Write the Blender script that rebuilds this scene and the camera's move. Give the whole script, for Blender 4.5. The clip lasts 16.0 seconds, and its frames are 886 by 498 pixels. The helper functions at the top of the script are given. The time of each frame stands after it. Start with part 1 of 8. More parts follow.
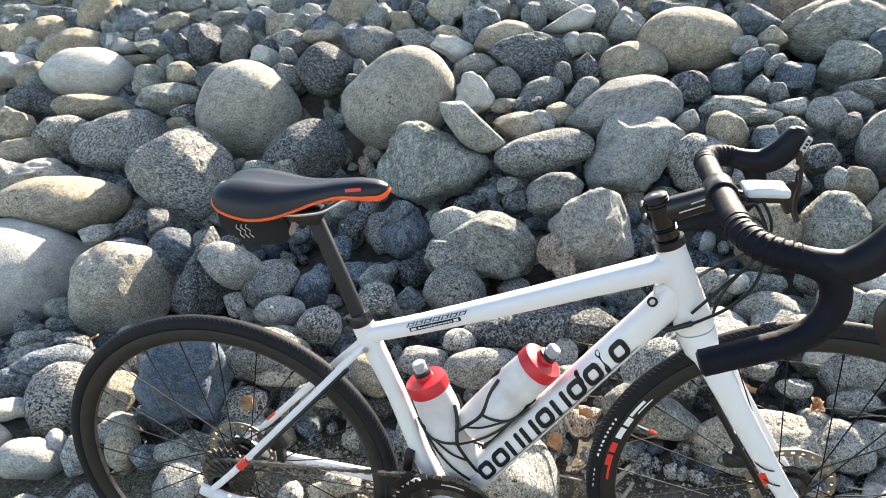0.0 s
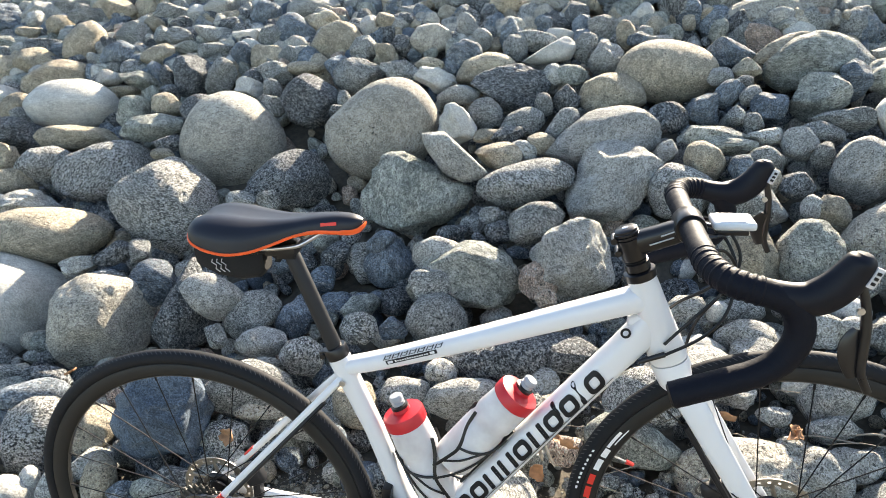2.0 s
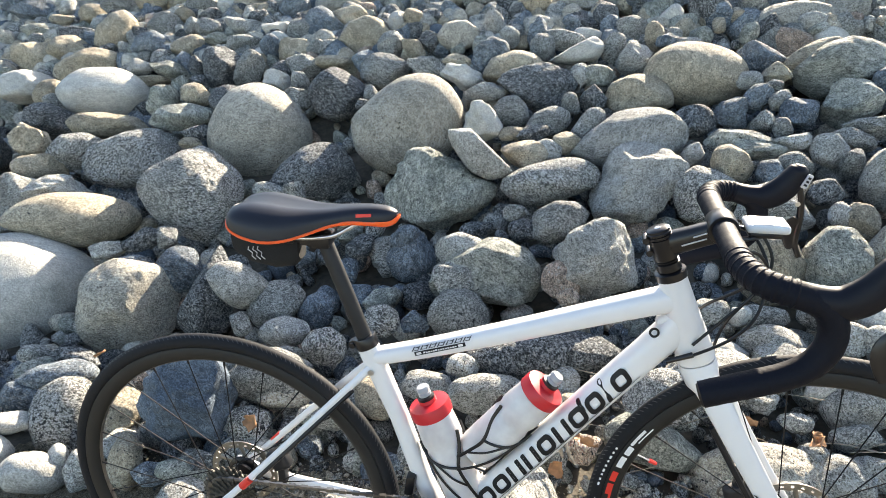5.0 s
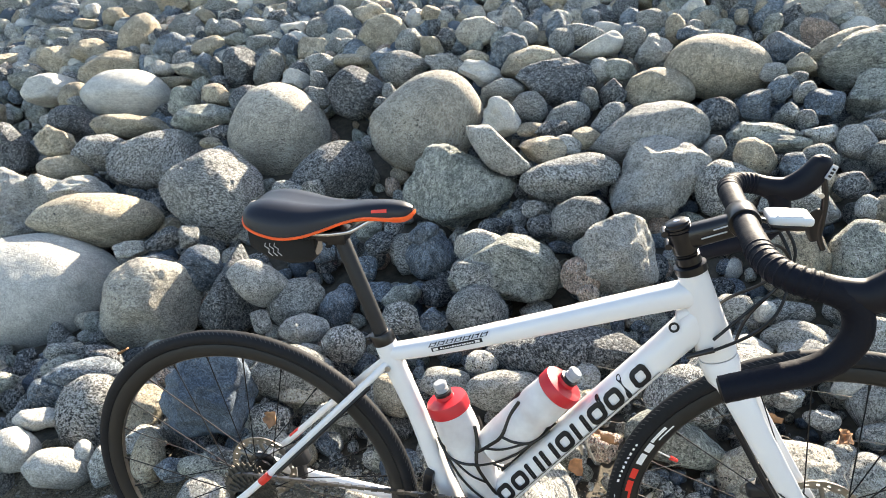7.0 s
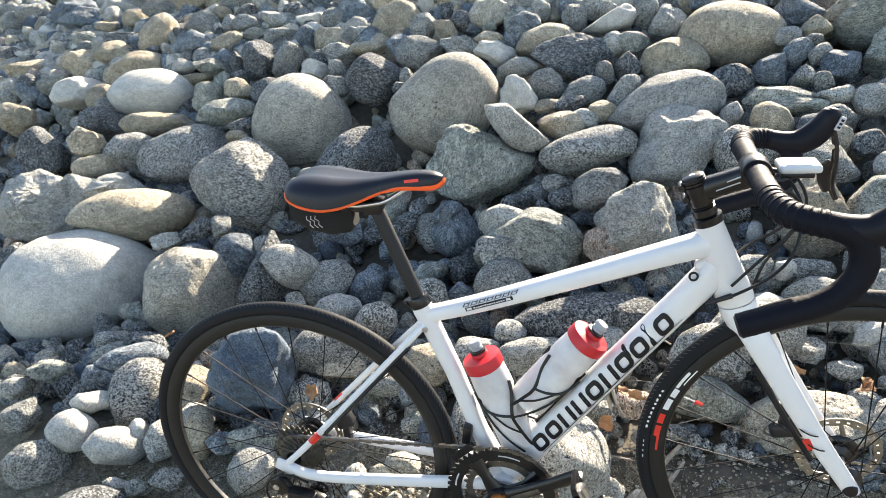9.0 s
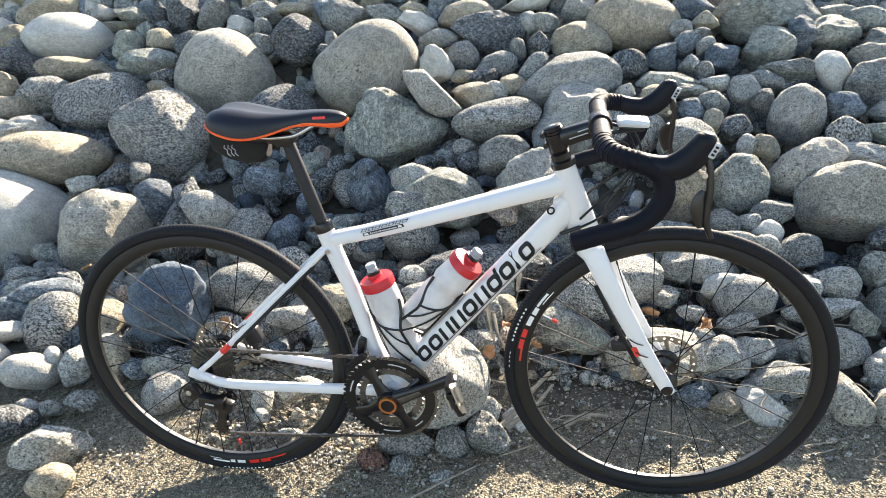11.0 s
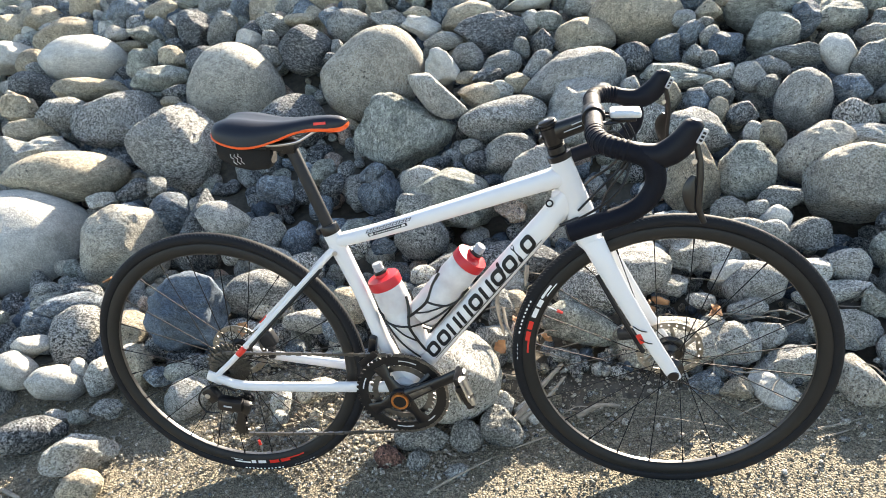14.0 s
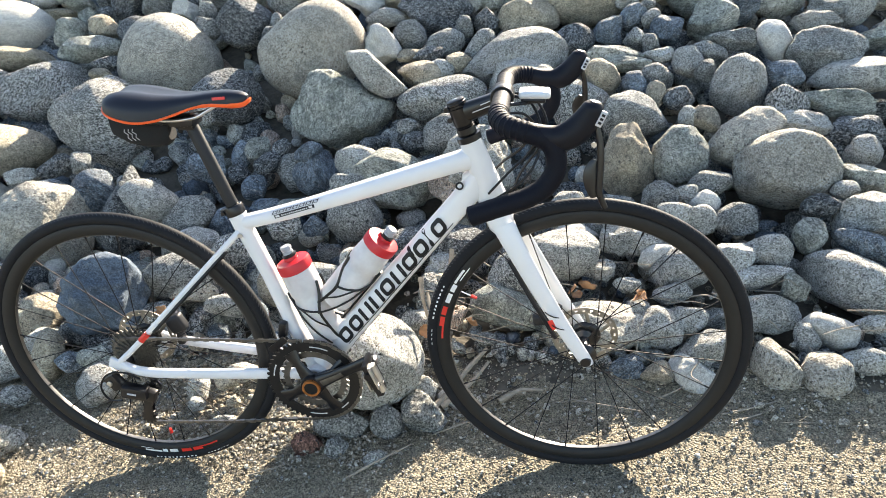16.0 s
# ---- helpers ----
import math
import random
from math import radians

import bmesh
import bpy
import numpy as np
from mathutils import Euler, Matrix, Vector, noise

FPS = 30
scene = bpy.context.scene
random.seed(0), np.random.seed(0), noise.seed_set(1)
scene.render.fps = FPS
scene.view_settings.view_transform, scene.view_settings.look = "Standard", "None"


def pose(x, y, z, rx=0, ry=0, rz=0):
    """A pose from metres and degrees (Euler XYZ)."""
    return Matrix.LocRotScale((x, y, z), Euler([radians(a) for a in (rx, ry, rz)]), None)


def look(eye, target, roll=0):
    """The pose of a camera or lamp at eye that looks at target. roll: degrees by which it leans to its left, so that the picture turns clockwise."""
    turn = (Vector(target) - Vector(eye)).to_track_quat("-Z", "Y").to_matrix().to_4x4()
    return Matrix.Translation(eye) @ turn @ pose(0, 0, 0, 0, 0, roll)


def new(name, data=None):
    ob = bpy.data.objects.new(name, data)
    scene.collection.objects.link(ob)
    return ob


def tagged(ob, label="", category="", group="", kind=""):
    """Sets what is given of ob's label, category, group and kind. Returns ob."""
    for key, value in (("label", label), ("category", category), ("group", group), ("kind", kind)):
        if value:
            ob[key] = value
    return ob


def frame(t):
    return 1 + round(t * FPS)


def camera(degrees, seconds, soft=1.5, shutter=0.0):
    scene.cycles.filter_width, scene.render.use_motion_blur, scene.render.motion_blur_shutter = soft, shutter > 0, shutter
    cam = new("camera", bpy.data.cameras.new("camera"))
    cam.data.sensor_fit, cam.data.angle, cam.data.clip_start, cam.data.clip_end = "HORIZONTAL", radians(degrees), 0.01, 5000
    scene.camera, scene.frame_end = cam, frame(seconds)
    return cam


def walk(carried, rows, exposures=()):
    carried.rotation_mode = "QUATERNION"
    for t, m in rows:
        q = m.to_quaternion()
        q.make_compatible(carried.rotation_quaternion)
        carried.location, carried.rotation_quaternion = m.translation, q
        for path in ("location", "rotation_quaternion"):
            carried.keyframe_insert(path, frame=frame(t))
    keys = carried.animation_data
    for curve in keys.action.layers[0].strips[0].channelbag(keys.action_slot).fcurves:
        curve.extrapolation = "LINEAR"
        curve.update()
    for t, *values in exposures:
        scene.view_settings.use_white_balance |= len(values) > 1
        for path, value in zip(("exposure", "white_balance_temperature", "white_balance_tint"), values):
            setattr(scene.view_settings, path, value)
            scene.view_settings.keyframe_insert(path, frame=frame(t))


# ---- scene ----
cam = camera(68.1, 16.0, soft=0.4)
STOPS, KELVIN, TINT = 2.11, 7300, 11
PATH = [
    (0, (0.689, -0.88, 1.211), (0.206, 0.871, 0.373), -6.3),
    (0.5, (0.702, -0.869, 1.211), (0.173, 0.881, 0.4), -6.9),
    (1, (0.705, -0.865, 1.21), (0.152, 0.881, 0.405), -6.9),
    (1.5, (0.714, -0.869, 1.214), (0.228, 0.899, 0.414), -6.6),
    (2, (0.71, -0.879, 1.221), (0.263, 0.913, 0.454), -6.1),
    (2.5, (0.694, -0.886, 1.224), (0.225, 0.904, 0.464), -5.3),
    (3, (0.689, -0.884, 1.216), (0.201, 0.898, 0.451), -5.1),
    (5.5, (0.69, -0.902, 1.225), (0.189, 0.874, 0.454), -4.8),
    (6, (0.685, -0.903, 1.225), (0.144, 0.871, 0.476), -5.0),
    (6.5, (0.692, -0.901, 1.218), (0.149, 0.872, 0.468), -5.5),
    (7, (0.696, -0.894, 1.217), (0.139, 0.866, 0.447), -6.1),
    (7.5, (0.698, -0.893, 1.214), (0.12, 0.852, 0.428), -6.4),
    (8, (0.713, -0.894, 1.214), (0.157, 0.857, 0.423), -6.8),
    (8.5, (0.725, -0.91, 1.216), (0.105, 0.821, 0.429), -10.4),
    (9, (0.700, -0.975, 1.214), (0.083, 0.752, 0.415), -9.5),
    (9.5, (0.664, -1.093, 1.191), (0.215, 0.638, 0.295), -2.3),
    (10, (0.706, -1.139, 1.192), (0.341, 0.576, 0.230), 0.4),
    (10.2, (0.734, -1.143, 1.197), (0.374, 0.588, 0.262), -0.6),
    (12.3, (0.835, -1.186, 1.208), (0.371, 0.558, 0.349), -7.0),
    (12.5, (0.837, -1.184, 1.207), (0.363, 0.559, 0.349), -7.0),
    (13, (0.832, -1.175, 1.203), (0.317, 0.555, 0.342), -6.9),
    (13.5, (0.833, -1.174, 1.201), (0.321, 0.553, 0.334), -7.2),
    (14, (0.844, -1.189, 1.205), (0.387, 0.552, 0.333), -7.4),
    (14.5, (0.857, -1.199, 1.21), (0.444, 0.559, 0.35), -7.6),
    (15, (0.901, -1.193, 1.201), (0.56, 0.589, 0.361), -8.9),
    (15.5, (0.934, -1.181, 1.189), (0.583, 0.584, 0.316), -8.2),
    (16, (0.938, -1.133, 1.181), (0.593, 0.601, 0.246), -5.4),
]
walk(cam, [(t, look(eye, target, roll)) for t, eye, target, roll in PATH], exposures=[(0.0, STOPS - 0.03, KELVIN, TINT), (8.5, STOPS - 0.03, KELVIN, TINT), (12.5, STOPS + 0.02, KELVIN, TINT), (16.0, STOPS + 0.06, KELVIN, TINT)])
SKY, SUN = 0.104, 5.0
SUN_UP, SUN_TURN = 24.0, 17.0

# ---------------------------------------------------------------- light
world = bpy.data.worlds.new("sky")
scene.world = world
world.use_nodes = True
wn = world.node_tree
sky = wn.nodes.new("ShaderNodeTexSky")
sky.sky_type = "NISHITA"
sky.sun_disc = False
sky.sun_elevation = radians(SUN_UP)
sky.sun_rotation = radians(SUN_TURN)
sky.altitude = 300
wn.links.new(sky.outputs[0], wn.nodes["Background"].inputs[0])
wn.nodes["Background"].inputs[1].default_value = SKY

sun = new("sun", bpy.data.lights.new("sun", "SUN"))
sun.data.energy = SUN
sun.data.angle = radians(0.55)
sun.data.color = (1.0, 0.93, 0.82)
sun.matrix_world = look((10 * math.sin(radians(SUN_TURN)) * math.cos(radians(SUN_UP)), 10 * math.cos(radians(SUN_TURN)) * math.cos(radians(SUN_UP)), 10 * math.sin(radians(SUN_UP))), (0, 0, 0))


# ---------------------------------------------------------------- materials
def shader(name, rough=0.6, metal=0.0):
    mat = bpy.data.materials.new(name)
    mat.use_nodes = True
    tree = mat.node_tree
    bsdf = tree.nodes["Principled BSDF"]
    bsdf.inputs["Roughness"].default_value = rough
    bsdf.inputs["Metallic"].default_value = metal
    return mat, tree, bsdf


def node(tree, kind, **inputs):
    n = tree.nodes.new(kind)
    for key, value in inputs.items():
        n.inputs[key.replace("_", " ")].default_value = value
    return n


def ramp(tree, source, stops):
    r = tree.nodes.new("ShaderNodeValToRGB")
    while len(r.color_ramp.elements) < len(stops):
        r.color_ramp.elements.new(0.5)
    for el, (pos, col) in zip(r.color_ramp.elements, stops):
        el.position = pos
        el.color = (*col, 1) if len(col) == 3 else col
    tree.links.new(source, r.inputs[0])
    return r.outputs[0]


def mix(tree, how, factor, a, b):
    m = tree.nodes.new("ShaderNodeMix")
    m.data_type = "RGBA"
    m.blend_type = how
    for sock, value in ((m.inputs[0], factor), (m.inputs[6], a), (m.inputs[7], b)):
        if isinstance(value, bpy.types.NodeSocket):
            tree.links.new(value, sock)
        else:
            sock.default_value = value
    return m.outputs[2]


def grey(v):
    return (v, v, v)


def stone(name, low, high, grain=0.5, salt=0.0, pepper=0.0, size=230.0, streaks=0.0, veins=0.0, relief=0.5, rough=0.85, blotch=0.68, lay=2.0):
    """Weathered river stone: broad stains, mineral grains drawn out along the layers (lay), dark and pale crystals, streaks, veins
    and fine relief, varied from stone to stone."""
    mat, tree, bsdf = shader(name, rough)
    link = tree.links.new
    coord = tree.nodes.new("ShaderNodeTexCoord")
    info = tree.nodes.new("ShaderNodeObjectInfo")
    shift = tree.nodes.new("ShaderNodeVectorMath")
    shift.operation = "MULTIPLY_ADD"
    link(info.outputs["Random"], shift.inputs[0])
    shift.inputs[1].default_value = (37, 53, 71)
    link(coord.outputs["Object"], shift.inputs[2])
    place = shift.outputs[0]
    # the layers lie differently in every stone
    angle = tree.nodes.new("ShaderNodeMath")
    angle.operation = "MULTIPLY"
    link(info.outputs["Random"], angle.inputs[0])
    angle.inputs[1].default_value = 19.0
    spin = tree.nodes.new("ShaderNodeVectorRotate")
    spin.rotation_type = "AXIS_ANGLE"
    spin.inputs["Axis"].default_value = (0.25, -0.2, 0.95)
    link(angle.outputs[0], spin.inputs["Angle"])
    link(place, spin.inputs["Vector"])
    layers = tree.nodes.new("ShaderNodeMapping")
    layers.inputs["Scale"].default_value = (1.0 / lay ** 0.5, lay ** 0.5, 1.0)
    link(spin.outputs[0], layers.inputs["Vector"])
    big = node(tree, "ShaderNodeTexNoise", Scale=5.0, Detail=5.0, Roughness=0.6, Distortion=0.5)
    mid = node(tree, "ShaderNodeTexNoise", Scale=29.0, Detail=7.0, Roughness=0.74)
    pits = node(tree, "ShaderNodeTexNoise", Scale=size * 0.42, Detail=3.0, Roughness=0.62)
    cell = node(tree, "ShaderNodeTexVoronoi", Scale=size, Randomness=1.0)
    fine = node(tree, "ShaderNodeTexNoise", Scale=260.0, Detail=3.0, Roughness=0.7)
    for n in (big, mid, fine):
        link(place, n.inputs["Vector"])
    for n in (pits, cell):
        link(layers.outputs[0], n.inputs["Vector"])
    col = ramp(tree, big.outputs[0], ((0.34, low), (0.66, high)))
    if streaks:
        squash = tree.nodes.new("ShaderNodeMapping")
        squash.inputs["Scale"].default_value = (0.5, 2.0, 0.7)
        link(spin.outputs[0], squash.inputs["Vector"])
        streak = node(tree, "ShaderNodeTexNoise", Scale=24.0, Detail=6.0, Roughness=0.68, Distortion=1.4)
        link(squash.outputs[0], streak.inputs["Vector"])
        col = mix(tree, "OVERLAY", streaks, col, ramp(tree, streak.outputs[0], ((0.36, grey(0.15)), (0.64, grey(0.85)))))
    col = mix(tree, "OVERLAY", blotch, col, ramp(tree, mid.outputs[0], ((0.36, grey(0.22)), (0.64, grey(0.78)))))
    col = mix(tree, "OVERLAY", min(0.9, grain * 1.8), col, ramp(tree, cell.outputs["Color"], ((0.18, grey(0.04)), (0.80, grey(0.96)))))
    col = mix(tree, "OVERLAY", min(0.9, grain * 1.5 + 0.22), col, ramp(tree, fine.outputs[0], ((0.36, grey(0.10)), (0.64, grey(0.90)))))
    if pepper:
        zone = ramp(tree, big.outputs[0], ((0.35, grey(0.45)), (0.60, grey(1.0))))
        dots = ramp(tree, pits.outputs[0], ((0.35 + 0.14 * pepper, grey(1)), (0.375 + 0.14 * pepper, grey(0))))
        col = mix(tree, "MIX", mix(tree, "MULTIPLY", 1.0, dots, zone), col, (0.030, 0.032, 0.034, 1))
    if salt:
        dots = ramp(tree, pits.outputs[0], ((0.63 - 0.10 * salt, grey(0)), (0.655 - 0.10 * salt, grey(0.9))))
        col = mix(tree, "MIX", dots, col, (0.56, 0.55, 0.52, 1))
    if veins:
        crack = node(tree, "ShaderNodeTexNoise", Scale=7.0, Detail=4.0, Roughness=0.5, Distortion=1.5)
        link(place, crack.inputs["Vector"])
        line = ramp(tree, crack.outputs[0], ((0.492, grey(0)), (0.499, grey(veins)), (0.503, grey(veins)), (0.510, grey(0))))
        col = mix(tree, "MIX", line, col, (0.55, 0.54, 0.50, 1))
    value = tree.nodes.new("ShaderNodeHueSaturation")
    spread = tree.nodes.new("ShaderNodeMapRange")
    spread.inputs["To Min"].default_value, spread.inputs["To Max"].default_value = 0.86, 1.14
    link(info.outputs["Random"], spread.inputs[0])
    link(spread.outputs[0], value.inputs["Value"])
    link(col, value.inputs["Color"])
    link(value.outputs[0], bsdf.inputs["Base Color"])
    height = mix(tree, "ADD", 0.55, mid.outputs[0], pits.outputs[0])
    bump = node(tree, "ShaderNodeBump", Strength=min(1.0, relief * 1.7), Distance=0.024)
    link(height, bump.inputs["Height"])
    gritty = node(tree, "ShaderNodeBump", Strength=min(1.0, relief * 1.5), Distance=0.007)
    link(fine.outputs[0], gritty.inputs["Height"])
    link(bump.outputs[0], gritty.inputs["Normal"])
    link(gritty.outputs[0], bsdf.inputs["Normal"])
    bsdf.inputs["Specular IOR Level"].default_value = 0.3
    return mat


ROCK_MATS = {
    "pale": stone("pale_quartzite", (0.385, 0.374, 0.338), (0.510, 0.494, 0.447), grain=0.12, relief=0.22, blotch=0.25),
    "tan": stone("tan_sandstone", (0.345, 0.297, 0.226), (0.534, 0.469, 0.356), grain=0.2, pepper=0.06, streaks=0.14, relief=0.5, blotch=0.45, lay=1.2),
    "sandy": stone("sandy_granite", (0.427, 0.398, 0.338), (0.594, 0.558, 0.475), grain=0.22, pepper=0.08, streaks=0.12, relief=0.55, blotch=0.4, lay=1.2),
    "light": stone("light_granite", (0.394, 0.392, 0.363), (0.592, 0.579, 0.530), grain=0.28, salt=0.1, pepper=0.08, size=270.0, streaks=0.12, relief=0.6, blotch=0.5, lay=1.3),
    "grey": stone("grey_granite", (0.244, 0.251, 0.239), (0.439, 0.439, 0.407), grain=0.36, salt=0.12, pepper=0.2, size=270.0, streaks=0.12, relief=0.65, blotch=0.55, lay=1.4),
    "speckled": stone("speckled_granite", (0.420, 0.420, 0.391), (0.590, 0.579, 0.539), grain=0.45, salt=0.2, pepper=0.68, size=290.0, relief=0.7, lay=1.7),
    "dark": stone("dark_granite", (0.105, 0.116, 0.123), (0.234, 0.244, 0.246), grain=0.5, salt=0.34, pepper=0.3, relief=0.8, lay=1.4),
    "blue": stone("blue_grey_slate", (0.119, 0.149, 0.178), (0.270, 0.311, 0.345), grain=0.3, salt=0.15, streaks=0.45, veins=0.35, relief=0.6, lay=1.5),
    "navy": stone("navy_basalt", (0.060, 0.082, 0.110), (0.125, 0.155, 0.187), grain=0.2, veins=0.15, relief=0.3, blotch=0.3),
    "green": stone("green_grey_schist", (0.262, 0.278, 0.243), (0.505, 0.512, 0.452), grain=0.24, salt=0.1, pepper=0.08, streaks=0.45, veins=0.3, relief=0.8, lay=1.3),
    "red": stone("red_ironstone", (0.16, 0.085, 0.065), (0.27, 0.145, 0.11), grain=0.3, pepper=0.2, relief=0.5),
    "pink": stone("pinkish_gneiss", (0.347, 0.263, 0.210), (0.493, 0.389, 0.315), grain=0.3, salt=0.1, pepper=0.12, relief=0.5),
}


def sand():
    mat, tree, bsdf = shader("gravelly_sand", 0.95)
    link = tree.links.new
    coord = tree.nodes.new("ShaderNodeTexCoord")
    big = node(tree, "ShaderNodeTexNoise", Scale=3.0, Detail=5.0)
    mid = node(tree, "ShaderNodeTexNoise", Scale=60.0, Detail=5.0, Roughness=0.7)
    grains = node(tree, "ShaderNodeTexNoise", Scale=260.0, Detail=3.0, Roughness=0.7)
    lumps = node(tree, "ShaderNodeTexVoronoi", Scale=170.0)
    for n in (big, mid, grains, lumps):
        link(coord.outputs["Object"], n.inputs["Vector"])
    col = ramp(tree, big.outputs[0], ((0.3, (0.240, 0.208, 0.148)), (0.7, (0.325, 0.286, 0.210))))
    col = mix(tree, "OVERLAY", 0.6, col, ramp(tree, mid.outputs[0], ((0.35, grey(0.2)), (0.65, grey(0.8)))))
    col = mix(tree, "OVERLAY", 0.9, col, ramp(tree, grains.outputs[0], ((0.36, grey(0.08)), (0.64, grey(0.92)))))
    link(col, bsdf.inputs["Base Color"])
    height = mix(tree, "SUBTRACT", 0.6, mid.outputs[0], lumps.outputs["Distance"])
    height = mix(tree, "ADD", 0.4, height, grains.outputs[0])
    bump = node(tree, "ShaderNodeBump", Strength=1.0, Distance=0.02)
    link(height, bump.inputs["Height"])
    link(bump.outputs[0], bsdf.inputs["Normal"])
    return mat


# Soil of the bank, coloured darker to take in shade between the stones.
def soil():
    mat, tree, bsdf = shader("shaded_soil", 0.95)
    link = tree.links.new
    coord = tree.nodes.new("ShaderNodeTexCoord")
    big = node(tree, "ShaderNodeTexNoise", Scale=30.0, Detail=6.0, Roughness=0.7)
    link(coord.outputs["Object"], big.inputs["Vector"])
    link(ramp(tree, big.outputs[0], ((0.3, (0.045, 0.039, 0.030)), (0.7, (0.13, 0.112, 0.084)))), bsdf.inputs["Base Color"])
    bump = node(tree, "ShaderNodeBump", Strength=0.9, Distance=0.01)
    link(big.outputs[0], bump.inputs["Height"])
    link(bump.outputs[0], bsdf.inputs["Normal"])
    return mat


def finish(name, colour, rough, metal=0.0, wear=0.08, scale=60.0, bump_height=0.0, spec=0.5):
    """A made surface: plain colour with slight smudges, dust and uneven gloss."""
    mat, tree, bsdf = shader(name, rough, metal)
    link = tree.links.new
    coord = tree.nodes.new("ShaderNodeTexCoord")
    n = node(tree, "ShaderNodeTexNoise", Scale=scale, Detail=5.0, Roughness=0.65)
    link(coord.outputs["Object"], n.inputs["Vector"])
    col = ramp(tree, n.outputs[0], ((0.3, tuple(c * (1 - wear) for c in colour)), (0.7, tuple(min(1, c * (1 + wear)) for c in colour))))
    link(col, bsdf.inputs["Base Color"])
    r = tree.nodes.new("ShaderNodeMapRange")
    r.inputs["To Min"].default_value, r.inputs["To Max"].default_value = max(0.03, rough - 0.08), min(1, rough + 0.1)
    link(n.outputs[0], r.inputs[0])
    link(r.outputs[0], bsdf.inputs["Roughness"])
    bsdf.inputs["Specular IOR Level"].default_value = spec
    if bump_height:
        bump = node(tree, "ShaderNodeBump", Strength=0.6, Distance=bump_height)
        link(n.outputs[0], bump.inputs["Height"])
        link(bump.outputs[0], bsdf.inputs["Normal"])
    return mat


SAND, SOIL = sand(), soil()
WHITE = finish("white_satin_paint", (0.70, 0.695, 0.705), 0.33, wear=0.02, scale=8)
BLACK_PAINT = finish("black_satin_paint", (0.007, 0.007, 0.008), 0.38, spec=0.4)
DECAL = finish("black_decal", (0.007, 0.008, 0.011), 0.45, spec=0.3)
RED_DECAL = finish("red_decal", (0.66, 0.03, 0.02), 0.4)
WHITE_DECAL = finish("white_decal", (0.72, 0.72, 0.72), 0.45)
RUBBER = finish("tyre_rubber", (0.0078, 0.0086, 0.0112), 0.72, wear=0.3, scale=90, bump_height=0.0015, spec=0.25)
# paler than the tyre: sun glint on the tread is put into this colour
TREAD = finish("glint_tread", (0.045, 0.045, 0.046), 0.6, wear=0.2, scale=120, spec=0.5)
RIM = finish("black_rim", (0.013, 0.013, 0.013), 0.55, wear=0.15, spec=0.3)
TAPE = finish("bar_tape", (0.0042, 0.0052, 0.0100), 0.6, wear=0.2, scale=220, bump_height=0.0012, spec=0.14)
HOOD = finish("rubber_hood", (0.0042, 0.0052, 0.0100), 0.5, wear=0.15, spec=0.2)
SADDLE = finish("saddle_cover", (0.0055, 0.007, 0.0135), 0.42, wear=0.1, scale=30, spec=0.4)
ORANGE = finish("orange_trim", (0.85, 0.11, 0.02), 0.35)
ROTOR = finish("disc_steel", (0.30, 0.285, 0.26), 0.45, 1.0, wear=0.2)
STEEL = finish("brushed_steel", (0.55, 0.55, 0.56), 0.3, 1.0)
DARK_STEEL = finish("dark_steel", (0.17, 0.165, 0.16), 0.42, 1.0, wear=0.25)
SPROCKET = finish("worn_sprocket", (0.10, 0.092, 0.078), 0.5, 0.6, wear=0.35, scale=200)
ALLOY = finish("black_alloy", (0.006, 0.006, 0.008), 0.3, 0.0, spec=0.45)
SPOKE = finish("black_spoke", (0.006, 0.006, 0.007), 0.6, spec=0.2)
CARBON = finish("matt_seat_post", (0.0125, 0.013, 0.0155), 0.5, spec=0.35)
CABLE = finish("cable_housing", (0.005, 0.005, 0.006), 0.4, spec=0.35)
BAG = finish("nylon_fabric", (0.006, 0.006, 0.007), 0.85, scale=300, bump_height=0.001)
REFLECT = finish("reflective_print", (0.5, 0.5, 0.52), 0.4)
LID = finish("red_lid", (0.52, 0.012, 0.022), 0.4, wear=0.05)
NOZZLE = finish("grey_nozzle", (0.33, 0.34, 0.36), 0.45)
SHELL = finish("white_shell", (0.72, 0.72, 0.70), 0.35, wear=0.03)
COPPER = finish("orange_anodised_ring", (0.65, 0.25, 0.08), 0.3, 0.8)
BARK = finish("dry_wood", (0.27, 0.23, 0.18), 0.85, wear=0.35, scale=70, bump_height=0.002)
LEAF = finish("dry_leaf", (0.30, 0.155, 0.075), 0.75, wear=0.4, scale=40)
FADED = finish("faded_red_plastic", (0.50, 0.16, 0.12), 0.6, wear=0.2)


def bottle_plastic():
    mat, tree, bsdf = shader("milky_plastic", 0.42)
    coord = tree.nodes.new("ShaderNodeTexCoord")
    cloud = node(tree, "ShaderNodeTexNoise", Scale=22.0, Detail=3.0, Roughness=0.55)
    tree.links.new(coord.outputs["Object"], cloud.inputs["Vector"])
    # a clouded wall over a little pinkish drink
    tree.links.new(ramp(tree, cloud.outputs[0], ((0.35, (0.60, 0.575, 0.585)), (0.65, (0.76, 0.755, 0.76)))), bsdf.inputs["Base Color"])
    bsdf.inputs["Transmission Weight"].default_value = 0.22
    bsdf.inputs["Subsurface Weight"].default_value = 0.35
    bsdf.inputs["Subsurface Radius"].default_value = (0.03, 0.026, 0.026)
    bsdf.inputs["Subsurface Scale"].default_value = 0.6
    return mat


MILKY = bottle_plastic()


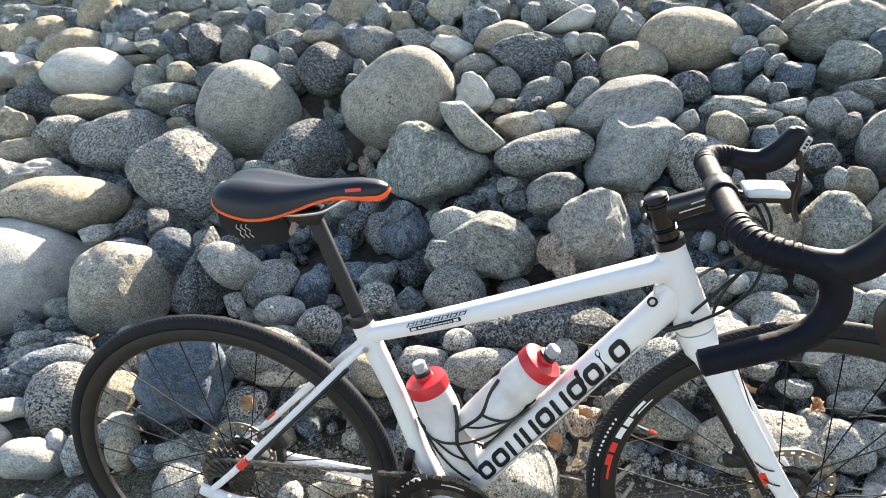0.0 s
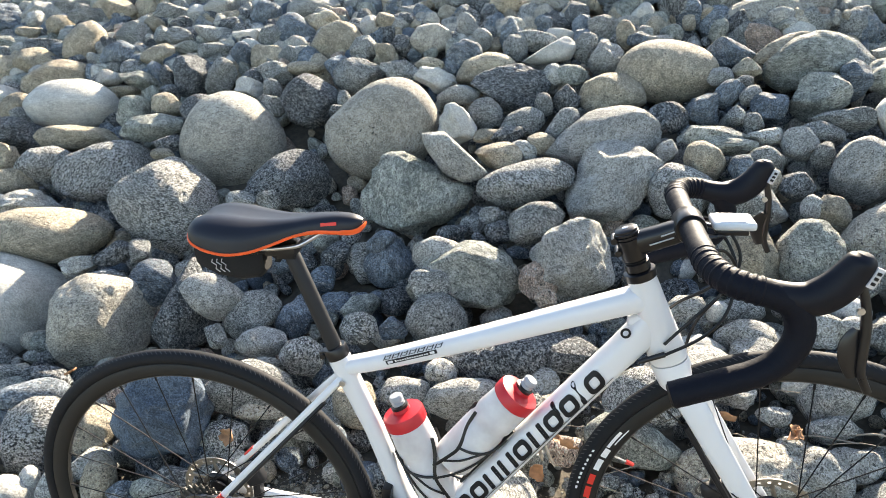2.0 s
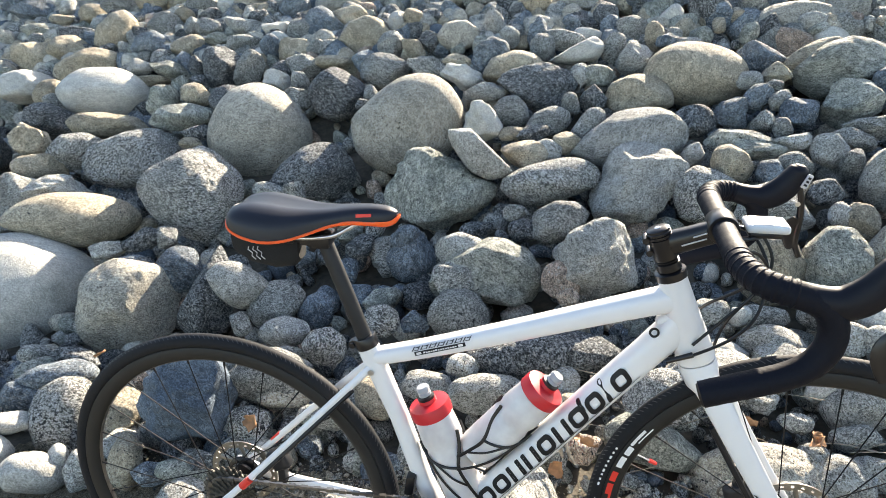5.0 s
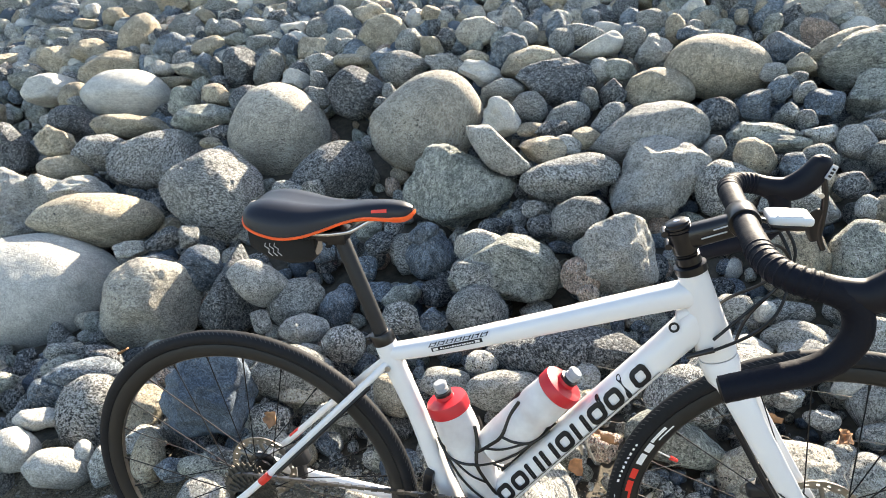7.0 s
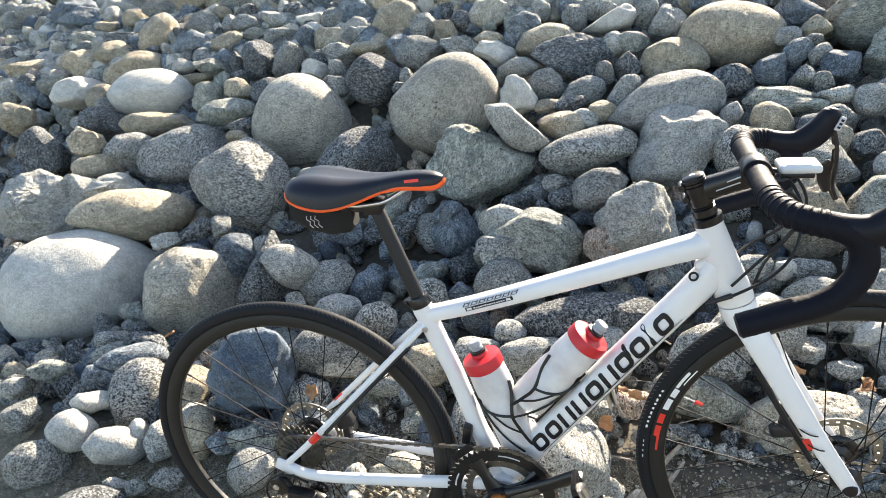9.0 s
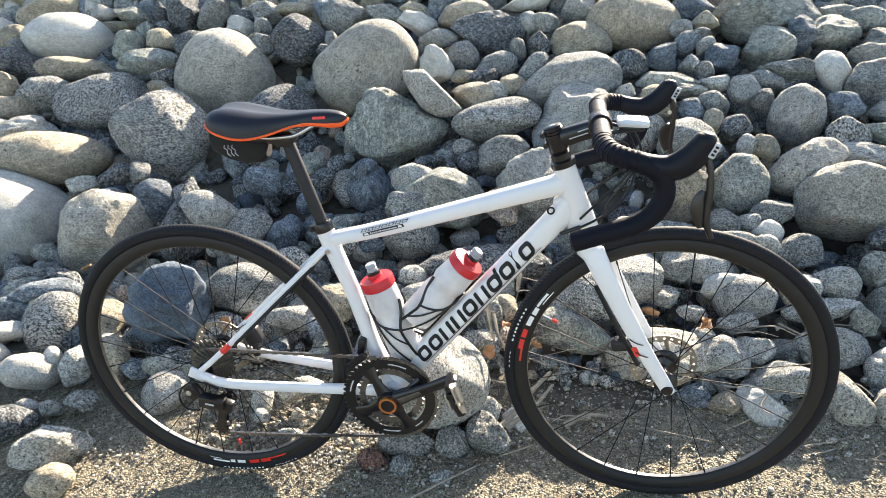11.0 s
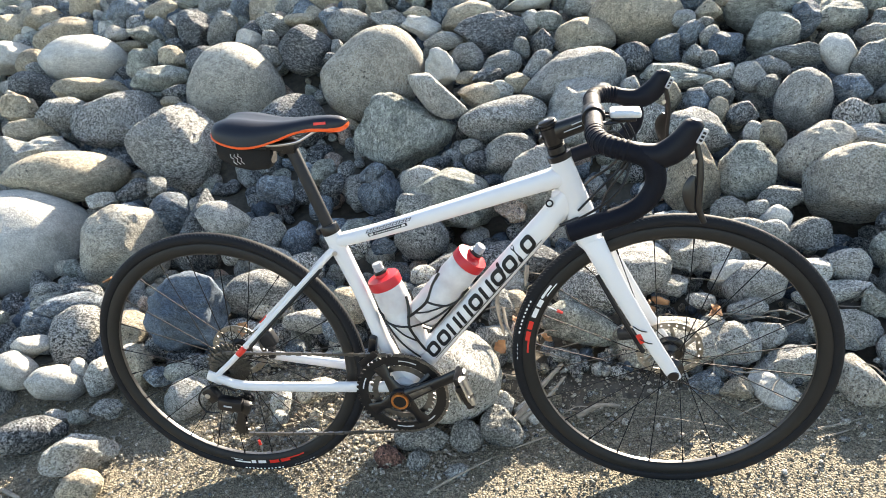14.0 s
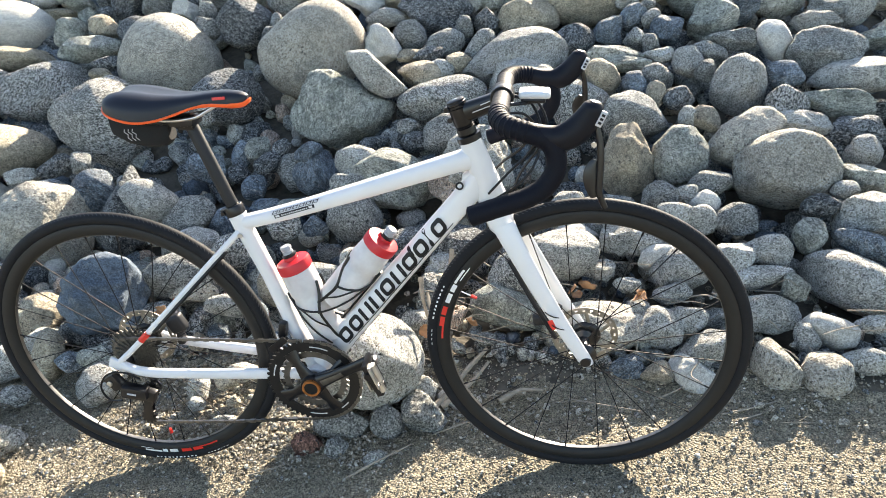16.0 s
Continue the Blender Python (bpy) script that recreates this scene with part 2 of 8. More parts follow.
# ---------------------------------------------------------------- mesh helpers
def mesh_of(name, bm, mat, smooth=True):
    bmesh.ops.recalc_face_normals(bm, faces=bm.faces)
    me = bpy.data.meshes.new(name)
    bm.to_mesh(me)
    bm.free()
    me.materials.append(mat)
    if smooth:
        for p in me.polygons:
            p.use_smooth = True
        me.set_sharp_from_angle(angle=radians(38))
    return me


def part(name, bm, mat, parent, label="", smooth=True):
    ob = new(name, mesh_of(name, bm, mat, smooth))
    ob.parent = parent
    return tagged(ob, label)


def thing(name, m, label, category, group=""):
    ob = new(name)
    ob.empty_display_size = 0.1
    ob.matrix_world = m
    return tagged(ob, label, category, group)


def sweep(bm, pts, radii, seg=12, caps=True, side=None, closed=False):
    """A tube along pts; radii: one number, or a number or (across, upright) pair a point. side: the across direction."""
    pts = [Vector(p) for p in pts]
    n = len(pts)
    if not isinstance(radii, (list, tuple)):
        radii = [radii] * n
    rings = []
    last = None
    for i, p in enumerate(pts):
        if closed:
            d = pts[(i + 1) % n] - pts[i - 1]
        else:
            d = pts[min(i + 1, n - 1)] - pts[max(i - 1, 0)]
        d.normalize()
        if side is not None:
            a = Vector(side)
        elif last is None:
            a = Vector((0, 1, 0)) if abs(d.y) < 0.9 else Vector((1, 0, 0))
        else:
            a = last
        a = (a - d * a.dot(d)).normalized()
        last = a
        b = d.cross(a)
        r = radii[i]
        ra, rb = r if isinstance(r, (list, tuple)) else (r, r)
        rings.append([bm.verts.new(p + a * (ra * math.cos(k * math.tau / seg)) + b * (rb * math.sin(k * math.tau / seg))) for k in range(seg)])
    for i in range(n if closed else n - 1):
        r0, r1 = rings[i], rings[(i + 1) % n]
        for k in range(seg):
            bm.faces.new((r0[k], r0[(k + 1) % seg], r1[(k + 1) % seg], r1[k]))
    if caps and not closed:
        bm.faces.new(rings[0])
        bm.faces.new(rings[-1])
    return bm


def curve(pts, steps=6):
    """Catmull-Rom through pts."""
    pts = [Vector(p) for p in pts]
    out = []
    for i in range(len(pts) - 1):
        p0, p1, p2, p3 = pts[max(i - 1, 0)], pts[i], pts[i + 1], pts[min(i + 2, len(pts) - 1)]
        for k in range(steps):
            t = k / steps
            out.append(0.5 * (2 * p1 + (p2 - p0) * t + (2 * p0 - 5 * p1 + 4 * p2 - p3) * t * t + (3 * p1 - p0 - 3 * p2 + p3) * t ** 3))
    out.append(pts[-1])
    return out


def lathe(bm, profile, centre, axis, seg=32, close=False):
    """Turns (radius, along) points round axis through centre."""
    axis = Vector(axis).normalized()
    a = axis.orthogonal().normalized()
    b = axis.cross(a)
    centre = Vector(centre)
    rings = []
    for r, h in profile:
        rings.append([bm.verts.new(centre + axis * h + (a * math.cos(k * math.tau / seg) + b * math.sin(k * math.tau / seg)) * max(r, 1e-5)) for k in range(seg)])
    m = len(rings)
    for i in range(m if close else m - 1):
        r0, r1 = rings[i], rings[(i + 1) % m]
        for k in range(seg):
            bm.faces.new((r0[k], r0[(k + 1) % seg], r1[(k + 1) % seg], r1[k]))
    return bm


def block(bm, size, m, bevel=0.002, segments=2):
    made = bmesh.ops.create_cube(bm, size=1.0, matrix=m @ Matrix.Diagonal((*size, 1)))
    edges = list({e for v in made["verts"] for e in v.link_edges})
    if bevel:
        bmesh.ops.bevel(bm, geom=edges, offset=bevel, segments=segments, affect="EDGES", profile=0.6)
    return bm


# ---------------------------------------------------------------- ground and bank
def bank(x, y):
    """Height of the ground under the stones: a sandy track, then a bank of stones that rises to a flat top."""
    if y < 0.12:
        z = 0.0
    elif y < 6.5:
        z = 0.345 * (y - 0.12)
        z = z * z / (z + 0.06)
    else:
        z = 2.14
    if y > 0.3:
        z -= min(0.22, 0.22 * (y - 0.3) / 0.6)
    return z


def ground_sheet():
    def steps(lo, hi, near, fine):
        out, v, s = [near[0]], near[0], fine
        while v > lo:
            s *= 1.35
            v -= s
            out.insert(0, v)
        v = near[0]
        while v < near[1]:
            v += fine
            out.append(v)
        s = fine
        while v < hi:
            s *= 1.35
            v += s
            out.append(v)
        return out
    xs = steps(-2500, 2500, (-1.2, 2.2), 0.018)
    ys = steps(-2500, 2500, (-0.9, 0.9), 0.018)
    bm = bmesh.new()
    grid = []
    for y in ys:
        row = []
        for x in xs:
            z = bank(x, y)
            if abs(x) < 6 and abs(y) < 6:
                z += 0.008 * noise.noise(Vector((x * 5, y * 5, 0))) + 0.004 * noise.noise(Vector((x * 22, y * 22, 3)))
                if y < 0.9 and -1.2 < x < 2.2:
                    z += 0.0035 * noise.noise(Vector((x * 70, y * 70, 7)))
            row.append(bm.verts.new((x, y, z - 0.006)))
        grid.append(row)
    for j in range(len(ys) - 1):
        for i in range(len(xs) - 1):
            bm.faces.new((grid[j][i], grid[j][i + 1], grid[j + 1][i + 1], grid[j + 1][i]))
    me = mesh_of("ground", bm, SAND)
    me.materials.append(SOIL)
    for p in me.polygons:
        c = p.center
        # soil beyond this ragged edge; its dark colour also paints shade at the toe
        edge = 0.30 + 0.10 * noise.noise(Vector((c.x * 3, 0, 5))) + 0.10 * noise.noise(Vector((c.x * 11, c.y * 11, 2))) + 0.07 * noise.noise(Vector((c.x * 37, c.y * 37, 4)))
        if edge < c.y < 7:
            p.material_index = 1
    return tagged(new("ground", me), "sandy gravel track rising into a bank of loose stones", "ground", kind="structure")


ground_sheet()


# ---------------------------------------------------------------- stones
PALE, TAN, SANDY, LIGHT, GREY = "pale", "tan", "sandy", "light", "grey"
SPECKLED, DARK, BLUE, GREEN, PINK, NAVY, RED = "speckled", "dark", "blue", "green", "pink", "navy", "red"
SMOOTH, ROUND, BLOCKY, ANGULAR = 2.0, 2.3, 3.2, 4.2
LOOKS = {
    PALE: "pale smooth river boulder", TAN: "tan weathered river stone", SANDY: "sandy grey worn river boulder",
    LIGHT: "light grey granite river stone", GREY: "mid grey granite river stone", SPECKLED: "black-speckled grey granite boulder",
    DARK: "dark grey coarse granite stone", BLUE: "blue-grey banded slate stone", GREEN: "greenish grey schist stone", PINK: "pinkish brown gneiss stone", NAVY: "dark blue-grey smooth stone", RED: "red-brown iron-stained stone",
}
FORMS = {SMOOTH: "smoothly rounded, in the bank", ROUND: "rounded, in the bank", BLOCKY: "blocky, worn edges, in the bank", ANGULAR: "angular, broken faces, in the bank"}
stones_made = []


def stone_mesh(half, power, seed, level, flats=()):
    """A worn stone: a rounded block of random flats (crisp where it is angular), with lumps, dents and ridges.
    flats: (angle, reach) of the worn sides seen from the track, in the stone's own upright plane."""
    rnd = random.Random(seed)
    bm = bmesh.new()
    bmesh.ops.create_icosphere(bm, subdivisions=level, radius=1.0)
    d = np.array([v.co for v in bm.verts])
    d /= np.linalg.norm(d, axis=1)[:, None]
    crisp, count, near, far = {SMOOTH: (7, 9, 0.84, 1.03), ROUND: (15, 13, 0.70, 0.97), BLOCKY: (26, 13, 0.66, 0.93), ANGULAR: (44, 18, 0.60, 0.92)}[power]
    total = np.full(len(d), (1 / 1.05) ** crisp)
    for i in range(count):
        n = np.array((rnd.gauss(0, 1), rnd.gauss(0, 1), rnd.gauss(0, 1)))
        n /= np.linalg.norm(n)
        reach = rnd.uniform(near, far)
        if flats and abs(n[2]) < 0.35:
            continue
        total += (np.maximum(0, d @ n) / reach) ** crisp
    if flats:
        side = np.zeros(len(d))
        for angle, reach in flats:
            a = radians(angle)
            side += (np.maximum(0, d[:, 0] * math.cos(a) + d[:, 1] * math.sin(a)) / reach) ** (crisp + 12)
        side = side ** (1 / (crisp + 12))
        round_off = 2.4 if power < 3 else 2.9
        total += (side ** round_off + np.abs(d[:, 2]) ** round_off) ** (crisp / round_off)
    q = d * (total ** (-1 / crisp))[:, None]
    rough = 1.1 if power > 4 else rnd.uniform(0.55, 0.95) if power > 3 else rnd.uniform(0.3, 0.8) if power > 2.2 else 0.12
    shift = Vector((rnd.uniform(0, 50), rnd.uniform(0, 50), rnd.uniform(0, 50)))
    bulge = 0.03 if flats else 0.075
    swell = np.empty(len(d))
    for i, row in enumerate(d):
        w = Vector(row)
        lump = bulge * noise.noise(w * 1.2 + shift) + (0.035 if power > 2.2 else 0.015) * noise.noise(w * 2.7 + shift)
        ridge = abs(noise.noise(w * 3.3 + shift * 2)) + 0.5 * abs(noise.noise(w * 7.1 + shift * 3))
        if power > 3:
            step = 5.0 * noise.noise(w * 2.1 + shift * 1.5)
            lump += (0.030 if power > 4 else 0.014) * (math.floor(step) + min(1.0, (step - math.floor(step)) * 5))
        swell[i] = 1.0 + lump + rough * (0.050 * (0.35 - ridge) + 0.024 * noise.noise(w * 9 + shift) + 0.014 * noise.noise(w * 18 + shift))
    q *= swell[:, None]
    low, high = q.min(axis=0), q.max(axis=0)
    q = (q - (low + high) / 2) / ((high - low) / 2) * np.array(half)
    for v, p in zip(bm.verts, q):
        v.co = p
    return bm


def rock(look_key, power, place, half, turn, bend=0.0, flats=()):
    seed = len(stones_made) + 11
    level = 6 if max(half) > 0.235 else 5 if max(half) > 0.10 else 4
    bm = stone_mesh(half, power, seed, level, flats)
    if bend:
        for v in bm.verts:
            v.co.y += bend * half[1] * ((v.co.x / half[0]) ** 2 - 0.4)
    me = mesh_of("rock", bm, ROCK_MATS[look_key])
    ob = new("rock", me)
    ob.matrix_world = pose(*place, *turn)
    size = max(half)
    words = LOOKS[look_key]
    if size < 0.05:
        words = words.replace("boulder", "cobble").replace("stone", "cobble")
    tagged(ob, words + ", " + FORMS[power], "rock", "stones of the bank")
    stones_made.append((Vector(place), max(half)))
    return ob


# the stones that can be told apart: kind, form, place, half sizes, turn, worn flats (angle, reach)
rock(BLUE, BLOCKY, (-3.782, 3.720, 1.203), (0.189, 0.123, 0.138), (89, 8, 43))
rock(LIGHT, ROUND, (-3.428, 3.687, 1.203), (0.076, 0.076, 0.076), (89, 8, 41))
rock(TAN, ROUND, (-3.122, 3.566, 1.157), (0.101, 0.074, 0.081), (89, 8, 40))
rock(GREY, BLOCKY, (-2.909, 3.625, 1.174), (0.147, 0.084, 0.097), (89, 7, 38))
rock(TAN, ROUND, (-2.674, 3.220, 1.021), (0.154, 0.160, 0.149), (88, 7, 39), flats=((-128, 1.01), (-82, 0.94), (-30, 0.93), (5, 0.99), (43, 1.03), (107, 0.82), (132, 0.68), (161, 0.78)))
rock(TAN, BLOCKY, (-3.336, 3.469, 1.126), (0.084, 0.052, 0.059), (88, 8, 42))
rock(GREEN, ROUND, (-3.389, 3.336, 1.073), (0.154, 0.058, 0.076), (88, 8, 43))
rock(DARK, ROUND, (-2.956, 3.189, 1.017), (0.147, 0.075, 0.089), (87, 8, 41))
rock(TAN, BLOCKY, (-3.123, 2.927, 0.915), (0.153, 0.111, 0.120), (86, 10, 44))
rock(TAN, ROUND, (-2.921, 3.014, 0.950), (0.141, 0.099, 0.108), (87, -1, 42))
rock(TAN, ROUND, (-2.606, 2.790, 0.866), (0.204, 0.113, 0.144), (86, 8, 41), flats=((-138, 1.24), (-68, 0.64), (-59, 0.60), (-11, 0.89), (31, 1.10), (112, 0.67), (135, 0.53), (162, 0.72)))
rock(PALE, SMOOTH, (-2.253, 2.477, 0.729), (0.262, 0.154, 0.191), (84, 9, 40), flats=((-164, 0.94), (-118, 1.03), (-76, 0.90), (-43, 0.91), (20, 0.85), (46, 0.92), (94, 0.98), (144, 0.92), (152, 0.91)))
rock(PALE, ROUND, (-2.880, 2.533, 0.782), (0.171, 0.108, 0.129), (85, 9, 45), flats=((-173, 1.00), (-114, 1.05), (-83, 0.95), (-19, 0.78), (43, 1.09), (85, 0.98), (119, 0.98), (157, 0.89)))
rock(BLUE, ROUND, (-2.245, 2.994, 0.944), (0.135, 0.101, 0.111), (87, 7, 37), flats=((-164, 1.01), (-97, 0.94), (-41, 0.99), (18, 0.84), (53, 0.82), (123, 0.83), (156, 0.84)))
rock(GREY, ROUND, (-2.312, 3.280, 1.046), (0.128, 0.101, 0.106), (87, 8, 35))
rock(TAN, BLOCKY, (-2.238, 3.407, 1.101), (0.070, 0.059, 0.062), (88, 7, 34))
rock(TAN, ROUND, (-1.929, 2.915, 0.915), (0.111, 0.093, 0.098), (86, 8, 34))
rock(GREY, ROUND, (-2.063, 3.213, 1.031), (0.060, 0.068, 0.062), (87, 8, 33))
rock(GREY, BLOCKY, (-1.891, 3.168, 1.010), (0.111, 0.063, 0.073), (87, 26, 31))
rock(DARK, ROUND, (-2.021, 3.378, 1.092), (0.081, 0.050, 0.056), (88, -3, 32))
rock(GREEN, BLOCKY, (-1.763, 3.007, 0.959), (0.082, 0.043, 0.051), (86, 3, 32))
rock(GREY, ROUND, (-1.537, 2.924, 0.923), (0.108, 0.061, 0.071), (86, 8, 30))
rock(LIGHT, ROUND, (-1.650, 3.168, 1.008), (0.139, 0.065, 0.080), (87, 22, 28))
rock(DARK, BLOCKY, (-1.582, 3.265, 1.048), (0.085, 0.063, 0.068), (87, 7, 28))
rock(DARK, BLOCKY, (-1.555, 2.666, 0.821), (0.115, 0.123, 0.113), (85, 7, 32), flats=((-172, 0.90), (-87, 0.96), (-12, 0.88), (43, 1.04), (86, 0.95), (137, 1.13)))
rock(GREY, ROUND, (-1.353, 2.612, 0.814), (0.094, 0.107, 0.095), (84, 7, 30), flats=((-90, 1.00), (-26, 0.86), (15, 0.99), (71, 0.98), (138, 0.58), (161, 0.62)))
rock(PALE, ANGULAR, (-1.389, 3.081, 0.981), (0.089, 0.056, 0.064), (86, 7, 27))
rock(BLUE, ROUND, (-1.303, 2.839, 0.893), (0.077, 0.088, 0.080), (85, 8, 27))
rock(TAN, BLOCKY, (-1.134, 2.819, 0.881), (0.116, 0.080, 0.088), (85, -2, 26))
rock(GREY, ROUND, (-1.189, 3.053, 0.966), (0.101, 0.080, 0.084), (86, 7, 25))
rock(GREY, BLOCKY, (-1.012, 2.605, 0.805), (0.101, 0.073, 0.080), (83, 8, 25))
rock(PALE, ANGULAR, (-1.110, 2.461, 0.759), (0.077, 0.058, 0.063), (82, 18, 26))
rock(GREY, ROUND, (-0.944, 2.404, 0.741), (0.051, 0.066, 0.055), (82, 8, 25))
rock(DARK, BLOCKY, (-1.119, 2.569, 0.797), (0.073, 0.059, 0.063), (83, 8, 27))
rock(LIGHT, ROUND, (-2.137, 2.697, 0.844), (0.083, 0.055, 0.062), (85, 9, 37))
rock(GREEN, BLOCKY, (-1.896, 2.652, 0.823), (0.131, 0.054, 0.069), (84, 23, 33))
rock(TAN, ROUND, (-2.061, 2.688, 0.762), (0.138, 0.035, 0.052), (84, 6, 37))
rock(GREEN, ANGULAR, (-1.705, 2.425, 0.747), (0.050, 0.073, 0.056), (83, 10, 34))
rock(TAN, BLOCKY, (-1.554, 2.349, 0.719), (0.084, 0.065, 0.069), (82, 10, 33))
rock(GREEN, ROUND, (-1.744, 2.302, 0.696), (0.096, 0.093, 0.094), (82, -10, 38))
rock(DARK, BLOCKY, (-1.332, 2.283, 0.690), (0.096, 0.085, 0.087), (81, 9, 31))
rock(DARK, ROUND, (-1.720, 2.653, 0.830), (0.049, 0.070, 0.055), (84, 9, 33))
rock(DARK, ROUND, (-1.624, 2.492, 0.777), (0.048, 0.035, 0.038), (83, 9, 33))
rock(GREEN, ROUND, (-1.526, 2.141, 0.637), (0.167, 0.074, 0.106), (81, 9, 35), flats=((-149, 1.14), (-90, 1.00), (-51, 0.72), (-13, 0.86), (58, 0.99), (107, 0.88), (161, 0.76)))
rock(SANDY, SMOOTH, (-1.076, 2.120, 0.541), (0.265, 0.257, 0.248), (79, 8, 29), flats=((-168, 1.01), (-128, 1.06), (-90, 1.00), (-47, 0.96), (-14, 0.98), (8, 0.99), (39, 0.97), (61, 0.95), (85, 0.98), (120, 0.95), (147, 0.89), (164, 0.93)))
rock(GREY, BLOCKY, (-0.896, 2.253, 0.684), (0.072, 0.064, 0.066), (81, 8, 26))
rock(TAN, ROUND, (-2.579, 2.412, 0.734), (0.105, 0.101, 0.101), (84, -9, 45))
rock(GREY, ROUND, (-2.444, 2.302, 0.703), (0.091, 0.055, 0.063), (82, 31, 40))
rock(DARK, BLOCKY, (-2.372, 2.147, 0.635), (0.145, 0.097, 0.109), (81, 27, 40))
rock(LIGHT, ROUND, (-2.538, 2.148, 0.650), (0.070, 0.054, 0.058), (82, 12, 44))
rock(TAN, ANGULAR, (-2.348, 1.947, 0.570), (0.112, 0.082, 0.088), (79, 33, 40))
rock(SPECKLED, ROUND, (-1.993, 1.869, 0.533), (0.144, 0.099, 0.114), (80, 11, 42), flats=((-158, 0.97), (-97, 0.95), (-45, 0.95), (9, 0.94), (58, 0.97), (106, 0.89), (150, 0.81)))
rock(SPECKLED, ROUND, (-1.677, 1.920, 0.469), (0.260, 0.162, 0.195), (78, 11, 38), flats=((-169, 1.01), (-141, 1.07), (-86, 0.96), (-42, 0.80), (-18, 0.85), (24, 1.05), (57, 1.09), (103, 0.88), (126, 0.77), (154, 0.85)))
rock(TAN, BLOCKY, (-1.945, 2.087, 0.612), (0.211, 0.073, 0.098), (81, 12, 39))
rock(DARK, ROUND, (-1.335, 1.966, 0.588), (0.076, 0.039, 0.047), (79, 1, 35))
rock(TAN, BLOCKY, (-1.318, 1.877, 0.559), (0.058, 0.030, 0.036), (79, 11, 34))
rock(SPECKLED, ROUND, (-1.150, 1.560, 0.384), (0.230, 0.239, 0.222), (75, 11, 34), flats=((-153, 0.82), (-128, 0.73), (-128, 0.73), (-79, 1.00), (-38, 0.88), (-17, 0.87), (21, 1.05), (48, 1.11), (92, 0.98), (117, 0.79), (119, 0.79), (148, 0.93)))
rock(TAN, ROUND, (-2.097, 1.712, 0.485), (0.129, 0.079, 0.090), (79, 14, 43))
rock(LIGHT, ANGULAR, (-1.877, 1.567, 0.428), (0.158, 0.071, 0.101), (77, 13, 43), flats=((-150, 0.98), (-96, 0.98), (-50, 0.88), (18, 0.86), (42, 0.94), (100, 0.92), (156, 0.82)))
rock(TAN, SMOOTH, (-1.631, 1.360, 0.348), (0.278, 0.124, 0.176), (75, 14, 42), flats=((-137, 0.82), (-123, 0.82), (-68, 0.94), (-35, 0.88), (-9, 0.95), (23, 1.00), (66, 1.00), (94, 0.98), (136, 0.90), (161, 0.90)))
rock(LIGHT, BLOCKY, (-2.064, 1.524, 0.424), (0.081, 0.094, 0.083), (77, 15, 45))
rock(PALE, SMOOTH, (-1.745, 1.050, 0.122), (0.328, 0.268, 0.282), (70, 18, 45), flats=((-168, 1.00), (-91, 1.00), (-71, 1.04), (-13, 0.86), (-2, 0.90), (45, 1.06), (69, 0.98), (91, 1.00), (119, 0.99), (167, 0.95)))
rock(SANDY, BLOCKY, (-1.031, 0.900, 0.182), (0.176, 0.180, 0.169), (66, 17, 37), flats=((-176, 0.99), (-153, 1.02), (-123, 1.01), (-81, 0.94), (-53, 0.94), (-2, 0.97), (18, 1.15), (85, 0.96), (97, 1.06), (152, 1.20), (179, 1.00)))
rock(LIGHT, BLOCKY, (-1.284, 1.142, 0.305), (0.070, 0.036, 0.044), (72, 7, 42))
rock(DARK, ROUND, (-1.166, 1.206, 0.323), (0.082, 0.044, 0.052), (72, -9, 44))
rock(BLUE, BLOCKY, (-1.117, 1.074, 0.285), (0.070, 0.031, 0.038), (70, 16, 37))
rock(GREY, ROUND, (-1.052, 1.217, 0.332), (0.041, 0.049, 0.043), (71, 14, 35))
rock(BLUE, ROUND, (-0.911, 1.064, 0.265), (0.083, 0.091, 0.082), (69, 13, 34), flats=((-155, 0.81), (-120, 0.84), (-76, 0.98), (-27, 0.95), (12, 0.95), (48, 1.04), (97, 0.94), (136, 0.88)))
rock(DARK, BLOCKY, (-0.716, 0.933, 0.237), (0.096, 0.176, 0.124), (66, 13, 32), flats=((-111, 1.05), (-85, 0.97), (-35, 1.05), (2, 0.79), (20, 0.80), (71, 1.08), (134, 0.42), (139, 0.38), (151, 0.52)))
rock(LIGHT, SMOOTH, (-0.592, 0.950, 0.265), (0.111, 0.086, 0.093), (66, 13, 29), flats=((-151, 0.69), (-136, 0.66), (-115, 0.78), (-59, 1.00), (-14, 0.96), (41, 0.77), (57, 0.75), (90, 1.00), (154, 1.06)))
rock(GREY, SMOOTH, (-0.469, 0.980, 0.176), (0.099, 0.093, 0.091), (64, 12, 26), flats=((-139, 1.06), (-73, 0.80), (-39, 0.63), (-21, 0.75), (47, 1.06), (97, 0.93), (135, 0.81), (168, 0.88)))
rock(GREY, ROUND, (-0.505, 0.795, 0.199), (0.031, 0.043, 0.033), (64, -4, 37))
rock(LIGHT, ROUND, (-0.377, 0.840, 0.153), (0.087, 0.055, 0.066), (62, 13, 25), flats=((-142, 0.87), (-73, 0.86), (-30, 0.85), (18, 0.96), (70, 0.95), (124, 0.82), (153, 0.83)))
rock(BLUE, BLOCKY, (-0.527, 1.286, 0.263), (0.082, 0.065, 0.069), (69, 11, 25))
rock(DARK, ROUND, (-0.600, 1.700, 0.461), (0.193, 0.133, 0.152), (75, 8, 24), flats=((-125, 1.00), (-86, 0.97), (-4, 0.99), (18, 0.96), (74, 1.02), (122, 0.74), (141, 0.64), (157, 0.71)))
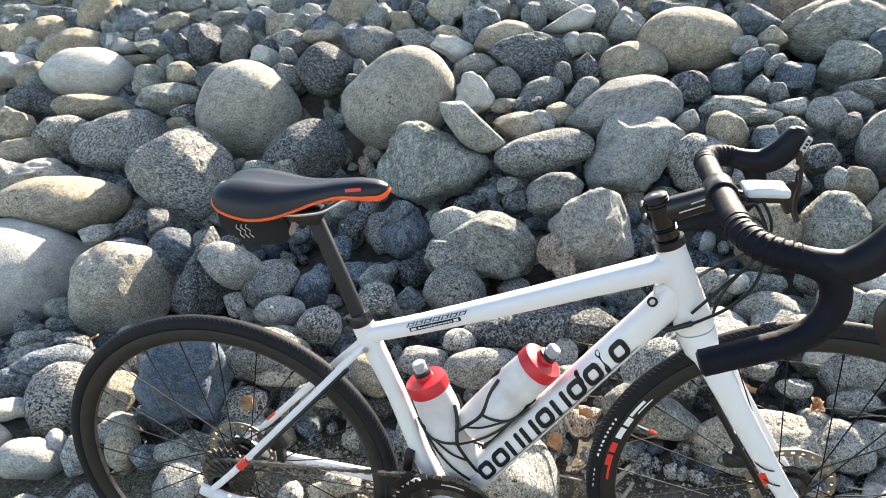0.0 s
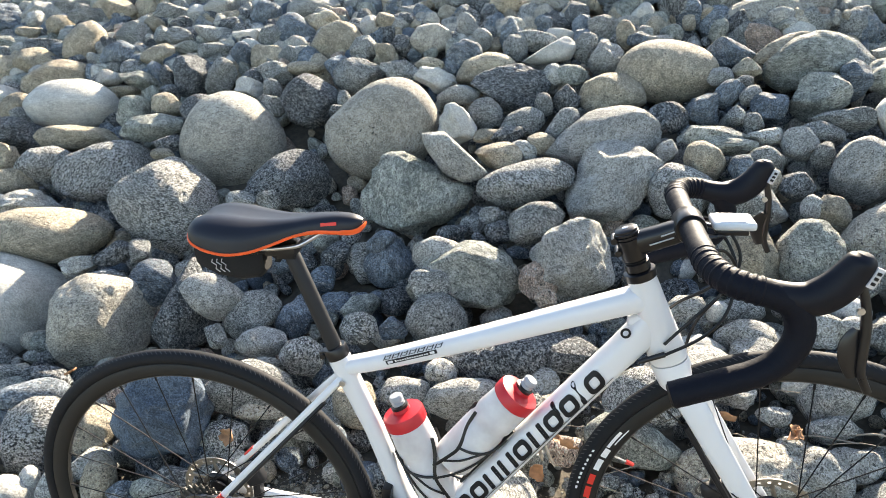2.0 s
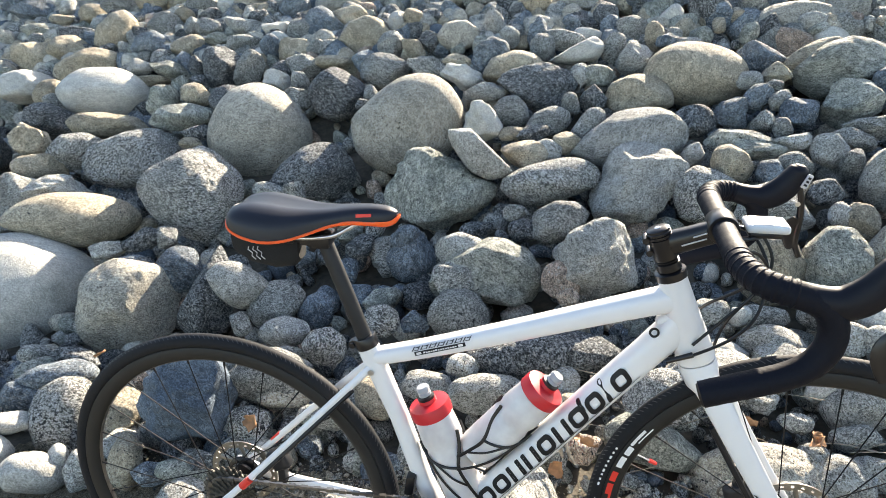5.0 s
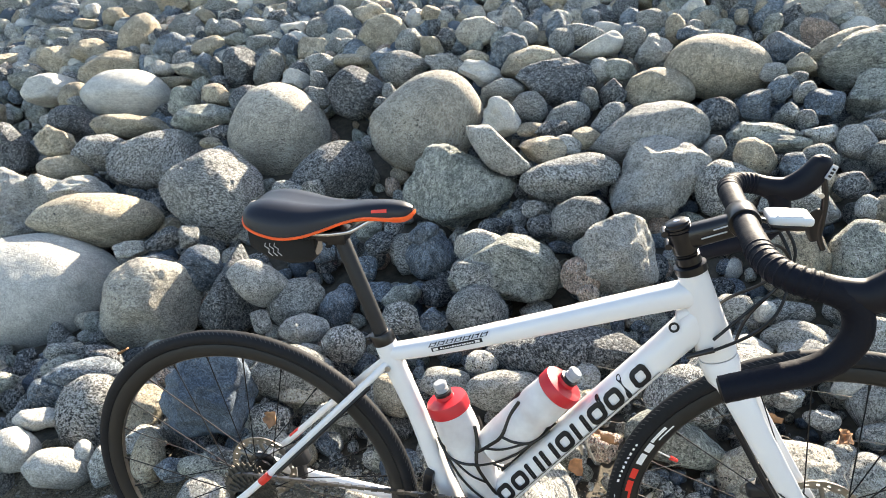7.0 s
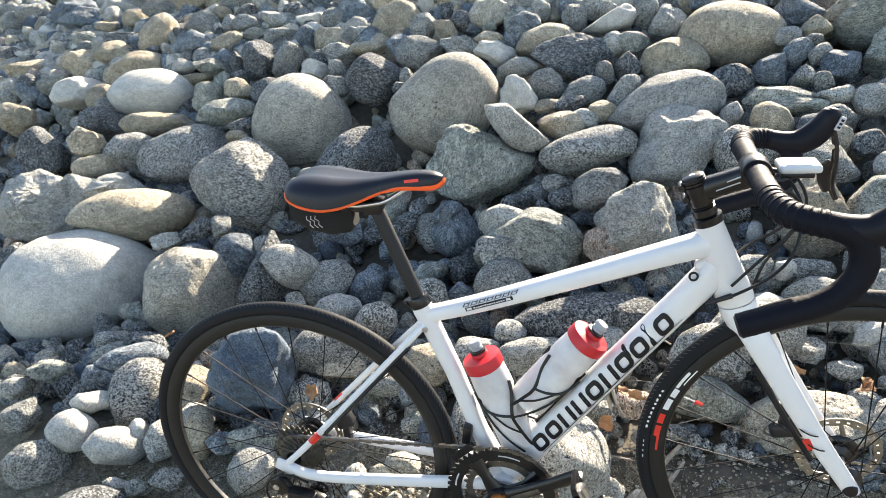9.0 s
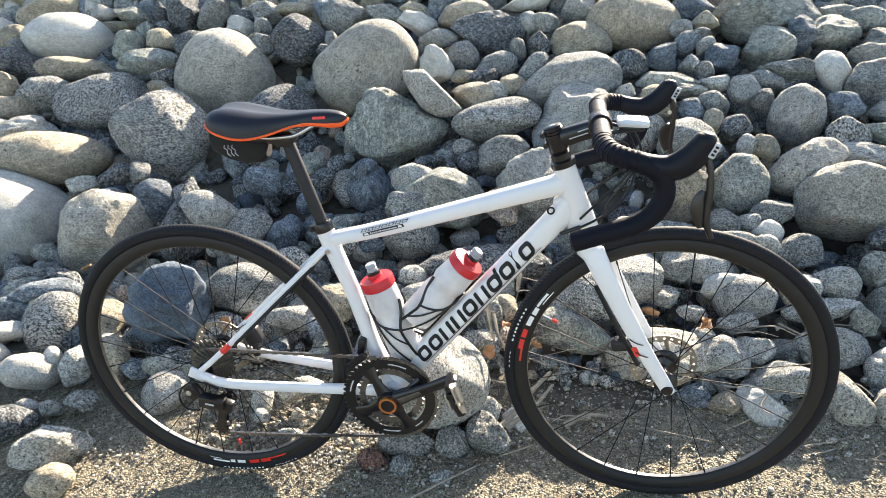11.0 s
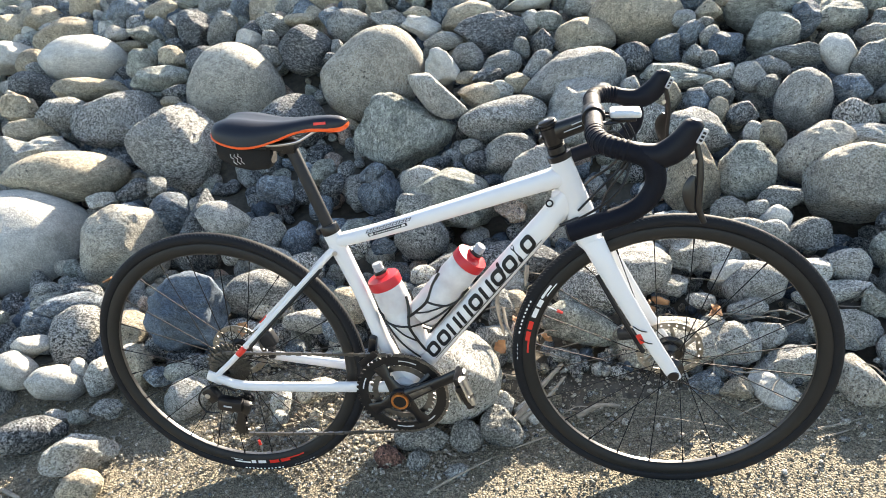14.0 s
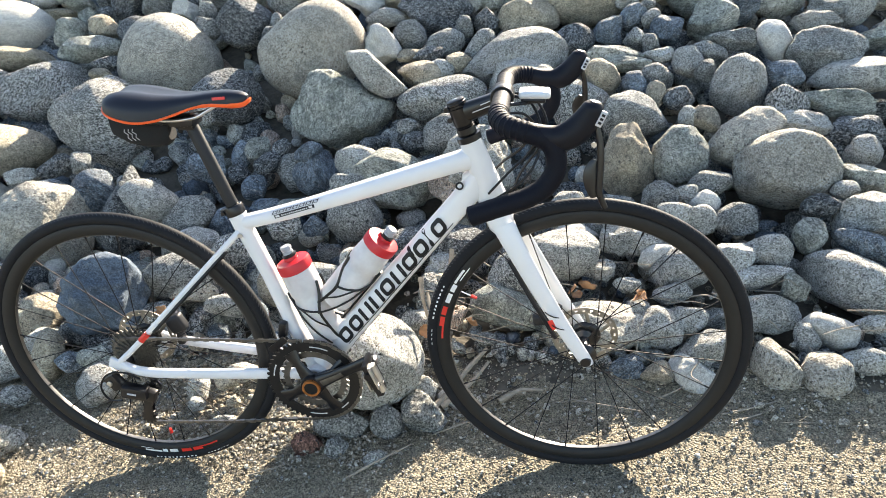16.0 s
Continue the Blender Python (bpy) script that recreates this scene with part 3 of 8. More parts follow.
rock(GREY, BLOCKY, (-0.722, 1.508, 0.427), (0.076, 0.043, 0.050), (72, 30, 21))
rock(SPECKLED, ROUND, (-0.608, 1.506, 0.429), (0.050, 0.047, 0.047), (74, 10, 26))
rock(BLUE, ROUND, (-1.075, 3.133, 0.988), (0.126, 0.116, 0.118), (86, 7, 23))
rock(TAN, BLOCKY, (-0.915, 3.222, 1.026), (0.133, 0.071, 0.083), (87, 7, 21))
rock(TAN, ROUND, (-0.737, 2.933, 0.911), (0.163, 0.131, 0.139), (86, 5, 20), flats=((-153, 0.90), (-95, 0.97), (-62, 1.01), (-8, 0.98), (31, 0.91), (68, 0.96), (116, 0.86), (148, 0.83)))
rock(PALE, BLOCKY, (-0.582, 3.040, 0.966), (0.055, 0.080, 0.061), (86, -3, 19))
rock(GREY, ANGULAR, (-0.559, 2.810, 0.876), (0.099, 0.083, 0.086), (84, 7, 18))
rock(TAN, ROUND, (-0.481, 3.082, 0.979), (0.074, 0.074, 0.074), (86, 7, 16))
rock(DARK, BLOCKY, (-0.378, 3.125, 0.998), (0.061, 0.047, 0.051), (86, 6, 15))
rock(DARK, ROUND, (-0.320, 2.803, 0.882), (0.059, 0.063, 0.060), (84, 6, 15))
rock(TAN, BLOCKY, (-0.398, 2.744, 0.860), (0.075, 0.053, 0.058), (80, 51, 10))
rock(SANDY, ROUND, (-0.161, 2.847, 0.904), (0.120, 0.082, 0.095), (85, 5, 12), flats=((-161, 0.98), (-97, 0.97), (-58, 0.95), (2, 0.98), (47, 0.95), (104, 0.89), (156, 0.87)))
rock(LIGHT, ROUND, (-0.997, 2.904, 0.918), (0.066, 0.064, 0.064), (85, 7, 24))
rock(GREY, BLOCKY, (-0.994, 2.801, 0.882), (0.068, 0.056, 0.058), (85, 7, 24))
rock(TAN, ROUND, (-0.836, 2.632, 0.822), (0.110, 0.038, 0.050), (84, 3, 23))
rock(BLUE, BLOCKY, (-0.655, 2.628, 0.818), (0.068, 0.065, 0.066), (83, 7, 20))
rock(GREY, ROUND, (-0.502, 2.522, 0.769), (0.132, 0.105, 0.112), (82, -8, 21))
rock(GREY, ANGULAR, (-0.260, 2.519, 0.774), (0.117, 0.068, 0.078), (81, 26, 12))
rock(DARK, ROUND, (-0.708, 2.331, 0.689), (0.154, 0.142, 0.141), (81, 6, 22), flats=((-158, 0.91), (-117, 0.94), (-71, 0.91), (-35, 0.90), (12, 0.94), (37, 0.93), (84, 0.98), (123, 0.90), (151, 0.91)))
rock(GREY, ROUND, (-0.495, 2.264, 0.693), (0.042, 0.051, 0.045), (81, 7, 20))
rock(DARK, BLOCKY, (-0.505, 2.158, 0.659), (0.041, 0.036, 0.037), (80, 8, 20))
rock(TAN, ROUND, (-0.116, 2.565, 0.797), (0.079, 0.041, 0.049), (83, 6, 13))
rock(PALE, ANGULAR, (-0.051, 2.416, 0.736), (0.121, 0.065, 0.077), (81, 16, 11))
rock(SANDY, SMOOTH, (-0.243, 2.020, 0.588), (0.263, 0.234, 0.235), (78, 5, 17), flats=((-166, 1.04), (-128, 1.09), (-84, 0.95), (-56, 0.89), (-26, 0.87), (-10, 0.92), (21, 1.06), (66, 1.08), (103, 0.88), (131, 0.75), (133, 0.75), (171, 0.94)))
rock(PALE, ANGULAR, (0.124, 1.950, 0.605), (0.093, 0.098, 0.091), (78, 4, 10), flats=((-92, 0.99), (-48, 0.96), (24, 0.75), (45, 0.71), (100, 0.98), (176, 0.93)))
rock(BLUE, BLOCKY, (0.064, 2.591, 0.807), (0.100, 0.103, 0.097), (83, 5, 10), flats=((-97, 0.98), (-38, 0.70), (12, 1.01), (81, 0.98), (126, 0.83), (172, 0.87)))
rock(LIGHT, ROUND, (0.031, 2.955, 0.933), (0.060, 0.088, 0.066), (85, -4, 11))
rock(LIGHT, ROUND, (0.133, 2.800, 0.880), (0.058, 0.060, 0.058), (84, 6, 9))
rock(BLUE, ANGULAR, (0.294, 2.829, 0.887), (0.069, 0.092, 0.075), (85, 4, 6), flats=((-111, 0.89), (-57, 0.90), (-13, 0.88), (63, 0.84), (130, 0.83), (167, 0.85)))
rock(GREY, ROUND, (0.330, 2.659, 0.828), (0.064, 0.078, 0.067), (83, 5, 6))
rock(TAN, ROUND, (0.193, 2.502, 0.758), (0.160, 0.089, 0.113), (82, 4, 8), flats=((-132, 1.05), (-62, 0.66), (-38, 0.65), (28, 0.99), (73, 0.98), (122, 0.81), (161, 0.78)))
rock(DARK, BLOCKY, (0.328, 2.315, 0.684), (0.193, 0.122, 0.146), (81, 4, 6), flats=((-143, 0.63), (-138, 0.61), (-99, 0.94), (-39, 0.89), (-14, 0.89), (21, 1.04), (66, 1.04), (104, 0.89), (145, 0.97)))
rock(GREY, ROUND, (0.440, 2.731, 0.850), (0.123, 0.056, 0.069), (83, 15, 3))
rock(PALE, ROUND, (0.503, 2.563, 0.820), (0.135, 0.070, 0.093), (83, 4, 3), flats=((-101, 1.01), (-69, 0.87), (-9, 0.96), (20, 1.01), (135, 0.11), (140, 0.10)))
rock(GREEN, ROUND, (0.611, 2.364, 0.722), (0.082, 0.053, 0.060), (81, 5, 2))
rock(DARK, BLOCKY, (0.599, 2.163, 0.653), (0.063, 0.065, 0.064), (79, 4, 2))
rock(LIGHT, ROUND, (0.086, 2.253, 0.684), (0.106, 0.049, 0.060), (80, 1, 11))
rock(GREY, ROUND, (0.236, 2.084, 0.615), (0.083, 0.081, 0.078), (79, 4, 8), flats=((-156, 0.87), (-93, 0.97), (-35, 1.03), (9, 0.93), (48, 0.91), (101, 0.93), (147, 0.90)))
rock(GREY, ROUND, (0.410, 2.020, 0.586), (0.100, 0.069, 0.079), (78, 3, 5), flats=((-165, 1.06), (-87, 0.95), (-35, 0.88), (6, 0.99), (60, 1.02), (118, 0.74), (154, 0.75)))
rock(DARK, ANGULAR, (0.363, 1.892, 0.561), (0.084, 0.041, 0.050), (76, -0, 8))
rock(LIGHT, BLOCKY, (0.534, 2.362, 0.723), (0.059, 0.064, 0.060), (81, 5, 3))
rock(GREY, ROUND, (0.501, 2.115, 0.641), (0.043, 0.053, 0.045), (79, 5, 4))
rock(GREY, ROUND, (0.591, 1.954, 0.579), (0.084, 0.060, 0.065), (74, -33, 12))
rock(LIGHT, SMOOTH, (0.177, 1.620, 0.550), (0.132, 0.101, 0.110), (75, 4, 11), flats=((-164, 0.71), (-147, 0.62), (-125, 0.70), (-83, 1.02), (-33, 1.11), (10, 0.90), (33, 0.72), (43, 0.09), (72, 0.44), (90, 0.42), (116, 1.25)))
rock(TAN, ROUND, (0.268, 1.893, 0.565), (0.063, 0.032, 0.038), (77, 0, 10))
rock(TAN, BLOCKY, (0.329, 1.763, 0.509), (0.100, 0.063, 0.072), (74, 14, 5))
rock(LIGHT, ROUND, (0.428, 1.781, 0.523), (0.063, 0.042, 0.046), (74, 24, 0))
rock(TAN, ROUND, (0.501, 1.823, 0.536), (0.061, 0.049, 0.052), (76, 4, 4))
rock(GREEN, ANGULAR, (-0.002, 1.620, 0.400), (0.239, 0.179, 0.196), (73, 5, 14), flats=((-162, 0.97), (-115, 0.92), (-111, 0.92), (-59, 0.85), (-41, 0.84), (-18, 0.91), (53, 0.70), (53, 0.70), (106, 1.01), (153, 0.85)))
rock(SPECKLED, ROUND, (0.452, 1.600, 0.438), (0.195, 0.097, 0.130), (73, 2, 5), flats=((-153, 1.02), (-87, 0.97), (-56, 0.71), (-51, 0.72), (-9, 0.92), (12, 1.07), (81, 1.06), (113, 0.74), (135, 0.76), (170, 0.93)))
rock(TAN, SMOOTH, (1.049, 2.380, 0.706), (0.230, 0.148, 0.175), (81, 2, -7), flats=((-159, 0.95), (-120, 0.91), (-92, 0.99), (-58, 1.03), (-21, 0.97), (11, 0.97), (41, 0.97), (71, 0.96), (99, 0.98), (133, 1.01), (164, 0.95)))
rock(GREY, ROUND, (0.773, 2.826, 0.884), (0.090, 0.070, 0.075), (84, 25, -3))
rock(TAN, ROUND, (0.880, 2.719, 0.852), (0.048, 0.074, 0.053), (84, 5, -2))
rock(GREY, BLOCKY, (0.683, 2.620, 0.814), (0.065, 0.076, 0.067), (83, 5, 1))
rock(LIGHT, ANGULAR, (0.778, 2.511, 0.776), (0.087, 0.087, 0.083), (83, 3, -2), flats=((-135, 0.93), (-71, 0.84), (-13, 0.90), (38, 0.98), (106, 0.84), (148, 0.68)))
rock(BLUE, BLOCKY, (0.946, 2.658, 0.830), (0.061, 0.041, 0.046), (83, 5, -3))
rock(LIGHT, ROUND, (1.041, 2.625, 0.820), (0.068, 0.030, 0.038), (83, 4, -5))
rock(TAN, ROUND, (0.799, 2.210, 0.653), (0.152, 0.094, 0.113), (80, 2, -2), flats=((-163, 1.04), (-106, 1.01), (-69, 0.87), (6, 0.94), (32, 0.92), (85, 0.98), (126, 0.91), (166, 0.91)))
rock(LIGHT, ROUND, (0.747, 1.886, 0.532), (0.243, 0.132, 0.170), (76, 1, -1), flats=((-143, 1.06), (-90, 1.00), (-36, 0.98), (-6, 0.97), (12, 1.03), (56, 1.16), (107, 0.78), (144, 0.56), (152, 0.57)))
rock(LIGHT, ANGULAR, (0.786, 1.620, 0.406), (0.184, 0.185, 0.175), (72, 0, -2), flats=((-154, 1.00), (-101, 1.00), (-45, 0.64), (-36, 0.62), (-19, 0.76), (28, 1.14), (78, 1.06), (94, 0.97), (130, 0.94), (144, 0.90), (166, 0.92)))
rock(DARK, ROUND, (1.014, 1.956, 0.586), (0.088, 0.069, 0.074), (78, 1, -7), flats=((-166, 0.89), (-90, 1.00), (-48, 0.92), (7, 0.95), (45, 0.89), (90, 1.00), (145, 1.01)))
rock(BLUE, ANGULAR, (1.172, 2.032, 0.603), (0.074, 0.074, 0.074), (77, 21, -13))
rock(BLUE, ROUND, (1.342, 2.466, 0.752), (0.103, 0.081, 0.087), (82, 2, -11), flats=((-156, 0.87), (-90, 1.00), (-33, 0.86), (53, 0.57), (57, 0.56), (151, 0.93)))
rock(TAN, BLOCKY, (1.382, 2.309, 0.705), (0.064, 0.054, 0.056), (81, 3, -11))
rock(LIGHT, ROUND, (1.264, 2.257, 0.690), (0.056, 0.042, 0.045), (80, 3, -9))
rock(BLUE, BLOCKY, (1.272, 2.119, 0.640), (0.050, 0.068, 0.054), (76, 36, -18))
rock(GREY, ROUND, (1.346, 2.186, 0.668), (0.041, 0.035, 0.036), (80, 2, -11))
rock(LIGHT, ROUND, (1.357, 2.089, 0.633), (0.042, 0.049, 0.043), (77, 26, -17))
rock(GREY, ANGULAR, (1.272, 1.941, 0.581), (0.047, 0.045, 0.045), (77, 1, -10))
rock(GREY, ROUND, (1.334, 1.886, 0.563), (0.040, 0.042, 0.040), (77, 1, -12))
rock(BLUE, BLOCKY, (1.421, 2.015, 0.596), (0.075, 0.073, 0.073), (77, -23, -7))
rock(TAN, ROUND, (1.548, 2.436, 0.734), (0.158, 0.078, 0.094), (81, -25, -9))
rock(GREEN, ROUND, (1.653, 2.368, 0.709), (0.190, 0.135, 0.152), (81, 1, -17), flats=((-155, 1.10), (-115, 1.05), (-61, 0.58), (-52, 0.57), (4, 0.99), (76, 1.01), (111, 0.87), (141, 0.77), (172, 0.93)))
rock(GREEN, BLOCKY, (1.616, 2.094, 0.615), (0.118, 0.098, 0.103), (77, -30, -9))
rock(BLUE, ROUND, (1.787, 2.417, 0.732), (0.127, 0.075, 0.087), (81, 22, -20))
rock(BLUE, BLOCKY, (1.780, 2.177, 0.651), (0.068, 0.092, 0.074), (80, 1, -18))
rock(GREY, ROUND, (1.527, 1.664, 0.488), (0.043, 0.048, 0.044), (74, -2, -16))
rock(GREEN, BLOCKY, (1.173, 1.830, 0.532), (0.136, 0.044, 0.060), (76, 1, -9))
rock(GREEN, BLOCKY, (1.222, 1.756, 0.512), (0.106, 0.038, 0.052), (75, 5, -11))
rock(LIGHT, ANGULAR, (1.358, 1.796, 0.530), (0.068, 0.038, 0.045), (76, 0, -12))
rock(LIGHT, ROUND, (0.990, 1.726, 0.505), (0.041, 0.054, 0.044), (73, 21, -11))
rock(SPECKLED, ROUND, (1.026, 1.542, 0.406), (0.119, 0.106, 0.106), (72, -2, -7), flats=((-167, 0.93), (-90, 1.00), (-32, 0.94), (5, 0.98), (55, 0.84), (73, 0.86), (124, 1.02), (153, 0.98)))
rock(GREEN, BLOCKY, (0.263, 1.160, 0.249), (0.199, 0.121, 0.148), (65, 3, 10), flats=((-161, 1.05), (-109, 0.85), (-96, 0.80), (-82, 1.03), (-32, 1.05), (-10, 0.98), (24, 0.93), (47, 0.96), (81, 1.00), (130, 0.71), (140, 0.68), (151, 0.72)))
rock(LIGHT, ROUND, (0.177, 1.179, 0.321), (0.093, 0.064, 0.073), (67, 4, 12), flats=((-150, 0.94), (-84, 0.94), (-20, 0.94), (25, 0.91), (67, 0.89), (119, 0.91), (163, 0.91)))
rock(GREY, ROUND, (0.176, 1.035, 0.266), (0.074, 0.059, 0.062), (65, 6, 13))
rock(GREY, ROUND, (0.207, 0.950, 0.186), (0.104, 0.087, 0.090), (62, 4, 13), flats=((-157, 0.97), (-99, 0.98), (-69, 0.95), (-12, 0.96), (28, 0.92), (54, 0.94), (102, 0.94), (134, 0.91), (166, 0.94)))
rock(PINK, BLOCKY, (0.536, 1.070, 0.272), (0.069, 0.064, 0.063), (64, 0, 4), flats=((-168, 0.97), (-127, 1.00), (-77, 0.90), (-23, 0.90), (28, 0.90), (76, 0.92), (116, 0.99), (168, 0.99)))
rock(PINK, BLOCKY, (0.562, 0.964, 0.259), (0.036, 0.030, 0.031), (63, 2, 4))
rock(LIGHT, ANGULAR, (0.638, 1.120, 0.328), (0.141, 0.136, 0.132), (66, -1, 2), flats=((-153, 0.81), (-143, 0.82), (-86, 0.98), (-52, 1.00), (11, 0.89), (26, 0.90), (68, 1.02), (110, 0.85), (124, 0.82), (142, 0.91)))
rock(GREY, ROUND, (0.504, 1.340, 0.368), (0.110, 0.079, 0.089), (69, 1, 4), flats=((-126, 0.98), (-67, 0.81), (-20, 0.80), (32, 1.07), (96, 0.93), (128, 0.79), (165, 0.84)))
rock(GREY, BLOCKY, (0.344, 1.375, 0.389), (0.046, 0.035, 0.037), (70, 5, 8))
rock(DARK, ROUND, (0.380, 1.327, 0.341), (0.059, 0.045, 0.048), (69, 4, 8))
rock(DARK, BLOCKY, (0.275, 1.520, 0.346), (0.042, 0.033, 0.035), (70, -4, 12))
rock(GREY, ROUND, (0.255, 1.444, 0.315), (0.050, 0.048, 0.048), (69, 5, 10))
rock(DARK, ROUND, (0.307, 1.316, 0.311), (0.035, 0.035, 0.035), (68, 5, 9))
rock(BLUE, BLOCKY, (0.442, 1.307, 0.269), (0.043, 0.026, 0.031), (67, 3, 6))
rock(DARK, ROUND, (0.194, 1.365, 0.324), (0.063, 0.034, 0.040), (69, -4, 15))
rock(BLUE, ROUND, (-0.063, 1.323, 0.221), (0.101, 0.097, 0.094), (67, 6, 16), flats=((-137, 0.98), (-85, 0.96), (-50, 0.94), (-6, 0.94), (36, 1.13), (105, 0.80), (131, 0.71), (165, 0.87)))
rock(GREY, ROUND, (-0.164, 1.328, 0.220), (0.075, 0.083, 0.075), (67, 6, 18), flats=((-149, 0.68), (-83, 0.97), (-7, 0.95), (42, 0.97), (90, 1.00), (143, 1.00)))
rock(BLUE, ROUND, (-0.069, 1.304, 0.317), (0.063, 0.043, 0.047), (68, -11, 24))
rock(GREEN, BLOCKY, (-0.331, 1.402, 0.299), (0.059, 0.066, 0.060), (63, 42, 6))
rock(DARK, ROUND, (-0.215, 1.369, 0.315), (0.037, 0.048, 0.041), (67, 27, 11))
rock(DARK, BLOCKY, (-0.249, 1.280, 0.280), (0.058, 0.047, 0.050), (68, -9, 28))
rock(BLUE, ROUND, (-0.414, 1.401, 0.271), (0.046, 0.076, 0.053), (69, 10, 22))
rock(BLUE, ROUND, (-0.295, 1.217, 0.203), (0.051, 0.060, 0.054), (60, 37, 7))
rock(BLUE, ROUND, (-0.227, 1.152, 0.126), (0.080, 0.053, 0.062), (64, 8, 20), flats=((-146, 0.83), (-73, 0.86), (-16, 0.89), (37, 0.97), (95, 0.96), (150, 0.87)))
rock(GREEN, ROUND, (-0.107, 1.086, 0.157), (0.074, 0.048, 0.057), (63, 7, 18), flats=((-155, 1.02), (-90, 1.00), (-27, 0.73), (12, 1.05), (103, 0.77), (148, 0.70)))
rock(SPECKLED, ROUND, (-0.041, 0.885, 0.188), (0.063, 0.056, 0.056), (62, 7, 19), flats=((-158, 0.93), (-96, 0.97), (-48, 0.91), (10, 0.93), (56, 0.89), (107, 0.92), (155, 0.91)))
rock(BLUE, ANGULAR, (0.065, 0.917, 0.170), (0.049, 0.041, 0.042), (62, -5, 23))
rock(BLUE, ROUND, (-0.344, 1.020, 0.139), (0.066, 0.073, 0.066), (63, 11, 23), flats=((-149, 0.97), (-115, 0.90), (-67, 0.93), (-7, 0.95), (45, 0.94), (117, 0.75), (146, 0.71)))
rock(DARK, BLOCKY, (-0.401, 1.313, 0.226), (0.049, 0.045, 0.046), (68, 10, 22))
rock(DARK, ROUND, (-0.281, 1.284, 0.214), (0.048, 0.044, 0.045), (67, 10, 20))
rock(DARK, BLOCKY, (0.012, 1.138, 0.151), (0.061, 0.051, 0.053), (64, 8, 16))
rock(SPECKLED, ROUND, (-0.196, 0.760, 0.156), (0.072, 0.063, 0.064), (60, 11, 22), flats=((-145, 0.82), (-98, 0.91), (-35, 1.07), (10, 0.91), (48, 0.89), (111, 0.85), (146, 0.83)))
rock(DARK, ROUND, (0.499, 0.773, 0.157), (0.229, 0.083, 0.131), (58, 0, 7), flats=((-156, 0.83), (-119, 0.83), (-47, 0.80), (-20, 0.84), (10, 1.04), (53, 1.12), (98, 0.92), (117, 0.89), (151, 0.97)))
rock(LIGHT, BLOCKY, (0.280, 0.675, 0.172), (0.050, 0.037, 0.040), (57, 6, 12))
rock(LIGHT, ROUND, (0.185, 0.606, 0.145), (0.071, 0.045, 0.051), (56, 8, 15))
rock(TAN, BLOCKY, (0.053, 0.554, 0.133), (0.067, 0.067, 0.067), (56, 10, 18))
rock(LIGHT, ROUND, (0.354, 0.599, 0.135), (0.113, 0.058, 0.077), (55, 2, 11), flats=((-168, 0.98), (-138, 1.02), (-87, 0.98), (-18, 0.91), (10, 1.01), (83, 0.99), (115, 0.93), (160, 0.94)))
rock(LIGHT, ANGULAR, (0.569, 0.641, 0.159), (0.048, 0.053, 0.049), (56, 1, 5))
rock(NAVY, ANGULAR, (-0.458, 0.420, 0.188), (0.138, 0.130, 0.127), (63, 16, 31), flats=((-108, 1.12), (-79, 0.88), (-42, 0.93), (21, 0.84), (37, 0.80), (70, 0.90), (97, 1.01), (156, 0.82), (169, 0.81)))
rock(GREY, ROUND, (-0.282, 0.560, 0.170), (0.132, 0.085, 0.100), (63, 13, 26), flats=((-167, 1.01), (-119, 0.97), (-82, 0.96), (-12, 0.95), (19, 0.99), (78, 1.00), (121, 0.81), (149, 0.77)))
rock(SPECKLED, ROUND, (-0.286, 0.420, 0.104), (0.062, 0.051, 0.054), (54, 16, 26), flats=((-162, 0.94), (-95, 0.96), (-37, 0.97), (9, 0.94), (64, 0.93), (103, 0.95), (167, 0.98)))
rock(TAN, BLOCKY, (-0.716, 0.419, 0.096), (0.080, 0.080, 0.080), (58, 21, 34))
rock(LIGHT, BLOCKY, (-0.643, 0.315, 0.083), (0.072, 0.041, 0.048), (57, 13, 39))
rock(LIGHT, ROUND, (-0.690, 0.220, 0.069), (0.047, 0.065, 0.052), (59, 21, 36), flats=((-147, 0.90), (-76, 0.87), (-4, 0.97), (44, 1.03), (111, 0.77), (151, 0.82)))
rock(BLUE, BLOCKY, (-0.484, 0.226, 0.069), (0.046, 0.033, 0.036), (53, 21, 31))
rock(GREEN, ROUND, (-0.392, 0.250, 0.067), (0.074, 0.047, 0.053), (53, 15, 32))
rock(SPECKLED, ROUND, (-0.901, 0.400, 0.089), (0.096, 0.115, 0.100), (58, 23, 38), flats=((-157, 0.91), (-94, 0.97), (-50, 1.01), (0, 1.00), (45, 1.10), (95, 0.95), (127, 0.94), (164, 0.97)))
rock(BLUE, BLOCKY, (-1.075, 0.429, 0.107), (0.070, 0.054, 0.058), (57, 36, 31))
rock(PALE, ROUND, (-0.998, 0.310, 0.117), (0.069, 0.035, 0.047), (63, 22, 40), flats=((-157, 0.95), (-114, 0.96), (-57, 0.78), (-17, 0.82), (52, 0.98), (108, 0.85), (156, 0.88)))
rock(DARK, BLOCKY, (-0.862, 0.207, 0.059), (0.051, 0.027, 0.032), (58, 17, 44))
rock(GREEN, ROUND, (-1.105, 0.550, 0.131), (0.085, 0.046, 0.054), (64, 13, 44))
rock(DARK, ROUND, (-1.018, 0.603, 0.148), (0.078, 0.039, 0.047), (62, 28, 34))
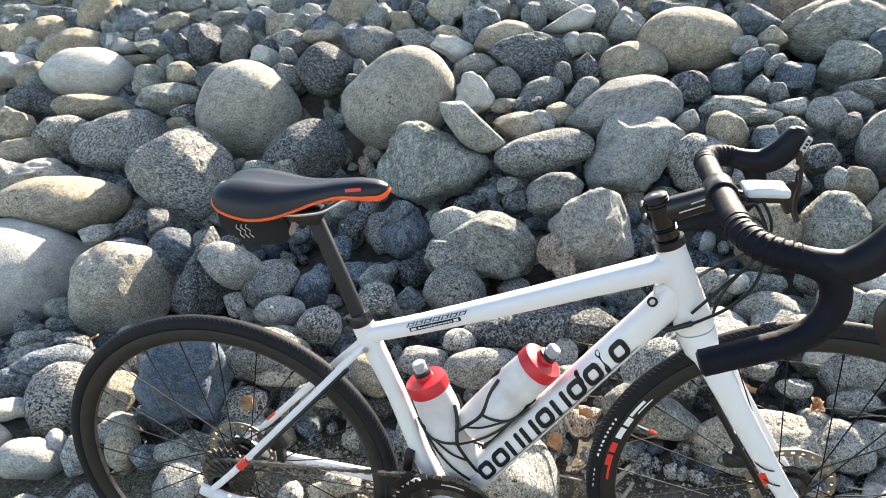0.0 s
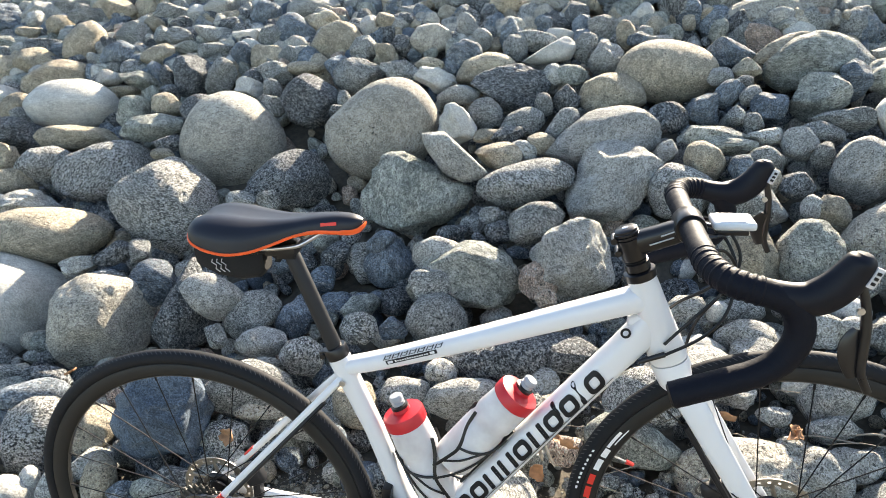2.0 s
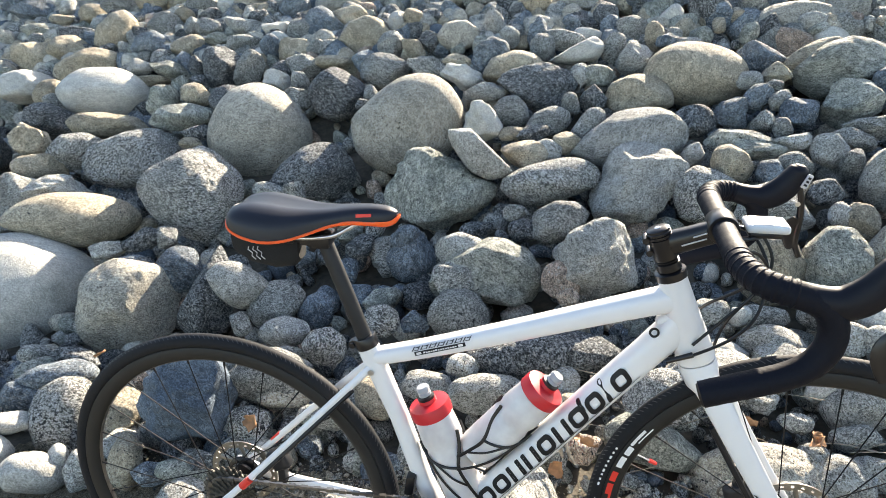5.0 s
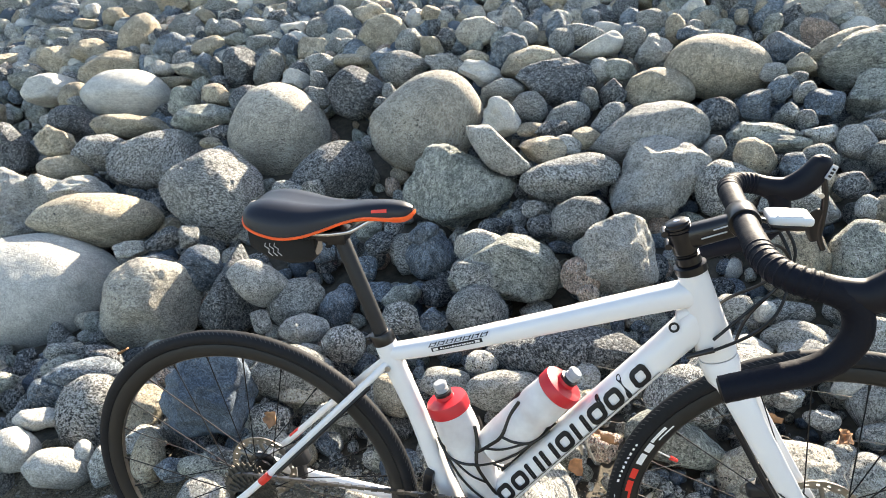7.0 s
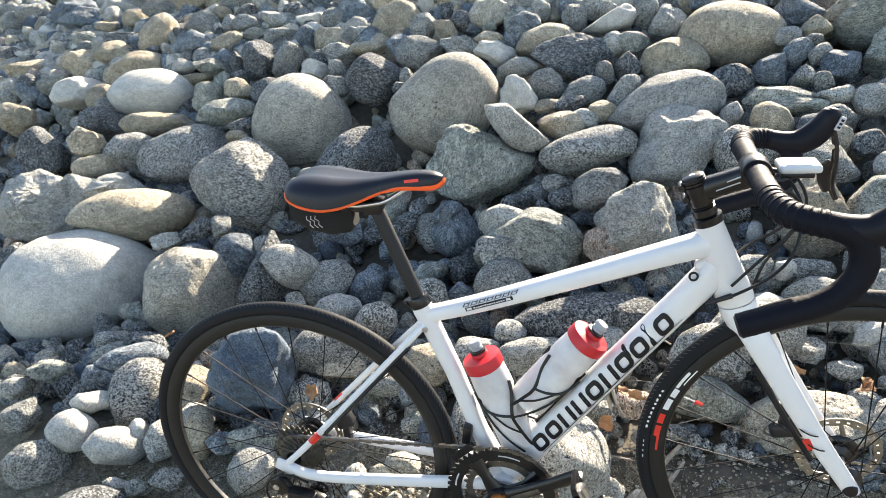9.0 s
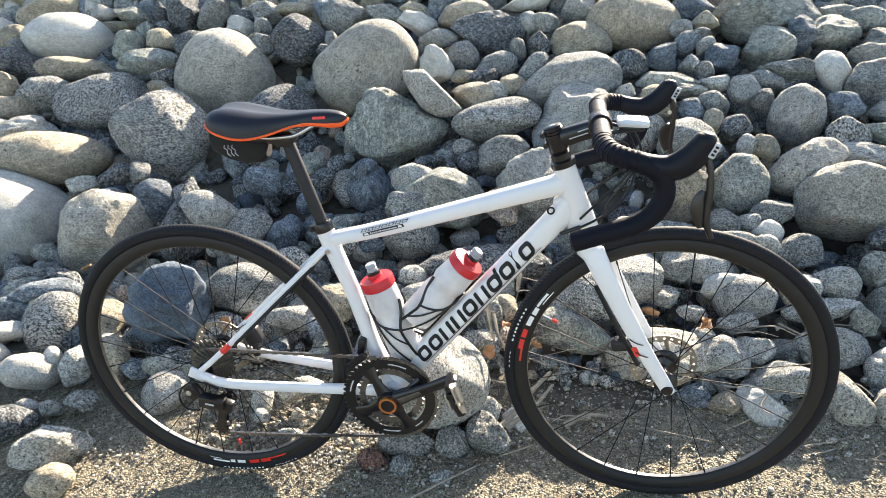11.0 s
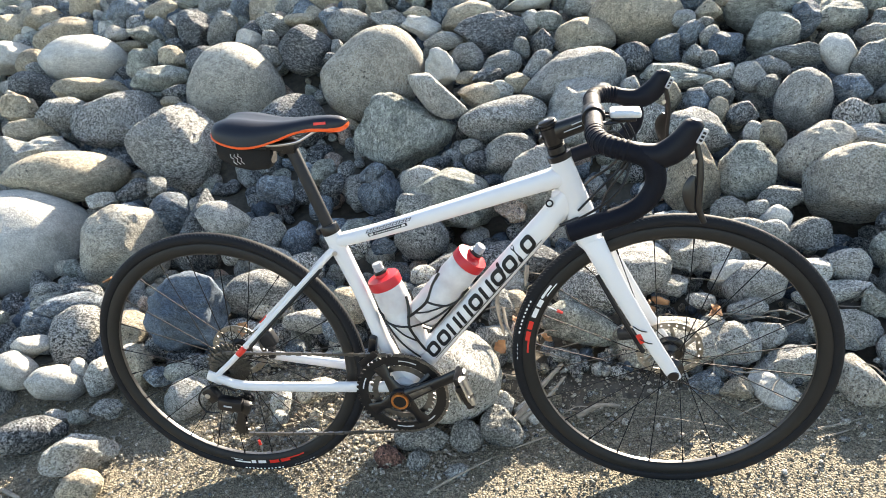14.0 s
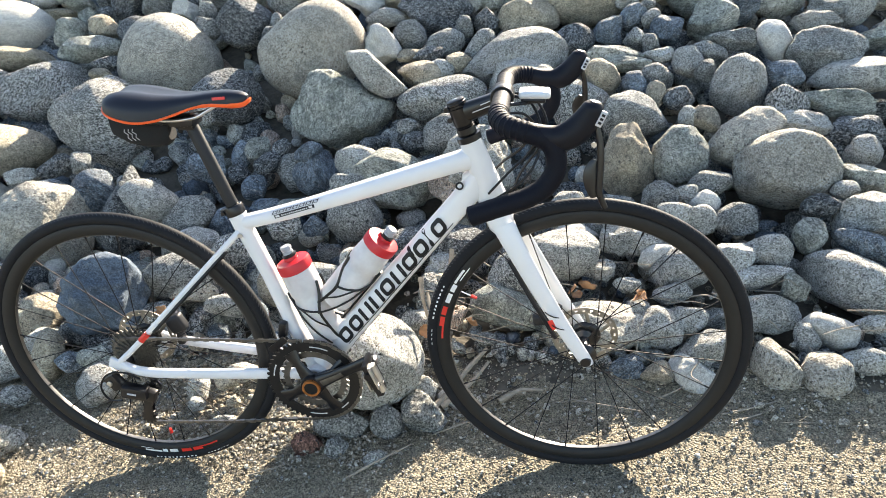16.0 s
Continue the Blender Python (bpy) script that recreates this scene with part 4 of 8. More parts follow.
rock(BLUE, ROUND, (-1.014, 0.520, 0.142), (0.117, 0.054, 0.075), (62, 22, 39), flats=((-159, 1.08), (-63, 0.54), (-61, 0.53), (-2, 0.97), (78, 1.06), (122, 0.65), (151, 0.68)))
rock(GREY, ROUND, (-1.182, 0.604, 0.149), (0.057, 0.037, 0.042), (64, 22, 41))
rock(LIGHT, ROUND, (1.637, 1.581, 0.447), (0.105, 0.122, 0.108), (75, -1, -14), flats=((-121, 0.96), (-71, 0.88), (-14, 0.96), (22, 0.94), (63, 0.92), (107, 0.93), (136, 0.91), (173, 0.93)))
rock(SANDY, ROUND, (1.603, 1.270, 0.337), (0.131, 0.114, 0.116), (71, -3, -14), flats=((-157, 1.08), (-103, 1.00), (-38, 0.53), (-31, 0.58), (23, 1.13), (98, 0.88), (126, 0.64), (152, 0.69)))
rock(SANDY, ROUND, (1.702, 1.100, 0.280), (0.168, 0.138, 0.145), (69, -5, -17), flats=((-152, 0.95), (-113, 0.93), (-74, 0.96), (-36, 0.94), (-6, 0.98), (26, 0.96), (65, 1.00), (105, 0.91), (137, 0.84), (160, 0.89)))
rock(GREEN, ROUND, (1.366, 1.180, 0.313), (0.100, 0.108, 0.099), (70, -2, -10), flats=((-149, 1.10), (-97, 0.97), (-67, 1.00), (0, 1.00), (30, 0.98), (95, 0.94), (137, 0.81), (169, 0.89)))
rock(TAN, BLOCKY, (1.186, 1.164, 0.304), (0.102, 0.136, 0.112), (69, -1, -6), flats=((-158, 1.08), (-100, 0.99), (-75, 0.96), (-22, 1.02), (29, 0.72), (32, 0.72), (94, 0.98), (127, 0.96), (175, 0.96)))
rock(GREY, ROUND, (1.230, 1.424, 0.391), (0.128, 0.095, 0.105), (73, 0, -7), flats=((-155, 1.05), (-94, 0.96), (-43, 1.02), (26, 0.71), (60, 0.80), (117, 0.95), (163, 0.86)))
rock(GREY, ROUND, (1.328, 1.639, 0.469), (0.071, 0.067, 0.066), (76, 1, -8), flats=((-151, 0.86), (-113, 0.84), (-62, 0.97), (-11, 0.94), (45, 0.85), (104, 0.92), (153, 0.91)))
rock(BLUE, ROUND, (1.245, 1.594, 0.460), (0.054, 0.060, 0.054), (75, 1, -7), flats=((-138, 0.70), (-96, 0.90), (5, 0.92), (34, 0.79), (97, 0.96), (158, 0.95)))
rock(TAN, BLOCKY, (1.317, 1.515, 0.441), (0.038, 0.055, 0.041), (75, 1, -7))
rock(TAN, ROUND, (1.119, 1.634, 0.487), (0.077, 0.079, 0.074), (76, 2, -4), flats=((-145, 0.85), (-81, 0.93), (-33, 0.95), (28, 0.79), (61, 0.79), (111, 1.00), (166, 0.95)))
rock(DARK, ROUND, (1.401, 1.501, 0.428), (0.062, 0.048, 0.052), (74, 0, -10), flats=((-139, 0.93), (-81, 0.93), (-15, 0.98), (32, 0.83), (104, 0.88), (164, 0.89)))
rock(LIGHT, ROUND, (1.475, 1.761, 0.505), (0.071, 0.066, 0.065), (77, 0, -11), flats=((-158, 0.86), (-116, 0.87), (-77, 0.99), (7, 0.89), (34, 0.75), (97, 0.96), (151, 0.96)))
rock(GREY, ROUND, (1.566, 1.804, 0.532), (0.074, 0.047, 0.056), (78, 0, -12), flats=((-161, 0.74), (-126, 0.65), (-75, 1.04), (14, 0.77), (50, 0.63), (117, 0.99)))
rock(GREY, BLOCKY, (1.653, 1.892, 0.559), (0.117, 0.051, 0.073), (79, 1, -13), flats=((-147, 0.86), (-123, 0.82), (-68, 0.94), (-9, 0.95), (19, 1.04), (113, 0.63), (133, 0.64)))
rock(PALE, ROUND, (1.828, 1.873, 0.546), (0.078, 0.090, 0.080), (79, 0, -16), flats=((-139, 0.55), (-110, 0.66), (-8, 0.98), (40, 0.80), (86, 0.96), (150, 1.02)))
rock(GREY, BLOCKY, (2.004, 1.767, 0.505), (0.148, 0.115, 0.124), (78, -1, -20), flats=((-160, 0.93), (-130, 0.98), (-52, 0.59), (-34, 0.66), (43, 0.94), (71, 0.89), (113, 0.99), (163, 0.97)))
rock(LIGHT, ANGULAR, (2.027, 1.995, 0.596), (0.107, 0.046, 0.058), (80, 1, -17))
rock(LIGHT, ROUND, (2.078, 1.611, 0.457), (0.175, 0.072, 0.106), (76, -3, -22), flats=((-114, 0.91), (-63, 0.89), (-4, 0.94), (70, 1.03), (119, 0.75), (157, 0.70)))
rock(GREEN, BLOCKY, (1.952, 1.444, 0.404), (0.132, 0.057, 0.072), (74, 5, -21))
rock(SPECKLED, ROUND, (1.786, 1.447, 0.410), (0.078, 0.067, 0.071), (74, -2, -15))
rock(LIGHT, ANGULAR, (1.811, 1.307, 0.366), (0.099, 0.053, 0.063), (72, 5, -19))
rock(DARK, BLOCKY, (1.961, 1.270, 0.352), (0.095, 0.060, 0.067), (72, 1, -21))
rock(LIGHT, ROUND, (1.950, 1.147, 0.319), (0.059, 0.063, 0.059), (71, -5, -20))
rock(BLUE, BLOCKY, (1.817, 1.620, 0.471), (0.073, 0.056, 0.059), (76, -1, -15))
rock(LIGHT, ROUND, (1.428, 1.371, 0.394), (0.044, 0.042, 0.043), (73, -0, -9))
rock(TAN, BLOCKY, (1.482, 1.353, 0.385), (0.061, 0.047, 0.050), (66, 42, -26))
rock(GREEN, ANGULAR, (1.911, 1.030, 0.277), (0.092, 0.044, 0.054), (69, 11, -26))
rock(LIGHT, ROUND, (1.837, 0.955, 0.267), (0.043, 0.030, 0.033), (68, -6, -18))
rock(LIGHT, BLOCKY, (1.902, 0.861, 0.212), (0.118, 0.080, 0.089), (66, 3, -24))
rock(GREY, ROUND, (1.438, 1.010, 0.272), (0.076, 0.047, 0.054), (67, -12, -6))
rock(GREY, BLOCKY, (1.273, 0.948, 0.252), (0.065, 0.057, 0.059), (65, -20, 2))
rock(LIGHT, ROUND, (1.358, 0.948, 0.263), (0.040, 0.032, 0.033), (67, -2, -8))
rock(PALE, ROUND, (1.409, 0.913, 0.249), (0.049, 0.041, 0.043), (66, -3, -9))
rock(LIGHT, BLOCKY, (1.384, 0.833, 0.223), (0.052, 0.050, 0.050), (64, -12, -5))
rock(LIGHT, ROUND, (1.314, 0.851, 0.223), (0.070, 0.051, 0.056), (65, 11, -14))
rock(GREY, BLOCKY, (1.487, 0.843, 0.222), (0.072, 0.053, 0.058), (65, -4, -11))
rock(DARK, ROUND, (1.745, 0.888, 0.242), (0.059, 0.041, 0.045), (64, -24, -8))
rock(LIGHT, ROUND, (1.552, 0.703, 0.179), (0.073, 0.055, 0.060), (62, -8, -14), flats=((-132, 1.09), (-77, 0.85), (-24, 0.89), (21, 0.95), (99, 0.89), (127, 0.80), (172, 0.90)))
rock(GREEN, ROUND, (1.687, 0.768, 0.198), (0.049, 0.058, 0.051), (64, -8, -17), flats=((-150, 0.89), (-77, 0.87), (-39, 0.82), (16, 0.94), (75, 0.94), (115, 0.95), (164, 0.95)))
rock(BLUE, ROUND, (1.827, 0.734, 0.190), (0.092, 0.038, 0.049), (64, 11, -28))
rock(LIGHT, ROUND, (1.793, 0.647, 0.108), (0.154, 0.101, 0.118), (61, -12, -19), flats=((-162, 0.80), (-127, 0.72), (-96, 0.91), (-24, 1.11), (36, 0.52), (52, 0.54), (92, 1.01), (161, 1.11)))
rock(GREEN, ANGULAR, (1.597, 0.569, 0.139), (0.040, 0.046, 0.041), (60, -10, -15), flats=((-119, 0.82), (-71, 0.98), (-5, 0.98), (56, 0.67), (131, 0.94), (166, 0.88)))
rock(LIGHT, ROUND, (1.499, 0.611, 0.145), (0.106, 0.035, 0.047), (60, -14, -7))
rock(LIGHT, BLOCKY, (1.504, 0.506, 0.087), (0.096, 0.057, 0.070), (57, -10, -13), flats=((-162, 0.85), (-104, 0.83), (-44, 1.10), (-5, 0.97), (45, 0.94), (94, 0.98), (141, 0.99)))
rock(PALE, ROUND, (1.660, 0.447, 0.077), (0.070, 0.052, 0.057), (57, -13, -16), flats=((-167, 0.81), (-141, 0.66), (-83, 0.99), (-27, 1.01), (38, 0.63), (62, 0.62), (120, 1.14)))
rock(LIGHT, ROUND, (1.596, 0.424, 0.067), (0.034, 0.049, 0.039), (56, -12, -15), flats=((-162, 0.88), (-101, 0.95), (-51, 0.88), (33, 0.66), (75, 0.80), (155, 1.00)))
rock(SANDY, ROUND, (1.611, 0.306, 0.040), (0.061, 0.061, 0.058), (53, -14, -15), flats=((-167, 0.94), (-104, 0.96), (-69, 0.94), (-7, 0.96), (47, 0.92), (98, 0.95), (151, 0.95)))
rock(SANDY, ROUND, (1.497, 0.333, 0.045), (0.062, 0.074, 0.064), (53, -12, -12), flats=((-140, 0.83), (-96, 0.93), (-27, 1.03), (38, 0.60), (45, 0.57), (109, 1.01), (161, 0.91)))
rock(LIGHT, ANGULAR, (1.340, 0.383, 0.049), (0.092, 0.059, 0.070), (54, -11, -10), flats=((-147, 1.04), (-105, 0.92), (-52, 0.91), (7, 0.94), (83, 0.98), (128, 0.86), (165, 0.87)))
rock(PALE, ANGULAR, (1.296, 0.312, 0.024), (0.066, 0.061, 0.060), (52, -12, -8), flats=((-173, 0.91), (-147, 0.79), (-105, 0.76), (-16, 1.07), (46, 0.40), (55, 0.43), (138, 1.19)))
rock(TAN, BLOCKY, (1.197, 0.298, 0.034), (0.046, 0.036, 0.038), (53, -5, -4))
rock(SANDY, BLOCKY, (1.046, 0.451, 0.065), (0.166, 0.083, 0.112), (55, -6, -3), flats=((-165, 1.02), (-112, 0.95), (-66, 0.89), (-55, 0.87), (-17, 0.93), (18, 0.98), (56, 0.94), (83, 0.97), (103, 1.02), (148, 1.12), (178, 0.99)))
rock(LIGHT, ROUND, (1.215, 0.448, 0.077), (0.071, 0.060, 0.063), (55, 12, -16))
rock(LIGHT, BLOCKY, (1.288, 0.472, 0.088), (0.066, 0.039, 0.046), (57, -5, -6))
rock(LIGHT, ROUND, (1.205, 0.748, 0.191), (0.075, 0.049, 0.055), (63, -2, -5))
rock(PALE, BLOCKY, (1.245, 0.685, 0.177), (0.072, 0.039, 0.046), (60, -20, 4))
rock(LIGHT, ROUND, (1.300, 0.651, 0.146), (0.092, 0.078, 0.081), (60, -8, -10), flats=((-159, 0.93), (-97, 1.01), (-62, 0.83), (-16, 0.90), (37, 0.93), (68, 0.92), (124, 0.84), (145, 0.82)))
rock(LIGHT, ROUND, (0.945, 0.647, 0.200), (0.119, 0.082, 0.094), (61, -2, -2), flats=((-153, 0.86), (-80, 0.91), (-41, 0.87), (-10, 0.92), (21, 1.08), (93, 0.96), (114, 0.88), (150, 0.91)))
rock(LIGHT, BLOCKY, (1.135, 0.762, 0.192), (0.071, 0.053, 0.057), (63, -1, -3))
rock(LIGHT, ANGULAR, (1.054, 0.629, 0.157), (0.057, 0.035, 0.039), (61, -1, -1))
rock(LIGHT, BLOCKY, (0.575, 0.205, 0.029), (0.046, 0.046, 0.046), (51, 6, 11))
rock(LIGHT, ROUND, (0.456, 0.185, 0.140), (0.143, 0.127, 0.128), (53, 5, 12), flats=((-164, 0.92), (-126, 0.91), (-99, 0.96), (-63, 0.98), (-26, 0.99), (7, 0.97), (34, 0.99), (71, 1.01), (100, 0.95), (121, 0.94), (156, 0.98)))
rock(GREY, ANGULAR, (0.598, 0.116, 0.033), (0.060, 0.058, 0.056), (48, 2, 9), flats=((-174, 0.95), (-145, 0.93), (-86, 0.96), (-44, 1.01), (33, 0.61), (50, 0.64), (106, 1.02), (156, 1.08)))
rock(PALE, ANGULAR, (0.658, 0.210, -0.003), (0.042, 0.038, 0.038), (49, 0, 7), flats=((-160, 0.78), (-114, 0.73), (-63, 1.10), (24, 0.61), (65, 0.63), (145, 1.09)))
rock(GREY, ROUND, (0.506, 0.091, 0.016), (0.045, 0.046, 0.043), (48, 4, 11), flats=((-155, 0.99), (-95, 0.96), (-54, 1.02), (10, 0.90), (55, 0.83), (111, 0.92), (166, 0.92)))
rock(GREY, BLOCKY, (0.391, 0.072, 0.023), (0.073, 0.040, 0.047), (50, 11, 16))
rock(GREY, ROUND, (0.392, 0.011, -0.007), (0.032, 0.034, 0.031), (46, 7, 14), flats=((-129, 0.85), (-65, 0.86), (0, 1.00), (58, 0.91), (109, 0.91), (167, 0.91)))
rock(GREY, ROUND, (0.498, -0.012, -0.008), (0.033, 0.023, 0.026), (45, 4, 12), flats=((-164, 0.95), (-80, 0.87), (-32, 0.74), (39, 0.91), (102, 0.90), (147, 0.86)))
rock(RED, ANGULAR, (0.313, 0.020, -0.001), (0.041, 0.031, 0.034), (48, 13, 18))
rock(PINK, ANGULAR, (0.631, 0.452, 0.100), (0.050, 0.043, 0.045), (57, -3, 14))
rock(LIGHT, BLOCKY, (1.264, 0.550, 0.124), (0.057, 0.032, 0.037), (58, -13, -1))
rock(LIGHT, ROUND, (1.139, 0.571, 0.140), (0.042, 0.025, 0.028), (59, -2, -3))
rock(LIGHT, ROUND, (1.165, 0.493, 0.112), (0.035, 0.027, 0.029), (58, -3, -4))
rock(LIGHT, BLOCKY, (1.455, 0.671, 0.170), (0.059, 0.051, 0.053), (62, -6, -11))
rock(LIGHT, ROUND, (1.726, 0.353, 0.050), (0.065, 0.036, 0.042), (55, -13, -16))
rock(LIGHT, BLOCKY, (1.762, 0.454, 0.095), (0.045, 0.026, 0.030), (58, -12, -17))
rock(GREY, ROUND, (0.737, 0.374, 0.078), (0.029, 0.021, 0.023), (55, 3, 7))
rock(DARK, ROUND, (0.805, 0.482, 0.106), (0.050, 0.025, 0.030), (57, 2, 5))
rock(SPECKLED, ROUND, (0.828, 0.584, 0.169), (0.102, 0.082, 0.087), (60, -1, 1), flats=((-158, 0.88), (-112, 0.89), (-65, 0.94), (-17, 0.92), (19, 0.99), (79, 0.98), (113, 0.92), (150, 0.93)))
rock(GREEN, ROUND, (0.798, 0.500, 0.106), (0.118, 0.072, 0.087), (57, -1, 2), flats=((-173, 0.93), (-117, 0.75), (-103, 0.78), (-12, 1.05), (37, 0.59), (57, 0.59), (127, 1.06)))
rock(GREY, BLOCKY, (0.536, 0.419, 0.090), (0.060, 0.051, 0.053), (57, 6, 8))
rock(GREY, ANGULAR, (0.557, 0.536, 0.121), (0.053, 0.071, 0.057), (59, -7, 15))
rock(TAN, ROUND, (0.595, 0.556, 0.139), (0.039, 0.043, 0.040), (60, 5, 6))
rock(PALE, ROUND, (-0.831, 0.188, 0.061), (0.090, 0.058, 0.069), (60, 22, 38), flats=((-151, 0.89), (-102, 0.86), (-39, 1.09), (14, 0.85), (57, 0.94), (105, 0.92), (156, 0.90)))
rock(PALE, ROUND, (-0.779, 0.233, 0.081), (0.027, 0.038, 0.030), (61, 23, 35))
rock(LIGHT, ROUND, (-0.358, 0.173, 0.036), (0.068, 0.066, 0.064), (55, 18, 29), flats=((-170, 0.99), (-132, 1.04), (-69, 0.77), (-33, 0.72), (12, 1.03), (86, 1.00), (117, 0.87), (155, 0.89)))
rock(LIGHT, ANGULAR, (-0.537, -0.075, 0.035), (0.101, 0.057, 0.072), (53, 23, 35), flats=((-151, 1.16), (-95, 0.99), (-50, 0.84), (-26, 0.76), (52, 0.86), (77, 0.95), (142, 0.72), (159, 0.72)))
rock(TAN, ROUND, (-0.464, -0.178, 0.030), (0.055, 0.044, 0.047), (50, 24, 34), flats=((-152, 1.07), (-87, 0.96), (-24, 0.85), (18, 1.00), (77, 0.99), (124, 0.79), (160, 0.81)))
rock(DARK, ROUND, (-0.769, -0.010, 0.030), (0.099, 0.056, 0.071), (56, 25, 38), flats=((-152, 1.10), (-86, 0.94), (-44, 0.68), (-7, 0.91), (62, 1.02), (109, 0.85), (138, 0.75), (160, 0.78)))
rock(GREY, ANGULAR, (-0.593, 0.104, 0.036), (0.047, 0.034, 0.037), (59, 10, 41))
rock(LIGHT, BLOCKY, (-0.746, 0.075, 0.031), (0.034, 0.020, 0.023), (57, 25, 35))
rock(GREEN, ROUND, (-0.668, 0.075, 0.028), (0.034, 0.023, 0.026), (57, 24, 34))
rock(LIGHT, BLOCKY, (-0.040, 0.155, 0.056), (0.031, 0.038, 0.033), (54, 16, 22))
rock(TAN, ROUND, (0.037, 0.175, 0.061), (0.037, 0.024, 0.028), (54, 14, 20))
rock(LIGHT, ROUND, (0.075, 0.066, 0.026), (0.034, 0.012, 0.016), (51, 15, 19))
rock(LIGHT, BLOCKY, (-0.019, 0.099, 0.045), (0.023, 0.020, 0.021), (53, 16, 21))
rock(TAN, ROUND, (0.081, 0.113, 0.046), (0.020, 0.017, 0.018), (52, 14, 19))
rock(SANDY, BLOCKY, (0.072, 0.208, 0.066), (0.049, 0.030, 0.034), (55, 14, 19))
rock(LIGHT, ROUND, (-0.057, 0.460, 0.125), (0.091, 0.041, 0.051), (60, 13, 21))
rock(BLUE, ROUND, (0.037, 0.415, 0.123), (0.035, 0.039, 0.036), (59, 13, 19))
rock(DARK, BLOCKY, (-0.351, 0.273, 0.085), (0.052, 0.035, 0.039), (58, 18, 27))
rock(SANDY, ROUND, (-0.223, 0.522, 0.136), (0.077, 0.038, 0.046), (62, 15, 24))
rock(TAN, BLOCKY, (-3.220, 2.302, 0.694), (0.120, 0.110, 0.113), (84, 14, 47))
rock(DARK, ROUND, (-2.679, 1.923, 0.553), (0.132, 0.148, 0.135), (81, -4, 49))
rock(LIGHT, ANGULAR, (-2.257, 1.468, 0.386), (0.252, 0.186, 0.205), (77, 15, 48), flats=((-160, 0.99), (-99, 1.00), (-60, 0.84), (-31, 0.83), (29, 0.91), (56, 0.79), (56, 0.79), (102, 0.99), (157, 0.86)))
rock(GREY, BLOCKY, (-4.666, 3.890, 1.274), (0.125, 0.100, 0.107), (90, 10, 47))
rock(DARK, ROUND, (-4.192, 3.272, 1.053), (0.114, 0.068, 0.077), (88, 11, 47))
rock(TAN, BLOCKY, (-3.671, 2.980, 0.941), (0.189, 0.063, 0.086), (87, 7, 46))
rock(GREEN, ROUND, (-3.196, 2.675, 0.833), (0.116, 0.078, 0.087), (85, 13, 45))
rock(BLUE, BLOCKY, (-3.863, 3.843, 1.252), (0.168, 0.119, 0.131), (90, 10, 42))
rock(DARK, ANGULAR, (-2.073, 1.049, 0.281), (0.058, 0.076, 0.063), (74, 20, 47))
rock(GREY, BLOCKY, (-1.281, 0.264, 0.077), (0.064, 0.055, 0.058), (63, 17, 48))
rock(GREY, ROUND, (-1.067, 0.116, 0.034), (0.101, 0.073, 0.081), (60, 25, 42), flats=((-166, 0.94), (-73, 0.75), (-37, 0.80), (10, 0.99), (63, 0.97), (104, 0.93), (147, 0.91)))
rock(PALE, ROUND, (-1.008, 0.212, 0.085), (0.073, 0.065, 0.066), (62, 23, 41), flats=((-159, 0.91), (-128, 0.85), (-78, 0.95), (-27, 0.88), (33, 0.85), (55, 0.84), (104, 0.96), (157, 0.94)))
rock(LIGHT, ROUND, (-1.396, 0.363, 0.109), (0.048, 0.038, 0.040), (63, 25, 44))
rock(GREEN, BLOCKY, (-1.321, 0.445, 0.124), (0.069, 0.043, 0.049), (64, 24, 43))
rock(LIGHT, ROUND, (-1.079, 3.476, 1.115), (0.180, 0.076, 0.096), (88, 5, 22))
rock(BLUE, ROUND, (-1.392, 3.428, 1.101), (0.115, 0.088, 0.095), (88, 5, 25))
rock(LIGHT, ROUND, (-1.819, 3.603, 1.168), (0.121, 0.061, 0.073), (89, 5, 28))
rock(GREY, BLOCKY, (-2.175, 3.576, 1.154), (0.144, 0.083, 0.095), (89, 5, 32))
rock(TAN, ROUND, (-2.781, 3.765, 1.224), (0.153, 0.087, 0.102), (89, 5, 36))
rock(LIGHT, ROUND, (-3.488, 3.856, 1.257), (0.161, 0.092, 0.107), (90, 5, 40))
rock(BLUE, BLOCKY, (-4.024, 3.879, 1.265), (0.166, 0.118, 0.130), (90, 5, 44))
rock(GREY, ROUND, (-4.563, 4.006, 1.316), (0.148, 0.099, 0.109), (90, 5, 46))
rock(GREY, BLOCKY, (-0.137, 3.376, 1.081), (0.122, 0.070, 0.081), (87, 4, 11))
rock(TAN, ROUND, (0.227, 3.220, 1.026), (0.100, 0.066, 0.074), (87, 4, 6))
rock(LIGHT, ROUND, (0.487, 3.200, 1.017), (0.113, 0.065, 0.075), (86, 4, 3))
rock(BLUE, BLOCKY, (0.916, 3.190, 1.001), (0.173, 0.094, 0.111), (86, 4, -3))
rock(DARK, ROUND, (1.162, 3.015, 0.950), (0.104, 0.075, 0.081), (85, 3, -6))
rock(SANDY, ROUND, (1.593, 2.950, 0.849), (0.242, 0.111, 0.156), (85, 3, -13), flats=((-139, 0.99), (-98, 0.94), (-57, 1.05), (-2, 0.99), (26, 0.96), (72, 0.96), (104, 0.96), (139, 0.94), (169, 0.92)))
rock(GREY, ANGULAR, (1.381, 3.041, 0.962), (0.074, 0.074, 0.074), (86, 3, -9))
rock(LIGHT, ROUND, (1.808, 2.928, 0.914), (0.097, 0.097, 0.097), (85, 2, -15))
# stands in for a pinkish scrap of plastic, made as a stone
rock(PINK, ANGULAR, (-0.712, 0.529, 0.142), (0.024, 0.034, 0.026), (62, 8, 39))
